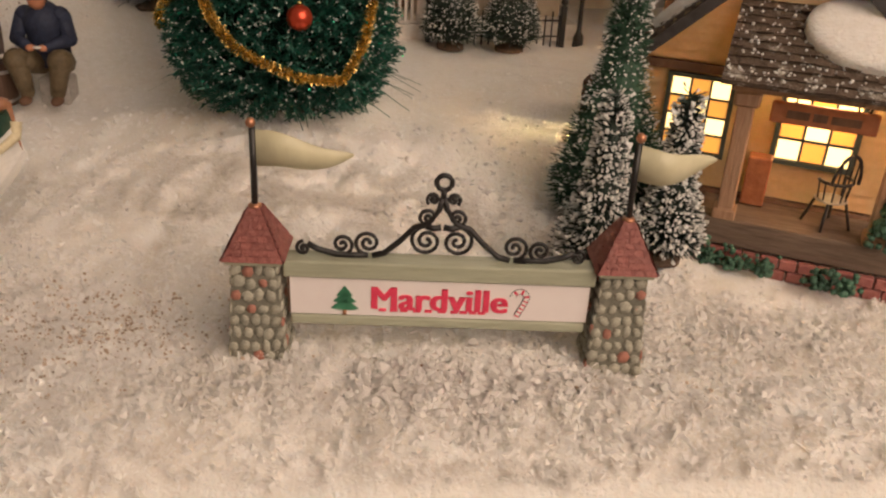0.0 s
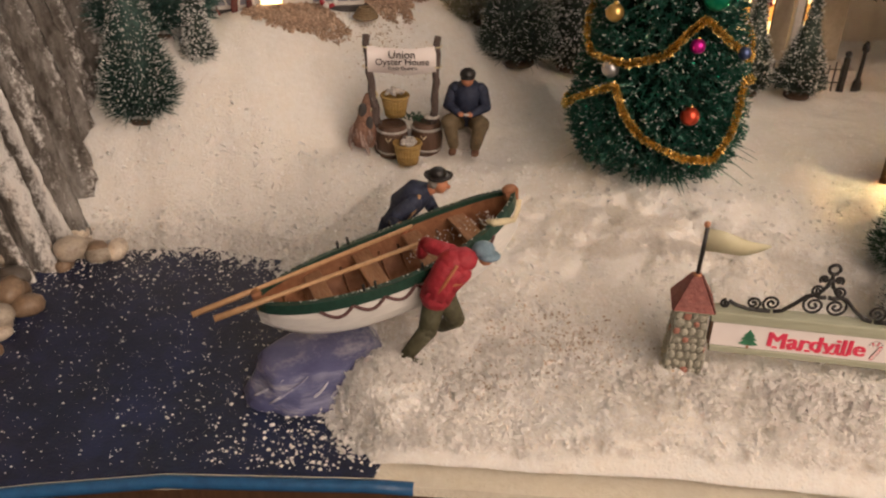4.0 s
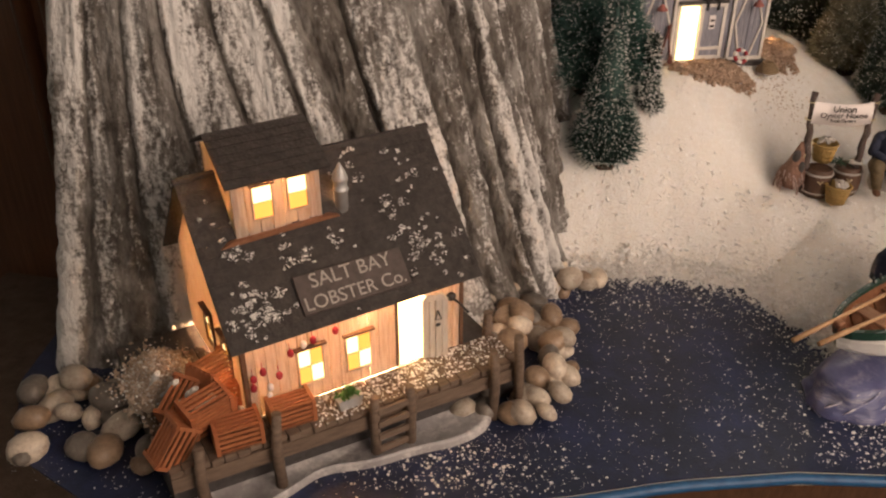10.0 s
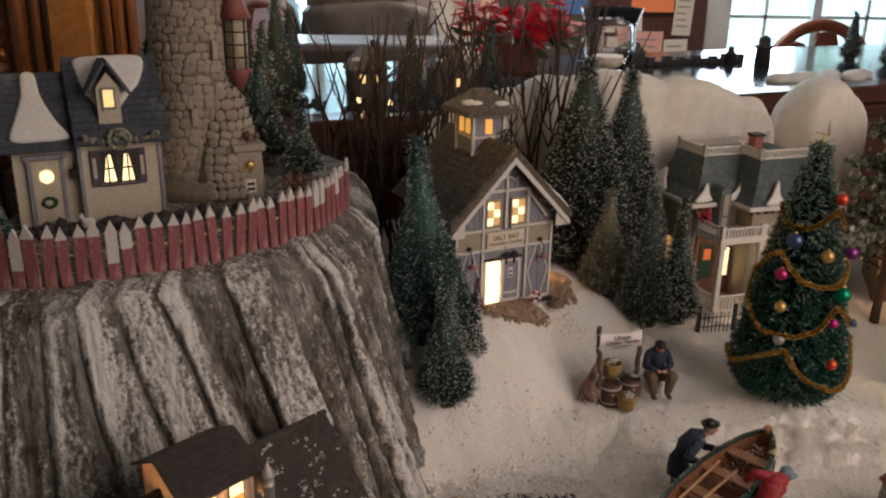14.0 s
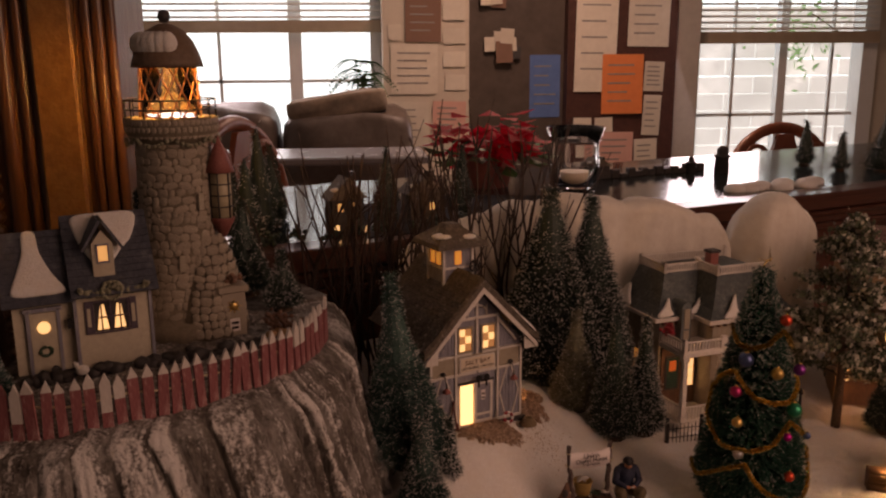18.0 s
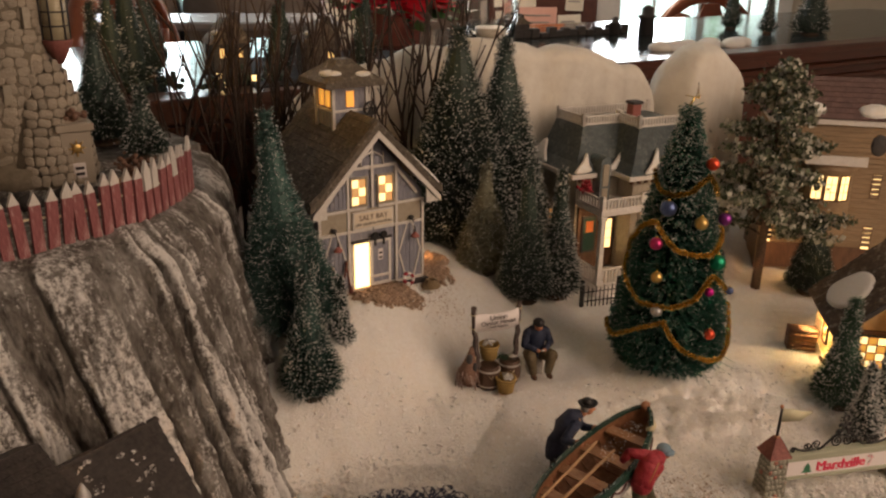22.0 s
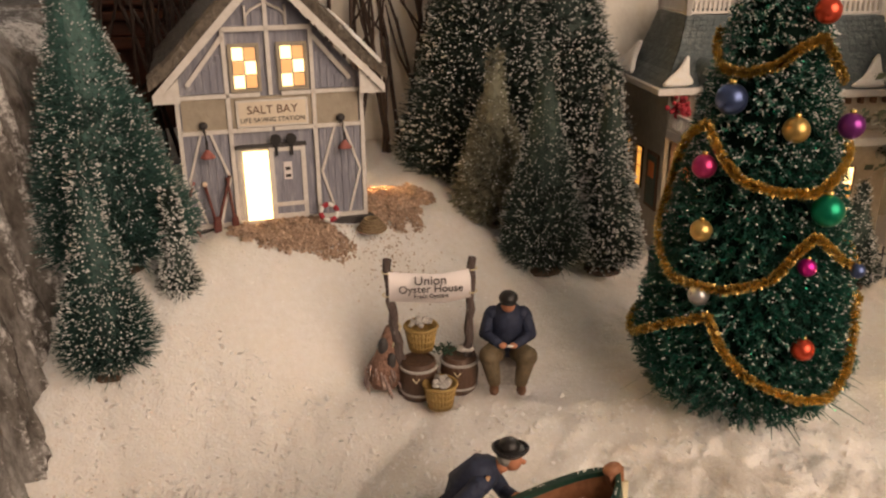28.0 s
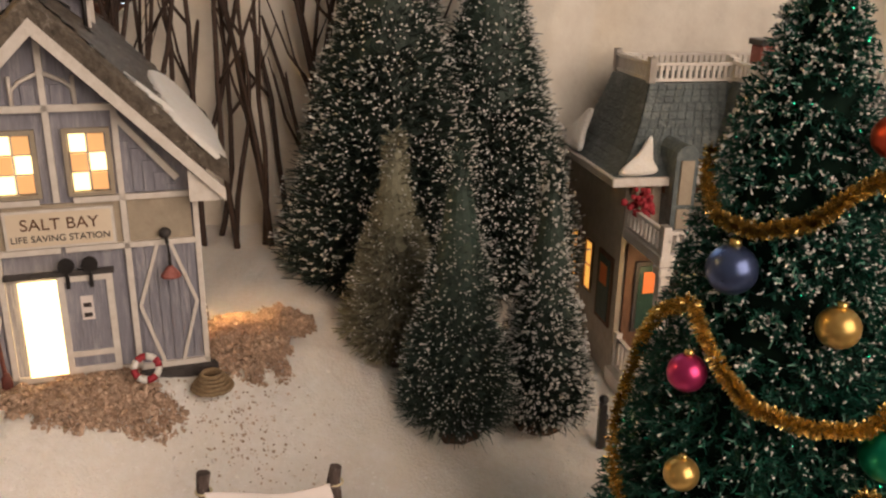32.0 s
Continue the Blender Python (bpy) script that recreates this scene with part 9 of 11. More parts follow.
    tube(b, [(0.040, 0.051, 0.130), (0.040, 0.044, 0.132), (0.040, 0.042, 0.128)], 0.0007, 5)
    lathe(b, [(0.0018, 0.116), (0.0034, 0.120), (0.0030, 0.127), (0.0005, 0.130)], 8, at=(0.040, 0.042, 0))
    part("porch_lantern", b, BLACK, g)
    p = part("poster_frame", boxm(0.0006, 0.0022, 0.060, 0.086, 0.082, 0.132), BROWNWOOD, g)
    part("poster_board", boxm(0.0001, 0.0008, 0.063, 0.083, 0.085, 0.129), GREENPAINT, p)
    part("poster_sheet", boxm(-0.0004, 0.0002, 0.067, 0.079, 0.110, 0.124), ORANGEP, p)
    for y in (0.105, 0.136):
        w = lit_window(g, -0.0065, 0.0065, -0.018, 0.018, 0, 1, 2, BROWNWOOD, "amber", lintel=False)
        w.matrix_local = pose(0.0017, y, 0.112, 0, 0, -90)
    # arched balcony door
    x = 0.034
    b = bmnew()
    prism(b, [(x - 0.0075, 0.157)] + [(x + 0.0075 * math.cos(a_), 0.206 + 0.0075 * math.sin(a_)) for a_ in [math.pi * (1 - k / 8) for k in range(9)]] + [(x + 0.0075, 0.157)], 0.036, 0.075)
    part("arched_dormer", b, SLATE, g)
    part("dormer_pane", boxm(x - 0.0042, x + 0.0042, 0.0345, 0.0362, 0.176, 0.204), WALLTAN, g)
    part("dormer_panel", boxm(x - 0.0042, x + 0.0042, 0.0348, 0.0362, 0.160, 0.173), WALLTAN, g)
    # pointed snow on the lower slopes
    for a_, b_, d_, pts in (
            ((-0.008, 0.046, 0.1935), (0.052, 0.046, 0.1935), (0.004, 0.060, 0.2145), ((0.02, 0.0), (0.42, 0.0), (0.34, 0.35), (0.24, 1.0), (0.16, 0.55))),
            ((0.010, 0.046, 0.1935), (0.070, 0.046, 0.1935), (0.022, 0.060, 0.2145), ((0.55, 0.0), (0.98, 0.0), (0.98, 0.8), (0.9, 1.3), (0.72, 0.5))),
            ((0.052, 0.008, 0.1945), (0.112, 0.008, 0.1945), (0.064, 0.021, 0.2150), ((0.36, 0.0), (0.78, 0.0), (0.66, 0.5), (0.56, 1.3), (0.46, 0.5))),
            ((0.110, 0.008, 0.1945), (0.170, 0.008, 0.1945), (0.122, 0.021, 0.2150), ((0.4, 0.0), (0.9, 0.0), (0.75, 0.45), (0.62, 1.1), (0.52, 0.4))),
            ((-0.008, 0.160, 0.1935), (-0.008, 0.100, 0.1935), (0.006, 0.160, 0.2145), ((0.1, 0.0), (0.8, 0.0), (0.6, 0.6), (0.4, 1.2), (0.25, 0.6)))):
        snow_patch(g, a_, b_, d_, pts, 0.0035, 0.001)
    b = bmnew()
    for k in range(60):
        ball(b, (0.009 + RNG.gauss(0, 0.004), 0.040 + RNG.gauss(0, 0.004), 0.176 + RNG.gauss(0, 0.0045)), RNG.uniform(0.0015, 0.003), sub=1)
    part("red_bow", b, REDCLOTH, g, "red ribbon decoration on the balcony")
    for x in (0.088, 0.110, 0.150):
        lit_window(g, x - 0.005, x + 0.005, 0.080, 0.126, 0.0195, 1, 3, BROWNWOOD, "checker", lintel=False)
    part("upper_pane", boxm(0.120, 0.130, 0.0188, 0.0198, 0.160, 0.182), LITAMBER, g)
    b = bmnew()
    for k in range(50):
        ball(b, (0.098 + RNG.gauss(0, 0.003), 0.000 + RNG.gauss(0, 0.002), 0.120 + RNG.gauss(0, 0.003)), RNG.uniform(0.0015, 0.0028), sub=1)
    tube(b, [(0.098, 0, 0.123), (0.098, 0, 0.1505)], 0.0005, 4)
    part("red_basket", b, REDCLOTH, g, "hanging basket of red flowers")
    return g


mansion()
bulb_lamp("porch_bulb", (-0.062, 0.672, 0.125), 0.012, (1.0, 0.6, 0.25))


def iron_fence(m, n):
    g = thing("iron_fence", m, "low black iron fence in the snow", "fence", "iron fences")
    for k in range(n):
        b = bmnew()
        x = k * 0.0055
        tube(b, [(x, 0, -0.004), (x, 0, 0.022 + 0.003 * (k % 2))], 0.0007, 5)
        part("picket", b, BLACK, g)
    for z in (0.006, 0.018):
        b = bmnew()
        tube(b, [(0, 0, z), ((n - 1) * 0.0055, 0, z)], 0.0007, 5)
        part("rail", b, BLACK, g)
    for x in (-0.003, (n - 1) * 0.0055 + 0.003):
        b = bmnew()
        box(b, x - 0.0022, x + 0.0022, -0.0022, 0.0022, -0.004, 0.029, bev=0.0004)
        ball(b, (x, 0, 0.032), 0.003)
        part("post", b, BLACK, g)
    return g


iron_fence(pose(-0.098, 0.603, zat(-0.098, 0.603), 0, 0, 8), 9)
iron_fence(pose(-0.002, 0.640, zat(0.0, 0.64), 0, 0, 10), 19)
for x, y in ((0.112, 0.660),):
    g = thing("lamp_post", pose(x, y, zat(x, y)), "small black lamp post in the snow", "lamp post", "lamp posts")
    b = bmnew()
    lathe(b, [(0.0045, -0.003), (0.004, 0.006), (0.0020, 0.010), (0.0018, 0.034), (0.0035, 0.036), (0.0035, 0.040), (0.001, 0.044)], 10)
    part("post", b, BLACK, g)
for x, y, h, r, sd in ((0.012, 0.626, 0.082, 0.025, 31), (0.056, 0.628, 0.078, 0.026, 32)):
    brush_tree((x, y, zat(x, y)), h, r, DARKGREEN, 900, "small dark bottle-brush tree with snowy tips by the iron fence", tufts=600, length=0.008, fsize=0.0007, seed=sd, power=0.75)


# ---- frosted open tree ----
def frosted_tree():
    g = thing("frosted_tree", pose(0.150, 0.632, 0.048), "tall open evergreen tree crusted with frosted leaves", "tree")
    b = bmnew()
    tube(b, [(0, 0, -0.005), (0.001, 0, 0.07), (-0.002, 0.002, 0.15), (0.001, 0, 0.285)], [0.0062, 0.0052, 0.0038, 0.0010], 9)
    part("trunk", b, BARK, g)
    rg = random.Random(41)
    lv, lf, gv_, gf_ = [], [], [], []
    for k in range(46):
        t = 0.22 + 0.76 * (k / 45)
        z = 0.285 * t
        a = k * 2.4 + rg.gauss(0, 0.3)
        Lb = (0.098 * (1 - t) ** 0.8 + 0.016) * rg.uniform(0.75, 1.15)
        p0 = Vector((0, 0, z))
        d = Vector((math.cos(a), math.sin(a), 0.15 + 0.3 * rg.random()))
        pts = [p0 + d * Lb * u + Vector((0, 0, -0.012 * u * u + 0.006 * u)) for u in (0, 0.4, 0.75, 1.0)]
        b = bmnew()
        tube(b, pts, [0.0016, 0.0011, 0.0008, 0.0004], 5)
        part("limb", b, BARK, g)
        for _ in range(int(90 + 2900 * Lb)):
            u = 0.25 + 0.8 * rg.random()
            p = p0 + d * Lb * u + Vector((rg.gauss(0, 0.006), rg.gauss(0, 0.006), rg.gauss(0, 0.0038) - 0.012 * u * u + 0.006 * u))
            n = Vector((rg.gauss(0, 1), rg.gauss(0, 1), rg.gauss(0, 1))).normalized()
            s1 = n.orthogonal().normalized() * rg.uniform(0.0018, 0.0050)
            s2 = n.cross(s1) * rg.uniform(0.4, 0.9)
            V, F = (lv, lf) if rg.random() < 0.42 else (gv_, gf_)
            i0 = len(V)
            V += [tuple(p + s1), tuple(p + s2), tuple(p - s1), tuple(p - s2)]
            F.append((i0, i0 + 1, i0 + 2, i0 + 3))
    for nm, V, F, mt in (("frosted_leaves", lv, lf, mat("frost_leaf", (0.55, 0.52, 0.45), (0.36, 0.36, 0.30), 300, 0.7, island=0.35)), ("green_leaves", gv_, gf_, mat("dull_leaf", (0.10, 0.12, 0.065), (0.055, 0.07, 0.04), 300, 0.7, island=0.4))):
        me = bpy.data.meshes.new(nm)
        me.from_pydata(V, [], F)
        me.materials.append(mt)
        shared(nm, me, g, Matrix())
    return g


frosted_tree()
brush_tree((0.205, 0.600, 0.046), 0.095, 0.034, DARKGREEN, 500, "dark rounded bottle-brush shrub behind the cabin", tufts=900, length=0.012, seed=33, power=0.5)


BUFF = mat("buff_siding", (0.36, 0.25, 0.15), (0.25, 0.165, 0.095), 160, 0.6, 0.4, 300, stretch=(0.4, 3, 3))


def beige_house():
    g = thing("beige_townhouse", pose(0.205, 0.690, 0.0, 0, 0, -24), "beige town house with cornice, bay window and snowy roof", "house")
    part("wall", boxm(-0.022, 0.20, 0.0, 0.13, 0.045, 0.250), BUFF, g)
    for k in range(24):
        zz = 0.088 + 0.0067 * k
        part("clapboard", boxm(-0.0222, 0.2002, -0.0012, 0.0, zz, zz + 0.0058, 0.0003), BUFF, g)
    part("cornice", boxm(-0.028, 0.206, -0.006, 0.136, 0.250, 0.258, 0.001), TRIM, g)
    b = bmnew()
    shingled(b, (-0.030, -0.008, 0.258), (0.21, -0.008, 0.258), (0.18, 0.06, 0.302), (0.0, 0.06, 0.302), 8, 26, 0.0012)
    slab(b, ((-0.030, 0.14, 0.258), (-0.030, -0.008, 0.258), (0.0, 0.06, 0.302), (0.0, 0.061, 0.302)), 0.002)
    part("roof_slope", b, mat("plum_shingle", (0.20, 0.12, 0.11), (0.13, 0.08, 0.075), 240, 0.8, 0.4, 400, island=0.3), g, "plum shingle roof")
    b = bmnew()
    for x, y, z in ((0.0, 0.004, 0.268), (0.02, 0.006, 0.268), (0.10, 0.004, 0.268), (0.15, 0.01, 0.272)):
        ball(b, (x, y, z), (0.022, 0.014, 0.006), 0, 2, pose(0, 0, 0, 32))
    part("roof_snow", b, SNOW, g, "snow along the eave", True)
    b = bmnew()
    lathe(b, [(0.030, 0.105), (0.032, 0.110), (0.032, 0.190), (0.036, 0.194), (0.036, 0.200), (0.030, 0.204)], 12, at=(0.055, 0.004, 0))
    part("bay", b, BUFF, g)
    part("balcony_rail", boxm(0.018, 0.092, -0.034, -0.030, 0.204, 0.216), TRIM, g)
    for a in (-120, -90, -60):
        w = lit_window(g, -0.0065, 0.0065, -0.016, 0.016, 0, 2, 3, BROWNWOOD, "bright", lintel=False)
        w.matrix_local = Matrix.Translation((0.055 + 0.0322 * math.cos(math.radians(a)), 0.004 + 0.0322 * math.sin(math.radians(a)), 0.172)) @ pose(0, 0, 0, 0, 0, a + 90)
    for x, z in ((-0.010, 0.178), (-0.010, 0.100), (0.115, 0.172), (0.145, 0.172), (0.115, 0.10), (0.145, 0.10)):
        lit_window(g, x - 0.005, x + 0.005, z - 0.016, z + 0.016, -0.0005, 1, 4, BROWNWOOD, "bright", lintel=False)
    b = bmnew()
    ball(b, (0.110, -0.001, 0.226), (0.011, 0.0015, 0.015))
    part("oval_window", b, DARKSIL, g)
    part("shop_front", boxm(-0.020, 0.198, -0.003, 0.0, 0.05, 0.085), BROWNWOOD, g)
    return g


beige_house()
bulb_lamp("street_bulb", (0.185, 0.66, 0.085), 0.03, (1.0, 0.5, 0.18))

# ---- batting cloud wall ----
def batting(name, kx, ky, kz, zb, thick, seed, label):
    d = np.r_[0, np.cumsum(np.hypot(np.diff(kx), np.diff(ky)))]
    n, mcount = 150, 34
    vs, fs = [], []
    for i in range(n + 1):
        s = d[-1] * i / n
        x, y, zt = (float(np.interp(s, d, q)) for q in (kx, ky, kz))
        zt += 0.008 * (abs(math.sin(s * 26 + 2 * noise.noise(Vector((s * 9, seed, 0))))) ** 0.6 - 0.7)
        for j in range(mcount + 1):
            v = j / mcount
            a = math.pi * (1 - v)
            if v < 0.4:
                px, pz = -1.0, zb + (zt - thick - zb) * v / 0.4
            elif v < 0.8:
                aa = math.pi * (1 - (v - 0.4) / 0.4)
                px, pz = math.cos(aa), zt - thick + thick * math.sin(aa)
            else:
                px, pz = 1.0, zb + (zt - thick - zb) * (1 - v) / 0.2
            e = math.sin(math.pi * min(1, max(0, i / n))) ** 0.3
            puff = 0.008 * abs(math.sin(s * 26 + 2 * noise.noise(Vector((s * 9, seed, 0))))) + 0.014 * abs(noise.noise(Vector((s * 11, v * 2.4, seed)))) + 0.005 * noise.noise(Vector((s * 45, v * 9, seed + 3)))
            vs.append((x + 0.004 * noise.noise(Vector((s * 30, v * 9, 5.0))), y + px * (thick * e + puff), zb + (pz - zb + 0.35 * puff) * (0.75 + 0.25 * e)))
    for i in range(n):
        for j in range(mcount):
            a = i * (mcount + 1) + j
            fs.append((a, a + 1, a + mcount + 2, a + mcount + 1))
    return bulk(name, vs, fs, COTTON, label, "batting", "structure", True)


batting("snow_bank", [-0.46, -0.40, -0.33, -0.27, -0.20, -0.13, -0.06, 0.00, 0.05, 0.085], [0.75, 0.775, 0.795, 0.81, 0.822, 0.83, 0.838, 0.845, 0.85, 0.86], [0.295, 0.318, 0.330, 0.336, 0.340, 0.338, 0.336, 0.332, 0.326, 0.308], 0.03, 0.022, 1.0, "thick cream batting bank behind the village")
batting("snow_bank_end", [0.088, 0.098, 0.12, 0.15, 0.18, 0.212, 0.228], [0.87, 0.868, 0.866, 0.866, 0.868, 0.870, 0.872], [0.318, 0.322, 0.325, 0.326, 0.326, 0.324, 0.318], 0.03, 0.030, 9.0, "rounded cream batting lump at the end of the bank")


# ---- bare twigs ----
def twigs():
    rg = random.Random(77)
    for cx, cy, n, spread in ((-0.545, 0.668, 9, 0.02), (-0.50, 0.680, 10, 0.02), (-0.455, 0.675, 10, 0.02), (-0.42, 0.705, 11, 0.02), (-0.37, 0.725, 10, 0.022), (-0.30, 0.750, 11, 0.025), (-0.255, 0.765, 9, 0.02)):
        g = thing("twig_bunch", pose(cx, cy, 0.10), "bunch of bare dark brown twigs standing behind the station", "twigs", "twig bunches")
        for _ in range(n):
            b = bmnew()
            x, y = rg.gauss(0, spread), rg.gauss(0, 0.008)
            h = rg.uniform(0.25, 0.42)
            pts, p = [], Vector((x, y, 0))
            d = Vector((rg.gauss(0, 0.10), rg.gauss(0, 0.06), 1)).normalized()
            m = 9
            for k in range(m):
                pts.append(p.copy())
                d = (d + Vector((rg.gauss(0, 0.09), rg.gauss(0, 0.06), 0.03))).normalized()
                p = p + d * h / m
            tube(b, pts, [0.0024 * (1 - 0.7 * k / m) for k in range(m)], 5)
            for _ in range(3):
                k = rg.randrange(3, m - 1)
                q = pts[k]
                e = (d + Vector((rg.gauss(0, 0.5), rg.gauss(0, 0.3), 0.2))).normalized()
                tube(b, [q, q + e * 0.03, q + e * 0.055 + Vector((0, 0, 0.02))], [0.0013, 0.001, 0.0005], 4)
            part("twig", b, TWIGM, g)


twigs()


# ---- loose snow grains ----
def drift():
    rg = random.Random(5)
    pts, tan, glit, flakes = [], [], [], []
    while len(pts) < 2600:
        x, y = rg.uniform(-0.50, 0.30), 0.15 + 0.42 * rg.random() ** 1.6
        if y < front_edge(x) + 0.018 or bay_depth(x, y) > 0.006:
            continue
        dens = 0.25 + 0.75 * math.exp(-((x - 0.0) ** 2 / 0.02 + (y - 0.235) ** 2 / 0.0012)) + 0.6 * math.exp(-((x + 0.17) ** 2 + (y - 0.22) ** 2) / 0.004) + 0.45 * (bay_depth(x, y) > -0.03)
        dens += 0.25 * (y < 0.24)
        if rg.random() > dens:
            continue
        z = zat(x, y) + lumps(x, y) + 0.0002
        pts.append((x, y, z, rg.uniform(0.4, 1.5)))
    for cx, cy, sx, sy, n in ((-0.130, 0.255, 0.018, 0.017, 1100), (-0.165, 0.212, 0.012, 0.009, 620), (-0.092, 0.262, 0.012, 0.014, 260), (0.01, 0.238, 0.045, 0.005, 140), (-0.290, 0.520, 0.018, 0.014, 500), (-0.43, 0.345, 0.025, 0.012, 120)):
        for _ in range(n):
            x, y = rg.gauss(cx, sx), rg.gauss(cy, sy)
            tan.append((x, y, zat(x, y) + lumps(x, y) + 0.0002, rg.uniform(0.3, 1.0)))
    for _ in range(6000):
        x, y = rg.uniform(-0.42, 0.30), rg.uniform(0.19, 0.60)
        glit.append((x, y, zat(x, y) + lumps(x, y) + 0.0012, rg.uniform(0.4, 1.0)))
    while len(flakes) < 9500:
        x, y = rg.uniform(-0.76, -0.19), rg.uniform(0.03, 0.345)
        dd = float(bay_depth(x, y))
        if dd < -0.004 or y < front_edge(x) + 0.006:
            continue
        near = math.exp(-dd / 0.022) + 0.16 + 0.7 * math.exp(-((x + 0.50) ** 2 / 0.006 + (y - 0.10) ** 2 / 0.0009)) + 0.4 * math.exp(-((x + 0.24) ** 2 / 0.003 + (y - 0.17) ** 2 / 0.001))
        if rg.random() > near:
            continue
        flakes.append((x, y, 0.0006, 0.25 + 0.85 * rg.random() ** 2.4 * (0.6 + near)))
    scatter("snow_grains", pts, 0.0011, GRAIN, "loose sparkling fake snow grains on the batting", "snow", 6)
    scatter("tan_grit", tan, 0.0010, BEIGEGRIT, "tan grit scattered in the snow", "grit", 7)
    scatter("glitter", glit, 0.00042, GLITTER, "fine silver glitter on the snow", "glitter", 8)
    scatter("water_flakes", flakes, 0.0011, GRAIN, "white snow flakes scattered on the painted bay", "snow", 9, 0.5)
    roof = []
    S = pose(-0.612, 0.072, 0.0, 0, 0, 44)
    spots = []
    while len(spots) < 150:
        x, t = rg.uniform(-0.004, 0.147), rg.random()
        dens = 0.03 + 0.5 * max(0.0, noise.noise(Vector((x * 60, t * 4, 3.0)))) + 0.95 * math.exp(-((x - 0.016) ** 2 / 0.0004 + (t - 0.20) ** 2 / 0.02)) + 0.5 * math.exp(-((x - 0.122) ** 2 / 0.0005 + (t - 0.28) ** 2 / 0.02)) + 0.4 * math.exp(-((x - 0.06) ** 2 / 0.0004 + (t - 0.42) ** 2 / 0.004))
        if rg.random() > dens or (0.034 < x < 0.107 and 0.07 < t < 0.33 and rg.random() < 0.95) or (0.020 < x < 0.072 and t > 0.55):
            continue
        spots.append((x, t))
    for x, t in spots:
        r = 0.0006 + 0.0030 * rg.random() ** 2
        for _ in range(int(4 + 9000 * r)):
            a, q = rg.random() * 6.283, r * math.sqrt(rg.random())
            px, pt = x + 1.3 * q * math.cos(a), t + q * math.sin(a) / 0.10
            if not (-0.006 < px < 0.149 and 0.0 < pt < 1.0):
                continue
            v = S @ Vector((px, -0.009 + 0.067 * pt, 0.0895 + 0.0745 * pt + 0.0034 + 0.0010 * rg.random()))
            roof.append((v.x, v.y, v.z, 0.35 + 0.9 * rg.random() ** 2))
    for _ in range(900):
        x, y = rg.uniform(0.03, 0.165), rg.uniform(-0.026, -0.002)
        v = S @ Vector((x, y, 0.0362))
        roof.append((v.x, v.y, v.z, rg.uniform(0.6, 1.6)))
    heap = []
    for _ in range(3600):
        x, y = rg.gauss(-0.036, 0.010), rg.gauss(0.058, 0.015)
        top = 0.022 * math.exp(-((x + 0.036) ** 2 / 0.0003 + (y - 0.058) ** 2 / 0.0006))
        v = S @ Vector((x, y, 0.036 + top * rg.uniform(0.75, 1.05)))
        (heap if rg.random() < 0.62 else roof).append((v.x, v.y, v.z, rg.uniform(0.5, 1.5)))
    scatter("straw_heap_crumbs", heap, 0.0012, BEIGEGRIT, "tan crumbs heaped beside the shack", "straw", 11)
    scatter("shack_snow", roof, 0.0008, GRAIN, "snow dusting on the shack roof and pier", "snow", 10, 0.6)


drift()


def fluff():
    """Thin flakes of fake snow lying all over the batting."""
    rg = random.Random(15)
    rn = np.random.default_rng(15)
    at = []
    while len(at) < 20000:
        x, y = rg.uniform(-0.46, 0.30), 0.165 + 0.36 * rg.random() ** 1.5
        d = float(bay_depth(x, y))
        if y < front_edge(x) + 0.014 or d > 0.004 or (x > 0.10 and y > 0.325):
            continue
        if rg.random() > 0.30 + 0.8 * max(0.0, noise.noise(Vector((x * 30, y * 30, 5.0)))) + 0.4 * (y < 0.27) + 0.4 * (d > -0.03):
            continue
        at.append((x, y, zat(x, y) + lumps(x, y) + 0.0003))
    # loose puffs
    for q in range(760):
        x, y = rg.uniform(-0.26, 0.30), 0.175 + 0.20 * rg.random() ** 1.4
        r = 0.0016 + 0.0042 * rg.random() ** 2.2
        if q >= 620:
            x, y, r = rg.gauss(-0.06, 0.055), rg.gauss(0.350, 0.012), rg.uniform(0.003, 0.0075)
        if y < front_edge(x) + 0.018 or bay_depth(x, y) > 0.0 or (x > 0.10 and y > 0.31):
            continue
        z = zat(x, y) + lumps(x, y)
        for _ in range(int(22 + 11000 * r)):
            d = Vector((rg.gauss(0, 1), rg.gauss(0, 1), rg.gauss(0, 1))).normalized() * r * rg.random() ** 0.4
            at.append((x + 1.3 * d.x, y + 1.1 * d.y, z + 0.15 * r + 0.75 * abs(d.z)))
    at = np.array(at)
    n = len(at)
    size = 0.0005 + 0.0013 * rn.random(n) ** 2.5
    off = rn.normal(size=(n, 4, 3))
    off /= np.linalg.norm(off, axis=2, keepdims=True)
    off[:, :, 2] *= 0.25
    vs = (at[:, None] + off * size[:, None, None]).reshape(-1, 3)
    k = 4 * np.arange(n)[:, None, None]
    fs = (k + np.array([[0, 1, 2], [0, 2, 3], [0, 3, 1], [1, 3, 2]])).reshape(-1, 3)
    bulk("snow_fluff", vs.tolist(), fs.tolist(), FLUFF, "thin white flakes of fake snow over the batting", "snow")


fluff()


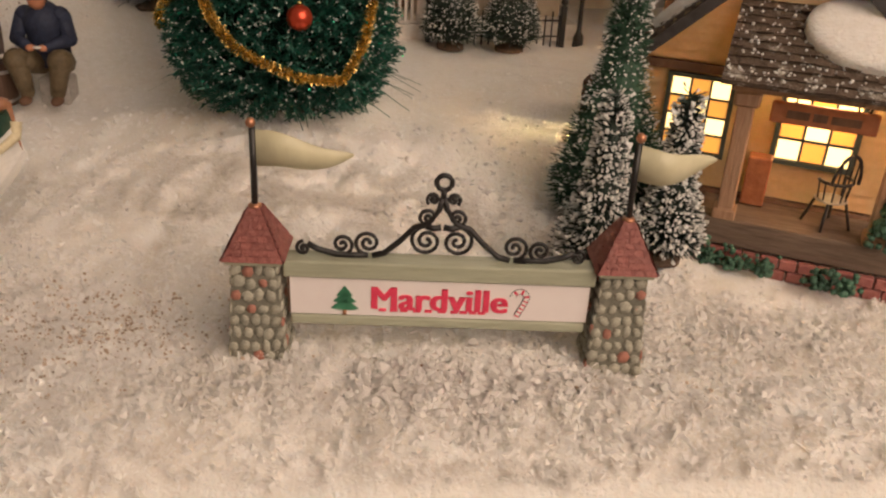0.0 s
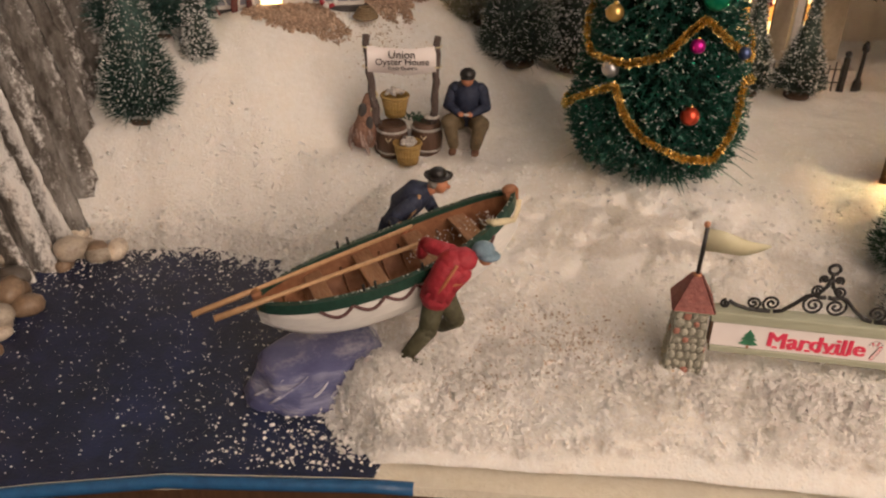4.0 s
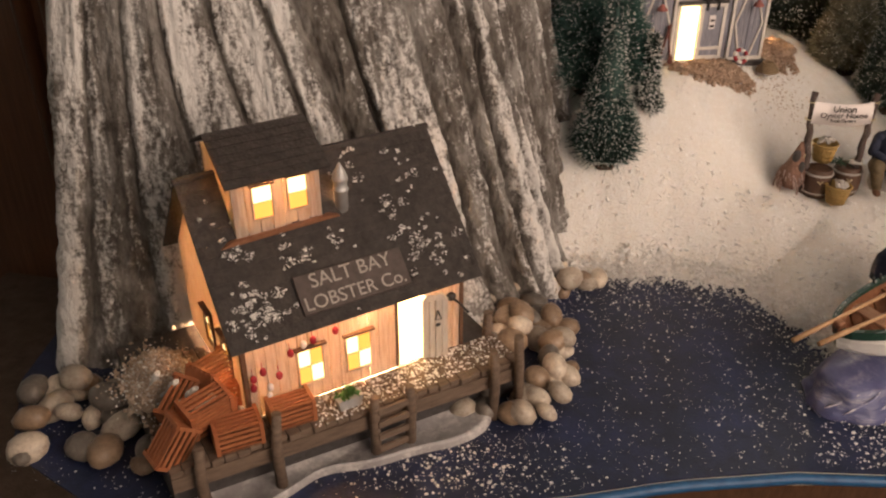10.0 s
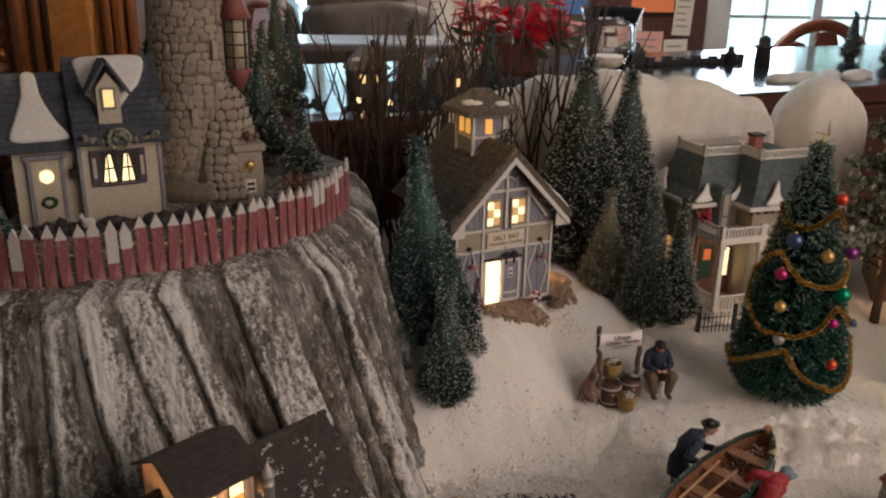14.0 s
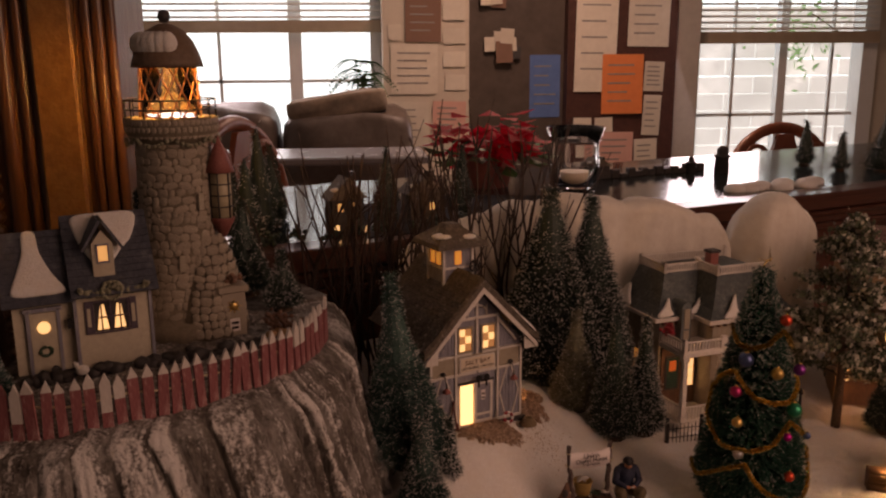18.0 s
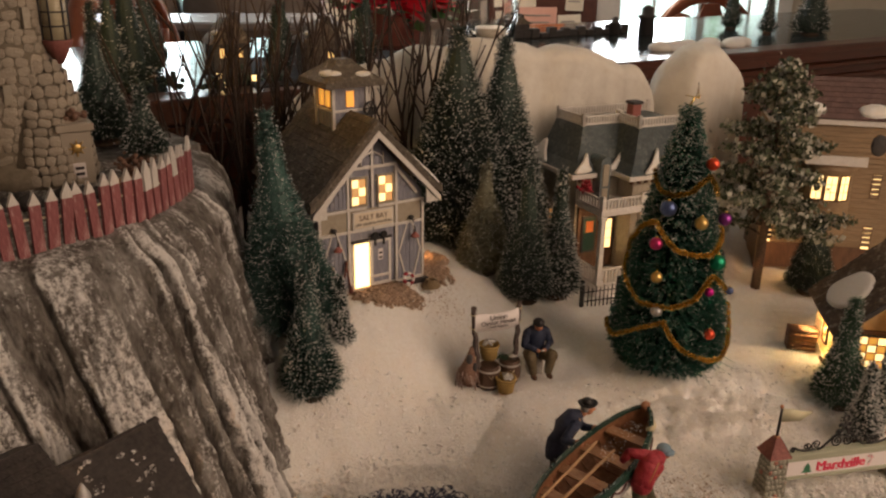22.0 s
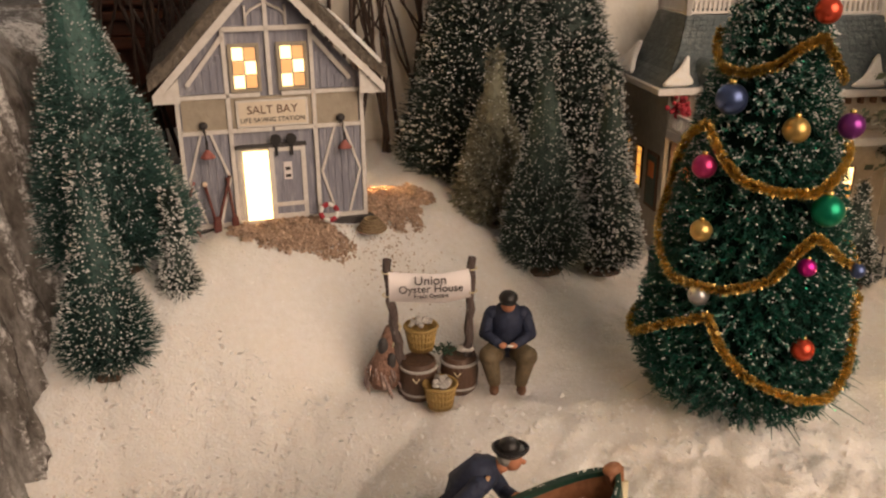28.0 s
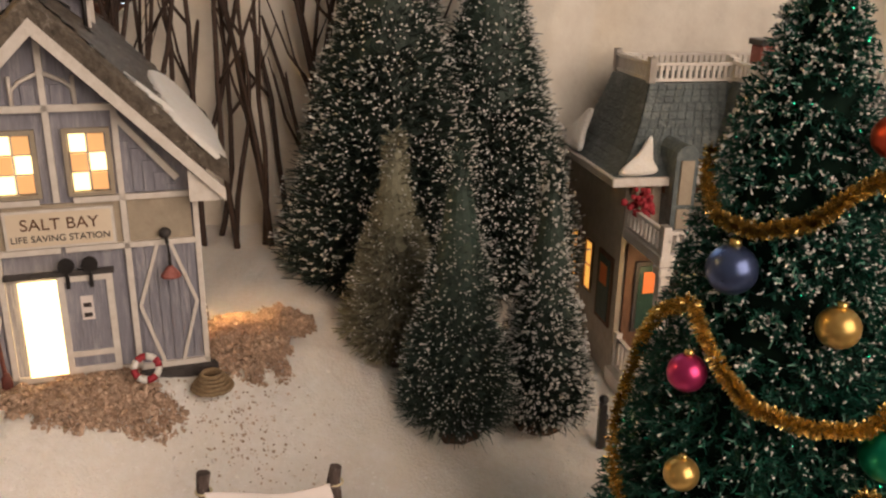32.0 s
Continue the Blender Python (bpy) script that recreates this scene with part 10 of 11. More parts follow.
def crumbs():
    """Coarse crumbled flakes heaped before the sign, along the shore and round the boat."""
    rg = random.Random(27)
    rn = np.random.default_rng(27)
    at = []
    while len(at) < 27000:
        x, y = rg.uniform(-0.46, 0.30), rg.uniform(0.165, 0.42)
        d = float(bay_depth(x, y))
        if y < front_edge(x) + 0.016 or d > 0.012 or (x > 0.12 and y > 0.31):
            continue
        sign = math.exp(-((x - 0.005) ** 2 / 0.0075 + (y - 0.231) ** 2 / 0.00035))
        shore = 0.75 * math.exp(-((d + 0.010) / 0.013) ** 2)
        boat = 0.7 * math.exp(-((x + 0.185) ** 2 / 0.0016 + (y - 0.205) ** 2 / 0.0008)) + 0.35 * math.exp(-((x + 0.15) ** 2 / 0.003 + (y - 0.26) ** 2 / 0.002))
        cab = 0.6 * math.exp(-((x - 0.125) ** 2 / 0.004 + (y - 0.285) ** 2 / 0.0010))
        w = sign + shore + boat + cab + 0.10 + 0.10 * (y < 0.24)
        if rg.random() > w * (0.6 + 0.8 * noise.noise(Vector((x * 60, y * 60, 2.0)))):
            continue
        at.append((x, y, max(0.0, zat(x, y)) + lumps(x, y) + 0.0026 * min(1.0, w) * rg.random() ** 1.6 - 0.0002))
    at = np.array(at)
    n = len(at)
    size = 0.0007 + 0.0022 * rn.random(n) ** 2.4
    axes = np.array([[1, 0, 0], [-1, 0, 0], [0, 1, 0], [0, -1, 0], [0, 0, 1], [0, 0, -1]], float)
    turn = rn.normal(size=(n, 3, 3))
    turn /= np.linalg.norm(turn, axis=2, keepdims=True)
    off = np.einsum("ka,nab->nkb", axes, turn) * rn.uniform(0.6, 1.2, size=(n, 6, 1))
    vs = (at[:, None] + off * size[:, None, None]).reshape(-1, 3)
    k = 6 * np.arange(n)[:, None, None]
    fs = (k + np.array([[0, 2, 4], [2, 1, 4], [1, 3, 4], [3, 0, 4], [2, 0, 5], [1, 2, 5], [3, 1, 5], [0, 3, 5]])).reshape(-1, 3)
    bulk("snow_crumbs", vs.tolist(), fs.tolist(), FLUFF, "coarse white crumbs of fake snow heaped on the batting", "snow")


crumbs()


MOSS = mat("shredded_moss", (0.62, 0.47, 0.36), (0.30, 0.20, 0.14), 700, 0.85, 0.3, 1200, island=0.6)


def straw():
    """Shredded straw-coloured moss heaped before the station."""
    rg = random.Random(16)
    rn = np.random.default_rng(16)
    at = []
    c_, s_ = math.cos(math.radians(22.3)), math.sin(math.radians(22.3))
    # heaps along the house: centre and half size along and before its front, height, count
    for cx, cy, sx, sy, h, n in ((0.000, -0.018, 0.036, 0.020, 0.0065, 7000), (0.024, -0.026, 0.022, 0.012, 0.0030, 1800), (0.080, 0.020, 0.024, 0.030, 0.0110, 6500), (0.104, 0.044, 0.018, 0.016, 0.0070, 2000)):
        k = 0
        while k < n:
            u, v = rg.uniform(-1, 1), rg.uniform(-1, 1)
            q = u * u + v * v + 0.7 * noise.noise(Vector((u * 3 + cx * 90, v * 3, 1.0)))
            if q > 1 or rg.random() < 0.85 * max(0.0, q) ** 2:
                continue
            k += 1
            a, e = cx + sx * u, cy + sy * v
            x, y = -0.365 + a * c_ - e * s_, 0.516 + a * s_ + e * c_
            if -0.061 < a < 0.061 and e > -0.001:
                continue
            top = h * max(0.0, 1 - q) ** 0.6 * (0.75 + 0.5 * noise.noise(Vector((x * 160, y * 160, 4.0))))
            at.append((x, y, zat(x, y) + lumps(x, y) + top * (0.55 + 0.45 * rg.random())))
    at = np.array(at)
    n = len(at)
    size = 0.0008 + 0.0020 * rn.random(n) ** 2
    off = rn.normal(size=(n, 4, 3))
    off /= np.linalg.norm(off, axis=2, keepdims=True)
    vs = (at[:, None] + off * size[:, None, None]).reshape(-1, 3)
    k = 4 * np.arange(n)[:, None, None]
    fs = (k + np.array([[0, 1, 2], [0, 2, 3], [0, 3, 1], [1, 3, 2]])).reshape(-1, 3)
    bulk("shredded_moss", vs.tolist(), fs.tolist(), MOSS, "tan shredded moss heaped before the station door", "moss")


straw()


def leaning_oar(a, e, top, base, ball_end=False):
    """A small dark red oar standing against the station's front; a, e run along and before the wall."""
    c_, s_ = math.cos(math.radians(22.3)), math.sin(math.radians(22.3))
    x, y = -0.365 + a * c_ - e * s_, 0.516 + a * s_ + e * c_
    z = zat(x, y) + lumps(x, y)
    g = thing("oar", pose(x, y, z, 0, 0, 22.3), "small dark red oar leaning on the station wall", "oar", "oars by the station")
    t_ = Vector((top[0] - a, -0.0030 - e, base))
    b = bmnew()
    tube(b, [t_ * u for u in (0.12, 0.4, 0.7, 1.0)], [0.0011, 0.0010, 0.0010, 0.0011], 7)
    part("shaft", b, OARRED, g, smooth=True)
    b = bmnew()
    ball(b, t_ * 0.11, (0.0026, 0.0012, 0.0068), sub=2)
    part("blade", b, OARRED, g, smooth=True)
    if ball_end:
        b = bmnew()
        ball(b, t_ * 1.0, (0.0019, 0.0019, 0.0019), sub=2)
        part("knob", b, BEIGEGRIT, g, "tan knob", True)


OARRED = mat("oar_red", (0.17, 0.045, 0.035), (0.09, 0.03, 0.025), 300, 0.6, 0.3, 500)
leaning_oar(-0.0415, -0.012, (-0.0475, 0), 0.031, True)
leaning_oar(-0.0430, -0.010, (-0.0310, 0), 0.036)
leaning_oar(-0.0300, -0.009, (-0.0330, 0), 0.034)

# ---- the room ----
def setting(name, bm, material, label, category, m=None):
    return mesh_thing(name, bm, material, m or Matrix(), label, category, kind="structure")


setting("floor", boxm(-3.5, 3.5, -2.5, 4.5, -0.80, -0.70), CARPET, "dark brown carpeted floor", "floor")
setting("ceiling", boxm(-3.5, 3.5, -2.5, 4.5, 1.62, 1.72), CEILM, "plain pale ceiling", "ceiling")
setting("wall_west", boxm(-3.6, -3.5, -2.5, 4.6, -0.8, 1.7), PLASTER, "plain beige wall", "wall")
setting("wall_east", boxm(3.5, 3.6, -2.5, 4.6, -0.8, 1.7), PLASTER, "plain beige wall", "wall")
setting("wall_south", boxm(-3.6, 3.6, -2.6, -2.5, -0.8, 1.7), PLASTER, "plain beige wall", "wall")
bm = bmnew()
for q in ((-3.6, -2.15, -0.8, 1.7), (-2.15, -0.36, -0.8, 0.10), (-2.15, -0.36, 1.40, 1.7), (-0.36, 1.43, -0.8, 1.7), (1.43, 2.49, -0.8, -0.28), (1.43, 2.49, 1.00, 1.7), (2.49, 3.6, -0.8, 1.7)):
    box(bm, q[0], q[1], 4.40, 4.52, q[2], q[3])
setting("wall_north", bm, PLASTER, "beige wall with two daylit windows", "wall")
bm = bmnew()
bm.faces.new([bm.verts.new(p) for p in ((-4.5, 5.6, -2.0), (4.5, 5.6, -2.0), (4.5, 5.6, 3.0), (-4.5, 5.6, 3.0))])
setting("backdrop", bm, DAY, "bright overcast daylight outside the windows", "sky")


def room_window(name, x0, x1, z0, z1, mullions, bars, blind_to):
    g = thing(name, pose(0, 4.40, 0), "white-framed daylit window with raised blind", "window", kind="structure")
    for q in ((x0 - 0.05, x0 + 0.04, z0 - 0.05, z1 + 0.05), (x1 - 0.04, x1 + 0.05, z0 - 0.05, z1 + 0.05), (x0 + 0.04, x1 - 0.04, z1 - 0.03, z1 + 0.05), (x0 + 0.04, x1 - 0.04, z0 - 0.05, z0 + 0.04)):
        part("window_frame", boxm(q[0], q[1], -0.02, 0.10, q[2], q[3]), FRAMEW, g)
    for x, w in mullions:
        part("mullion", boxm(x - w, x + w, 0.02, 0.08, z0 + 0.04, z1 - 0.03), FRAMEW, g)
    for x in bars:
        part("glazing_bar", boxm(x - 0.009, x + 0.009, 0.04, 0.06, z0 + 0.04, z1 - 0.03), FRAMEW, g)
    part("glazing_bar", boxm(x0 + 0.04, x1 - 0.04, 0.04, 0.06, z0 + (blind_to - z0) * 0.52 - 0.009, z0 + (blind_to - z0) * 0.52 + 0.009), FRAMEW, g)
    part("blind_rail", boxm(x0 - 0.03, x1 + 0.03, -0.07, -0.025, blind_to - 0.045, blind_to + 0.02), mat("blind_bar", (0.42, 0.33, 0.24), (0.36, 0.28, 0.2), 20, 0.6) if "blind_bar" not in MATS else MATS["blind_bar"], g)
    z = blind_to + 0.03
    while z < z1 + 0.02:
        part("slat", boxm(x0 - 0.02, x1 + 0.02, -0.065, -0.03, z, z + 0.012), BLIND, g)
        z += 0.034
    return g


room_window("window_1", -2.15, -0.36, 0.10, 1.40, ((-0.81, 0.035),), (-1.62, -1.22), 0.73)
room_window("window_2", 1.43, 2.49, -0.28, 1.00, ((1.99, 0.025),), (1.70, 2.30), 0.66)

gw = thing("garden_wall", pose(0, 5.20, 0), "pale block garden wall outside the window, glowing as if daylit", "wall", kind="structure")
# emission on the blocks stands in for daylight falling on them
mat("glowing_garden_block", (0.50, 0.60, 0.60), (0.40, 0.48, 0.48), 6, 0.8, c3=(0.62, 0.72, 0.72), cscale=2.5, emit=2.6, island=0.12)
for r in range(13):
    for k in range(-1, 5):
        x = 1.80 + 0.40 * k + 0.20 * (r % 2)
        part("block", boxm(x, x + 0.394, RNG.uniform(0, 0.012), 0.10, -0.62 + r * 0.115, -0.62 + r * 0.115 + 0.1115, 0.006), MATS["glowing_garden_block"], gw)
bush = thing("garden_bush", pose(2.42, 5.02, 0.60), "green leaves outside the window, glowing as if sunlit", "bush")
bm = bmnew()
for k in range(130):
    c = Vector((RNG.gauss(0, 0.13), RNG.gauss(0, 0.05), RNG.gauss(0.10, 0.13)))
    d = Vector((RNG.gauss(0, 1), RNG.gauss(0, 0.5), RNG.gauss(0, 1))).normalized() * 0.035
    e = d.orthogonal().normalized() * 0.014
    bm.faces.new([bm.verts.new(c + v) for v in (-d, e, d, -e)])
# leaves emit too, in place of sunlight
part("foliage", bm, mat("glowing_leaf", (0.22, 0.42, 0.22), (0.12, 0.28, 0.12), 30, 0.6, emit=1.6, island=0.4), bush)
bm = bmnew()
tube(bm, [(0.46, 0, -1.10), (0.42, 0.02, 0.0), (0.06, 0.03, 0.22)], [0.02, 0.012, 0.004], 7)
part("stem", bm, BARK, bush)

# pillar, dark opening and notice boards on the far wall
setting("pillar", boxm(-0.34, 0.12, 4.20, 4.40, -0.7, 1.62), PLASTER, "beige pillar covered in notes", "pillar")
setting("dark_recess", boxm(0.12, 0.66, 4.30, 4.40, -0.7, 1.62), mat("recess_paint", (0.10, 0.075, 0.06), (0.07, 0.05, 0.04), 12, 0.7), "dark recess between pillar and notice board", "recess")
setting("notice_board", boxm(0.66, 1.27, 4.22, 4.40, -0.7, 1.62), CORKDARK, "dark red-brown board with pinned papers", "board")
mat("grey_post", (0.30, 0.28, 0.26), (0.24, 0.22, 0.20), 20, 0.6)
setting("door_post", boxm(1.27, 1.41, 4.24, 4.40, -0.7, 1.62), mat("pale_post", (0.50, 0.46, 0.41), (0.44, 0.40, 0.36), 20, 0.6), "pale grey door post", "post")


def note(x0, x1, z0, z1, material, y=4.19, tilt=0.0):
    b = boxm(-(x1 - x0) / 2, (x1 - x0) / 2, -0.002, 0.0, -(z1 - z0) / 2, (z1 - z0) / 2)
    nt = thing("pinned_paper", pose((x0 + x1) / 2, y, (z0 + z1) / 2, 0, tilt, 0), "paper sheet pinned to the wall", "paper", "pinned papers")
    part("sheet", b, material, nt)
    if z1 - z0 > 0.14:
        b = bmnew()
        for k in range(5):
            box(b, -(x1 - x0) * 0.36, (x1 - x0) * RNG.uniform(0.1, 0.36), -0.004, -0.0025, (z1 - z0) * (0.32 - 0.15 * k) - 0.004, (z1 - z0) * (0.32 - 0.15 * k) + 0.004)
        part("unreadable_writing", b, MATS["grey_post"], nt)


for q in ((0.70, 0.93, 0.36, 0.92, NOTE), (0.99, 1.22, 0.60, 0.92, NOTE), (0.85, 1.08, 0.24, 0.56, ORANGEP), (1.09, 1.20, 0.36, 0.52, NOTE), (1.09, 1.19, 0.12, 0.34, NOTE), (0.83, 1.04, -0.10, 0.14, PINKP), (1.05, 1.18, -0.10, 0.10, NOTE), (0.70, 0.80, 0.12, 0.22, NOTE), (0.82, 0.92, 0.14, 0.22, NOTE), (0.72, 0.84, -0.03, 0.09, NOTE)):
    note(*q, y=4.21 - 0.012 * (q[4] == ORANGEP), tilt=RNG.uniform(-2.5, 2.5))
for q in ((-0.30, -0.05, 0.36, 0.62, NOTE), (-0.22, -0.03, 0.63, 0.90, SACK), (-0.02, 0.10, 0.62, 0.70, NOTE), (-0.02, 0.10, 0.50, 0.58, NOTE), (-0.01, 0.10, 0.38, 0.46, NOTE), (-0.30, -0.10, 0.08, 0.32, NOTE), (-0.08, 0.10, 0.12, 0.32, PINKP), (-0.31, -0.24, 0.64, 0.72, NOTE), (-0.02, 0.10, 0.74, 0.84, NOTE)):
    note(*q, y=4.19, tilt=RNG.uniform(-2, 2))
note(0.47, 0.64, 0.22, 0.56, BLUEP, 4.297)
for k in range(16):
    x, z = RNG.uniform(0.14, 0.36), RNG.uniform(0.45, 0.95)
    note(x, x + RNG.uniform(0.05, 0.10), z, z + RNG.uniform(0.05, 0.12), RNG.choice((NOTE, SACK, DARKSIL, PLASTER)), 4.282 - 0.0022 * k, RNG.uniform(-5, 5))

# carved pilaster at the side
pl_ = thing("carved_pilaster", pose(-0.90, 0.62, 0), "tall dark carved wooden pilaster with beads and flutes", "pilaster", kind="structure")
part("panel", boxm(-0.60, 0.135, 0.02, 0.16, -0.70, 1.60), COLWOOD, pl_)
for x, r in ((-0.13, 0.014), (-0.095, 0.010), (-0.072, 0.007), (-0.045, 0.012), (0.010, 0.010), (0.030, 0.006), (0.105, 0.006), (0.118, 0.007), (0.132, 0.006), (-0.17, 0.02), (-0.22, 0.012), (-0.26, 0.012)):
    b = bmnew()
    tube(b, [(x, 0.018, -0.6), (x, 0.018, 1.58)], r, 12)
    part("flute", b, COLWOOD, pl_)
b = bmnew()
box(b, 0.045, 0.092, 0.004, 0.022, -0.6, 1.58, bev=0.003)
part("flat_band", b, mat("gilt_band_wood", (0.30, 0.16, 0.06), (0.20, 0.10, 0.035), 90, 0.35, 0.6, 220, coat=0.3), pl_, "hammered golden-brown band")
bead = finish("bead", ball(bmnew(), (0, 0, 0), 0.0085, sub=2), COLWOOD, True)
for k in range(60):
    shared("bead", bead, pl_, pose(-0.013, 0.012, 0.10 + k * 0.0165))

# dark counter with glass top behind the display
CNT = pose(-0.62, 0.755, 0.28, 0, 0, 21.0)
ct = thing("dark_counter", CNT, "dark moulded wooden counter with glass top behind the display", "counter")
part("carcase", boxm(-0.5, 2.4, 0.03, 0.62, -0.98, -0.03), DARKWOOD, ct)
for y0, z0, z1 in ((0.0, -0.012, 0.0), (0.006, -0.022, -0.012), (0.012, -0.034, -0.022), (0.004, -0.044, -0.034), (0.016, -0.060, -0.044), (0.010, -0.072, -0.060)):
    part("moulding", boxm(-0.5, 2.4, y0, 0.03 if z0 > -0.03 else 0.035, z0, z1, 0.002), DARKWOOD, ct)
part("top_rim", boxm(-0.5, 2.4, 0.0005, 0.06, -0.03, 0.002, 0.002), DARKWOOD, ct)
part("glass_top", boxm(-0.5, 2.4, 0.06, 0.62, -0.03, 0.0), TABLEGLASS, ct, "glossy glass top")

# things on the counter: far village
def far_house(m, w, h, material, lit, label):
    g = thing("far_house", m, label, "house", "far village houses")
    part("wall", boxm(-w / 2, w / 2, -w * 0.35, w * 0.35, 0, h), material, g)
    b = bmnew()
    prism(b, [(-w * 0.62, h * 0.95), (w * 0.62, h * 0.95), (0, h * 1.5)], -w * 0.42, w * 0.42)
    part("roof", b, SHINGLE, g)
    b = bmnew()
    ball(b, (-w * 0.3, -w * 0.2, h * 1.18), (w * 0.2, w * 0.22, h * 0.06), sub=2)
    part("roof_snow", b, SNOW, g, smooth=True)
    for x, z in lit:
        part("lit_window", boxm(x * w - 0.004, x * w + 0.004, -w * 0.35 - 0.001, -w * 0.35 + 0.001, z * h - 0.006, z * h + 0.006), LITSMALL, g)
    part("chimney", boxm(w * 0.2, w * 0.32, -0.01, 0.01, h, h * 1.6), material, g)
    return g


def on_counter(x, y, z=0.0, rz=0):
    return CNT @ pose(x, y, z, 0, 0, rz)


far_house(on_counter(0.145, 0.085), 0.05, 0.060, DARKSIL, ((-0.25, 0.75), (0.2, 0.75)), "dark far house with small lit windows on the counter")
far_house(on_counter(0.30, 0.14), 0.055, 0.050, SHINGLE, ((0.2, 0.5),), "dark far house on the counter")
far_house(on_counter(0.853, 0.40), 0.05, 0.030, DARKSIL, (), "low dark far cottage on the counter")
for x, y, z in ((0.118, 0.045, 0.016), (0.122, 0.045, 0.004), (0.165, 0.046, 0.01)):
    b = boxm(-0.003, 0.003, -0.002, 0.002, 0, 0.007)
    mesh_thing("tiny_lantern", b, LITWHITE, on_counter(x, y, z), "tiny glowing lantern on the counter edge", "lantern", "tiny lanterns")
for x, y, h, r in ((0.0, 0.10, 0.12, 0.03), (0.03, 0.14, 0.16, 0.035), (1.44, 0.34, 0.105, 0.032), (1.425, 0.225, 0.085, 0.026), (1.50, 0.17, 0.11, 0.050), (1.60, 0.24, 0.12, 0.050)):
    t = thing("far_tree", on_counter(x, y), "dark brush tree standing on the counter", "tree", "far trees")
    me, tips = brush_mesh("crown", h, r, 0.7, 320, 7, 0.013, 0.0005, 0.2, DARKGREEN, int(1000 * x) + 5)
    shared("crown", me, t, pose(0, 0, 0.006))
    shared("flocking", flock_mesh("flocking", tips, 400, 0.0011, 3), t, pose(0, 0, 0.006))
    b = bmnew()
    lathe(b, [(r * 0.4, 0), (r * 0.4, 0.004), (0.003, 0.005), (0.003, 0.012)], 10)
    part("base", b, BARK, t)
for x, y, s in ((1.164, 0.337, 1.0), (1.105, 0.373, 0.6), (0.80, 0.37, 0.7)):
    t = thing("toy_tower", on_counter(x, y), "small dark toy tower on the glass counter", "tower", "toy towers")
    b = bmnew()
    lathe(b, [(0.018 * s, 0), (0.016 * s, 0.034 * s), (0.020 * s, 0.036 * s), (0.020 * s, 0.040 * s), (0.013 * s, 0.041 * s), (0.013 * s, 0.055 * s), (0.004 * s, 0.062 * s)], 12)
    part("tower", b, DARKSIL, t)
mw = thing("model_wall", CNT, "low dark model wall with battlements on the counter", "model wall")
for k in range(16):
    x = 0.82 + 0.021 * k
    part("wall_section", boxm(x, x + 0.0205, 0.378 + 0.004 * math.sin(k), 0.392 + 0.004 * math.sin(k), 0.0, 0.010 + 0.007 * (k % 2) + 0.004 * RNG.random(), 0.0015), DARKSIL, mw)
b = bmnew()
for k in range(10):
    ball(b, (0.98 + 0.024 * k, 0.10 + RNG.gauss(0, 0.01), 0.004), (0.026, 0.022, 0.012), sub=2)
mesh_thing("snow_roll", b, SNOW, CNT, "small roll of snow batting on the counter", "snow", kind="stuff", smooth=True)


# dark sheet added over the glass to keep its window glare down
base = thing("glare_cover", on_counter(0, 0), "added dark sheet hiding glare on the glass counter top", "cloth")
b = bmnew()
prism(b, [(0.16, 0.03), (0.42, 0.03), (0.56, 0.06), (0.60, 0.24), (0.44, 0.34), (0.20, 0.30)], 0.0, 0.004, axis="z")
part("cloth", b, mat("glare_cover_dark", (0.045, 0.042, 0.045), (0.025, 0.023, 0.026), 60, 0.95, 0.4, 120, spec=0.1), base)
for k, (x, y, h, r) in enumerate(((-0.02, 0.10, 0.10, 0.026), (0.06, 0.18, 0.12, 0.030), (0.22, 0.10, 0.09, 0.024), (0.36, 0.12, 0.085, 0.024), (0.42, 0.22, 0.10, 0.026), (0.10, 0.30, 0.09, 0.026), (0.29, 0.26, 0.10, 0.028), (-0.10, 0.22, 0.12, 0.03))):
    p = on_counter(x, y).translation
    brush_tree((p.x, p.y, p.z + 0.004), h, r, DARKGREEN, 300, "dark bottle-brush tree of the far village on the counter", tufts=420, length=0.010, seed=60 + k)
for k in range(14):
    x, y = 0.02 + 0.045 * k, 0.055 + 0.02 * math.sin(k * 2.2)
    gb = thing("dark_shrub", on_counter(x, y, 0.004), "small dark shrub of the far village on the counter", "shrub", "far shrubs")
    b = bmnew()
    for q in range(26):
        ball(b, (RNG.gauss(0, 0.007), RNG.gauss(0, 0.006), abs(RNG.gauss(0.007, 0.005))), RNG.uniform(0.0025, 0.005), sub=1)
    part("foliage", b, DARKGREEN, gb)


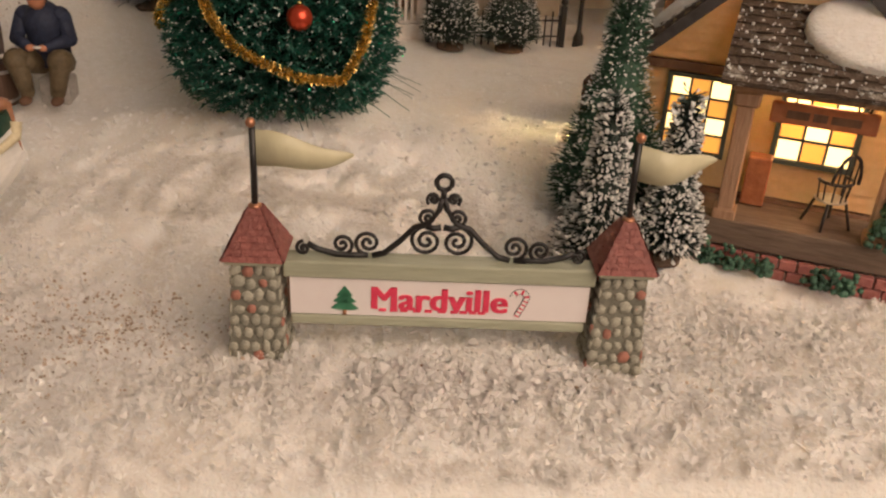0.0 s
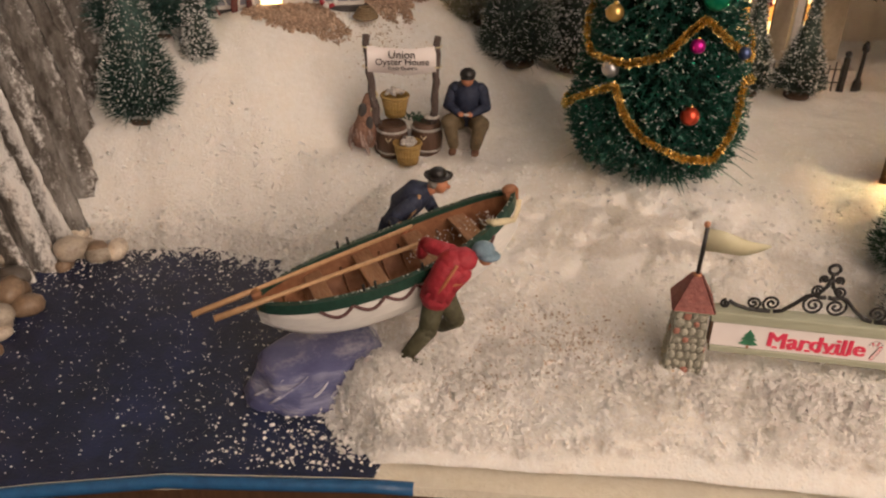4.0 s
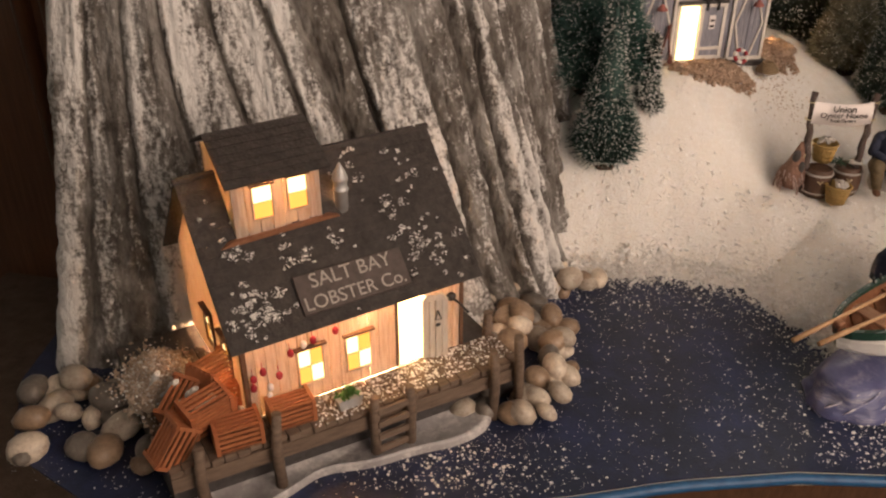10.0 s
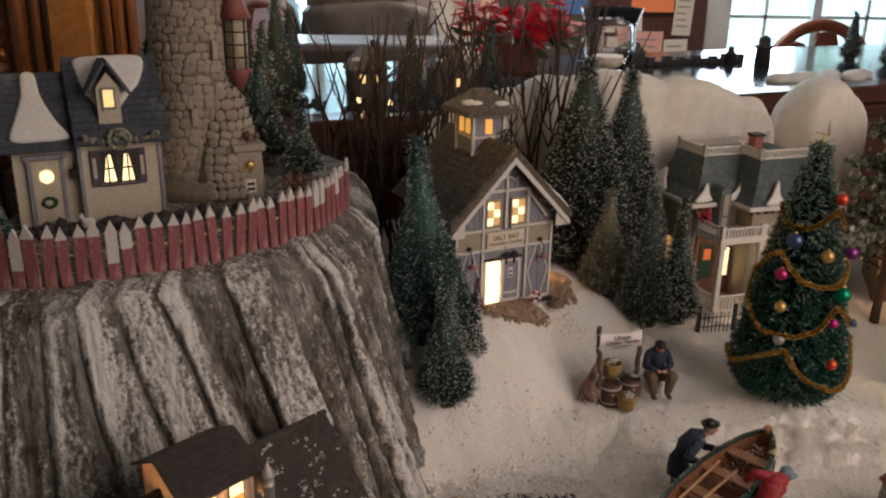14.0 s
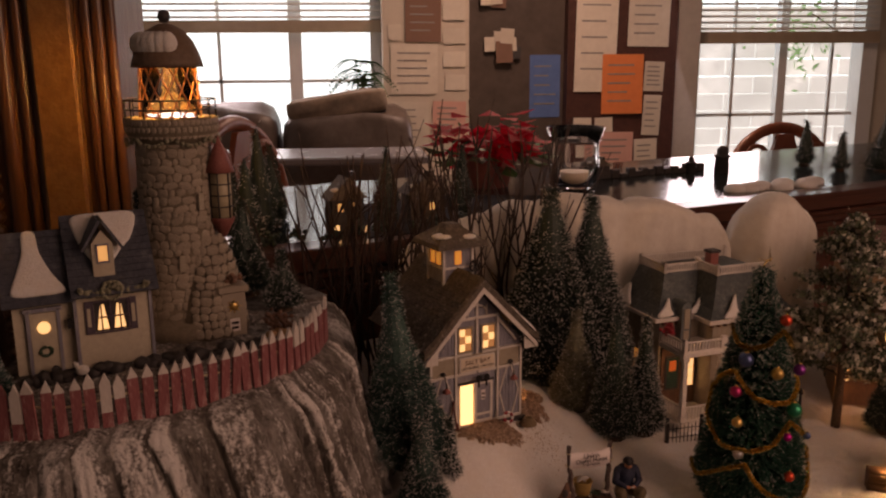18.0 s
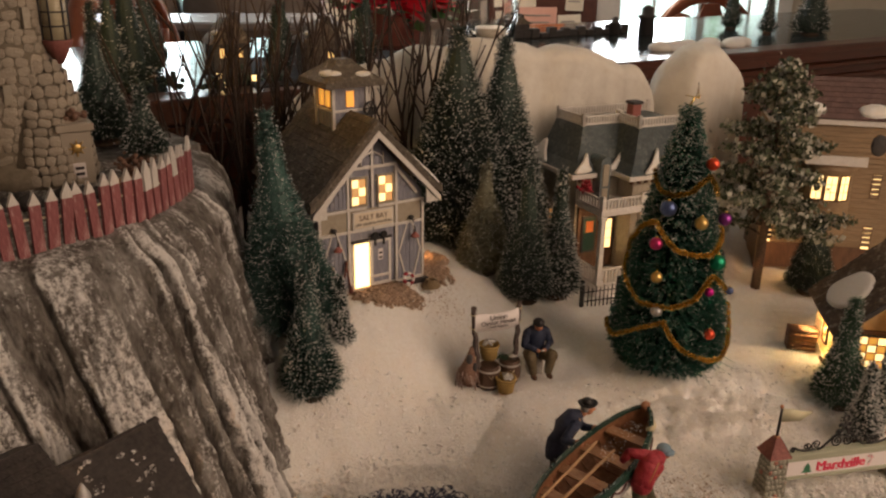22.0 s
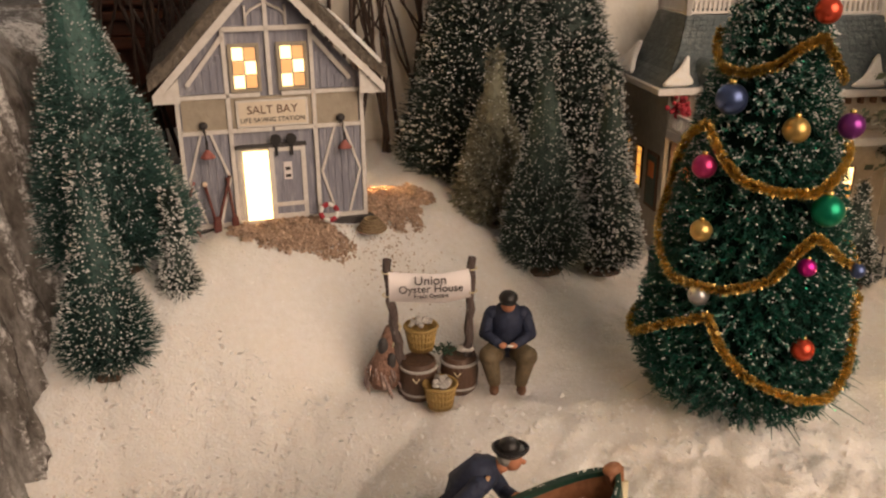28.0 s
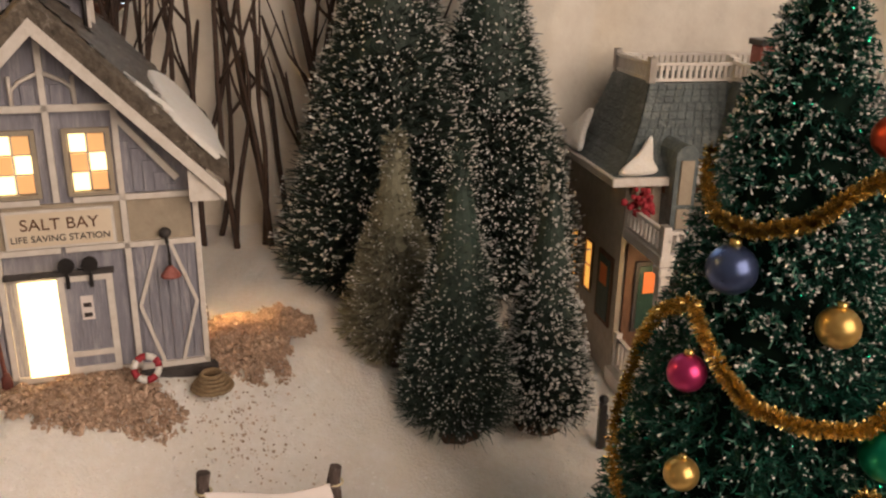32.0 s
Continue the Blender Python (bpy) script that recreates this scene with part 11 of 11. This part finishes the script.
def poinsettia():
    g = thing("poinsettia", on_counter(0.585, 0.42), "red poinsettia in a foil pot on the counter", "plant")
    b = bmnew()
    lathe(b, [(0.045, 0), (0.058, 0.055), (0.060, 0.060), (0.05, 0.058)], 18)
    part("pot", b, BRICKRED, g)
    for nm, mt, n, z0, zs, R_ in (("bract", POIN, 130, 0.085, 0.034, 0.125), ("leaf", LEAFG, 44, 0.055, 0.025, 0.135)):
        for k in range(n):
            b = bmnew()
            a = RNG.random() * 6.2832
            rr = R_ * math.sqrt(RNG.random()) * 0.75
            c = Vector((rr * math.cos(a), rr * math.sin(a), z0 + RNG.gauss(0, zs * 0.5) + 0.03 * (1 - rr / R_)))
            d = Vector((math.cos(a + RNG.gauss(0, 0.5)), math.sin(a + RNG.gauss(0, 0.5)), RNG.gauss(-0.15, 0.3))).normalized()
            s = d.cross(Vector((0, 0, 1))).normalized()
            u = d.cross(s) * 0.006
            L_ = RNG.uniform(0.040, 0.065)
            v = [b.verts.new(p) for p in (c, c + d * L_ * 0.45 + s * L_ * 0.40 + u, c + d * L_, c + d * L_ * 0.45 - s * L_ * 0.40 + u, c + d * L_ * 0.5)]
            b.faces.new((v[0], v[1], v[4]))
            b.faces.new((v[1], v[2], v[4]))
            b.faces.new((v[2], v[3], v[4]))
            b.faces.new((v[3], v[0], v[4]))
            part(nm, b, mt, g)
    return g


poinsettia()
vs_ = thing("hurricane_vase", on_counter(0.730, 0.31), "clear glass hurricane vase with a pale candle on the counter", "vase")
b = bmnew()
lathe(b, [(0.040, 0.0), (0.042, 0.004), (0.050, 0.05), (0.048, 0.09), (0.060, 0.125), (0.057, 0.125), (0.045, 0.09), (0.047, 0.05), (0.038, 0.006)], 28)
vg = part("glass", b, GLASS, vs_, smooth=True)
vg.visible_shadow = False
b = bmnew()
lathe(b, [(0.030, 0.006), (0.030, 0.032)], 20)
part("candle", b, CREAMWALL, vs_)

# seats in the room
def padded(bm, x0, x1, y0, y1, z0, z1, seed, sag=0.02):
    """A stuffed cushion: a rounded block with soft dents."""
    res = bmesh.ops.create_cube(bm, size=2.0)
    bmesh.ops.subdivide_edges(bm, edges=list({e for v in res["verts"] for e in v.link_edges}), cuts=7, use_grid_fill=True)
    for v in bm.verts:
        c = v.co.copy()
        k = (abs(c.x) ** 6 + abs(c.y) ** 6 + abs(c.z) ** 6) ** (1 / 6)
        c = c / k
        w = sag * noise.noise(Vector((c.x * 1.6 + seed, c.y * 1.6, c.z * 1.6)))
        v.co = Vector(((x0 + x1) / 2 + c.x * (x1 - x0) / 2, (y0 + y1) / 2 + c.y * (y1 - y0) / 2 + w, (z0 + z1) / 2 + c.z * (z1 - z0) / 2 + 1.5 * w))
    return bm


sf = thing("sofa", pose(-1.05, 3.05, -0.70), "dark grey-brown leather sofa with soft cushions", "sofa")
part("seat", padded(bmnew(), -0.95, 0.80, -0.45, 0.40, 0.10, 0.55, 1.0), SOFA, sf, smooth=True)
for x0_, x1_, k in ((-0.95, -0.36, 0), (-0.35, 0.24, 1), (0.25, 0.80, 2)):
    part("back_cushion", padded(bmnew(), x0_, x1_, 0.08, 0.42, 0.50, 1.04 + 0.012 * (k % 2), 3.0 * k, 0.03), SOFA, sf, smooth=True)
for x_ in (-0.85, 0.70):
    for y_ in (-0.38, 0.32):
        part("foot", boxm(x_ - 0.03, x_ + 0.03, y_ - 0.03, y_ + 0.03, 0.0, 0.13), DARKWOOD, sf)
TANFUR = mat("tan_cushion", (0.30, 0.23, 0.17), (0.17, 0.13, 0.10), 20, 0.9, 0.4, 60)
thr = padded(bmnew(), -0.22, 0.20, -0.10, 0.08, 0.0, 0.10, 8.0, 0.008)
bmesh.ops.transform(thr, matrix=pose(0, 0, 0, 0, -9, 0), verts=thr.verts)
mesh_thing("throw_pillow", thr, TANFUR, pose(-0.55, 3.26, 0.305), "tan furry throw pillow lying on the sofa back", "pillow", smooth=True)
st_ = thing("side_table", pose(-0.72, 2.50, -0.70), "pale side table in front of the sofa", "table")
part("tabletop", boxm(-0.50, 0.46, -0.16, 0.16, 0.91, 0.935, 0.006), mat("pale_side", (0.30, 0.30, 0.32), (0.24, 0.24, 0.26), 20, 0.25), st_)
for x_ in (-0.46, 0.42):
    for y_ in (-0.13, 0.13):
        part("leg", boxm(x_ - 0.02, x_ + 0.02, y_ - 0.02, y_ + 0.02, 0.0, 0.90), MATS["pale_side"], st_)


def dining_chair(m, top):
    g = thing("dining_chair", m, "reddish wooden dining chair with rounded hoop back", "chair", "dining chairs")
    b = bmnew()
    tube(b, [(0.20, 0, 0.42), (0.205, 0, top - 0.20)] + [(0.205 * math.cos(a), 0.03 * math.sin(a), top - 0.20 + 0.20 * math.sin(a)) for a in [math.pi * k / 18 for k in range(1, 18)]] + [(-0.205, 0, top - 0.20), (-0.20, 0, 0.42)], 0.020, 8)
    part("hoop_back", b, CHAIRW, g)
    part("seat", boxm(-0.22, 0.22, -0.42, 0.02, 0.42, 0.46, 0.01), CHAIRW, g)
    for x in (-0.2, 0.2):
        for y in (-0.40, 0.0):
            b = bmnew()
            tube(b, [(x, y, 0), (x, y, 0.43)], 0.018, 8)
            part("leg", b, CHAIRW, g)
    b = bmnew()
    prism(b, [(-0.035, 0.45), (0.035, 0.45), (0.025, 0.60), (0.065, top - 0.22), (0.060, top - 0.10), (0.030, top - 0.02), (-0.030, top - 0.02), (-0.060, top - 0.10), (-0.065, top - 0.22), (-0.025, 0.60)], -0.006, 0.010)
    part("splat", b, CHAIRW, g, "shaped back splat")
    for s_ in (-1, 1):
        b = bmnew()
        tube(b, [(s_ * 0.11 + s_ * 0.055 * math.cos(a), 0.0, top - 0.13 + 0.075 * math.sin(a)) for a in [math.pi * k / 8 for k in range(17)]], 0.009, 6)
        part("back_scroll", b, CHAIRW, g)
    return g


dining_chair(pose(0.95, 2.35, -0.70, 0, 0, 10), 1.005)
dining_chair(pose(-0.775, 1.75, -0.70, 0, 0, 68), 1.09)
pf = thing("potted_fern", pose(-0.45, 3.95, -0.70), "green leafy houseplant by the window", "plant")
b = bmnew()
lathe(b, [(0.10, 0), (0.13, 0.30), (0.11, 0.30)], 16)
part("pot", b, BRICKRED, pf)
b = bmnew()
tube(b, [(0, 0, 0.29), (0.01, 0, 0.75), (0, 0, 1.16)], [0.016, 0.013, 0.009], 7)
part("stem", b, BARK, pf)
b = bmnew()
for k in range(26):
    a, up = RNG.random() * 6.28, RNG.uniform(0.0, 0.7)
    p = Vector((0, 0, 1.10 + 0.14 * RNG.random()))
    d = Vector((math.cos(a), math.sin(a), up)).normalized()
    side = d.cross(Vector((0, 0, 1))).normalized()
    L_ = RNG.uniform(0.14, 0.24)
    for q in range(14):
        u = (q + 1) / 14
        c = p + d * L_ * u + Vector((0, 0, -0.16 * L_ / 0.2 * u * u))
        for s_ in (-1, 1):
            w = 0.045 * (1 - u * 0.75)
            b.faces.new([b.verts.new(v) for v in (c, c + side * s_ * w * 0.5 + d * 0.010, c + side * s_ * w + d * 0.004 + Vector((0, 0, -0.008)), c + side * s_ * w * 0.5 - d * 0.004)])
part("fronds", b, LEAFG, pf)
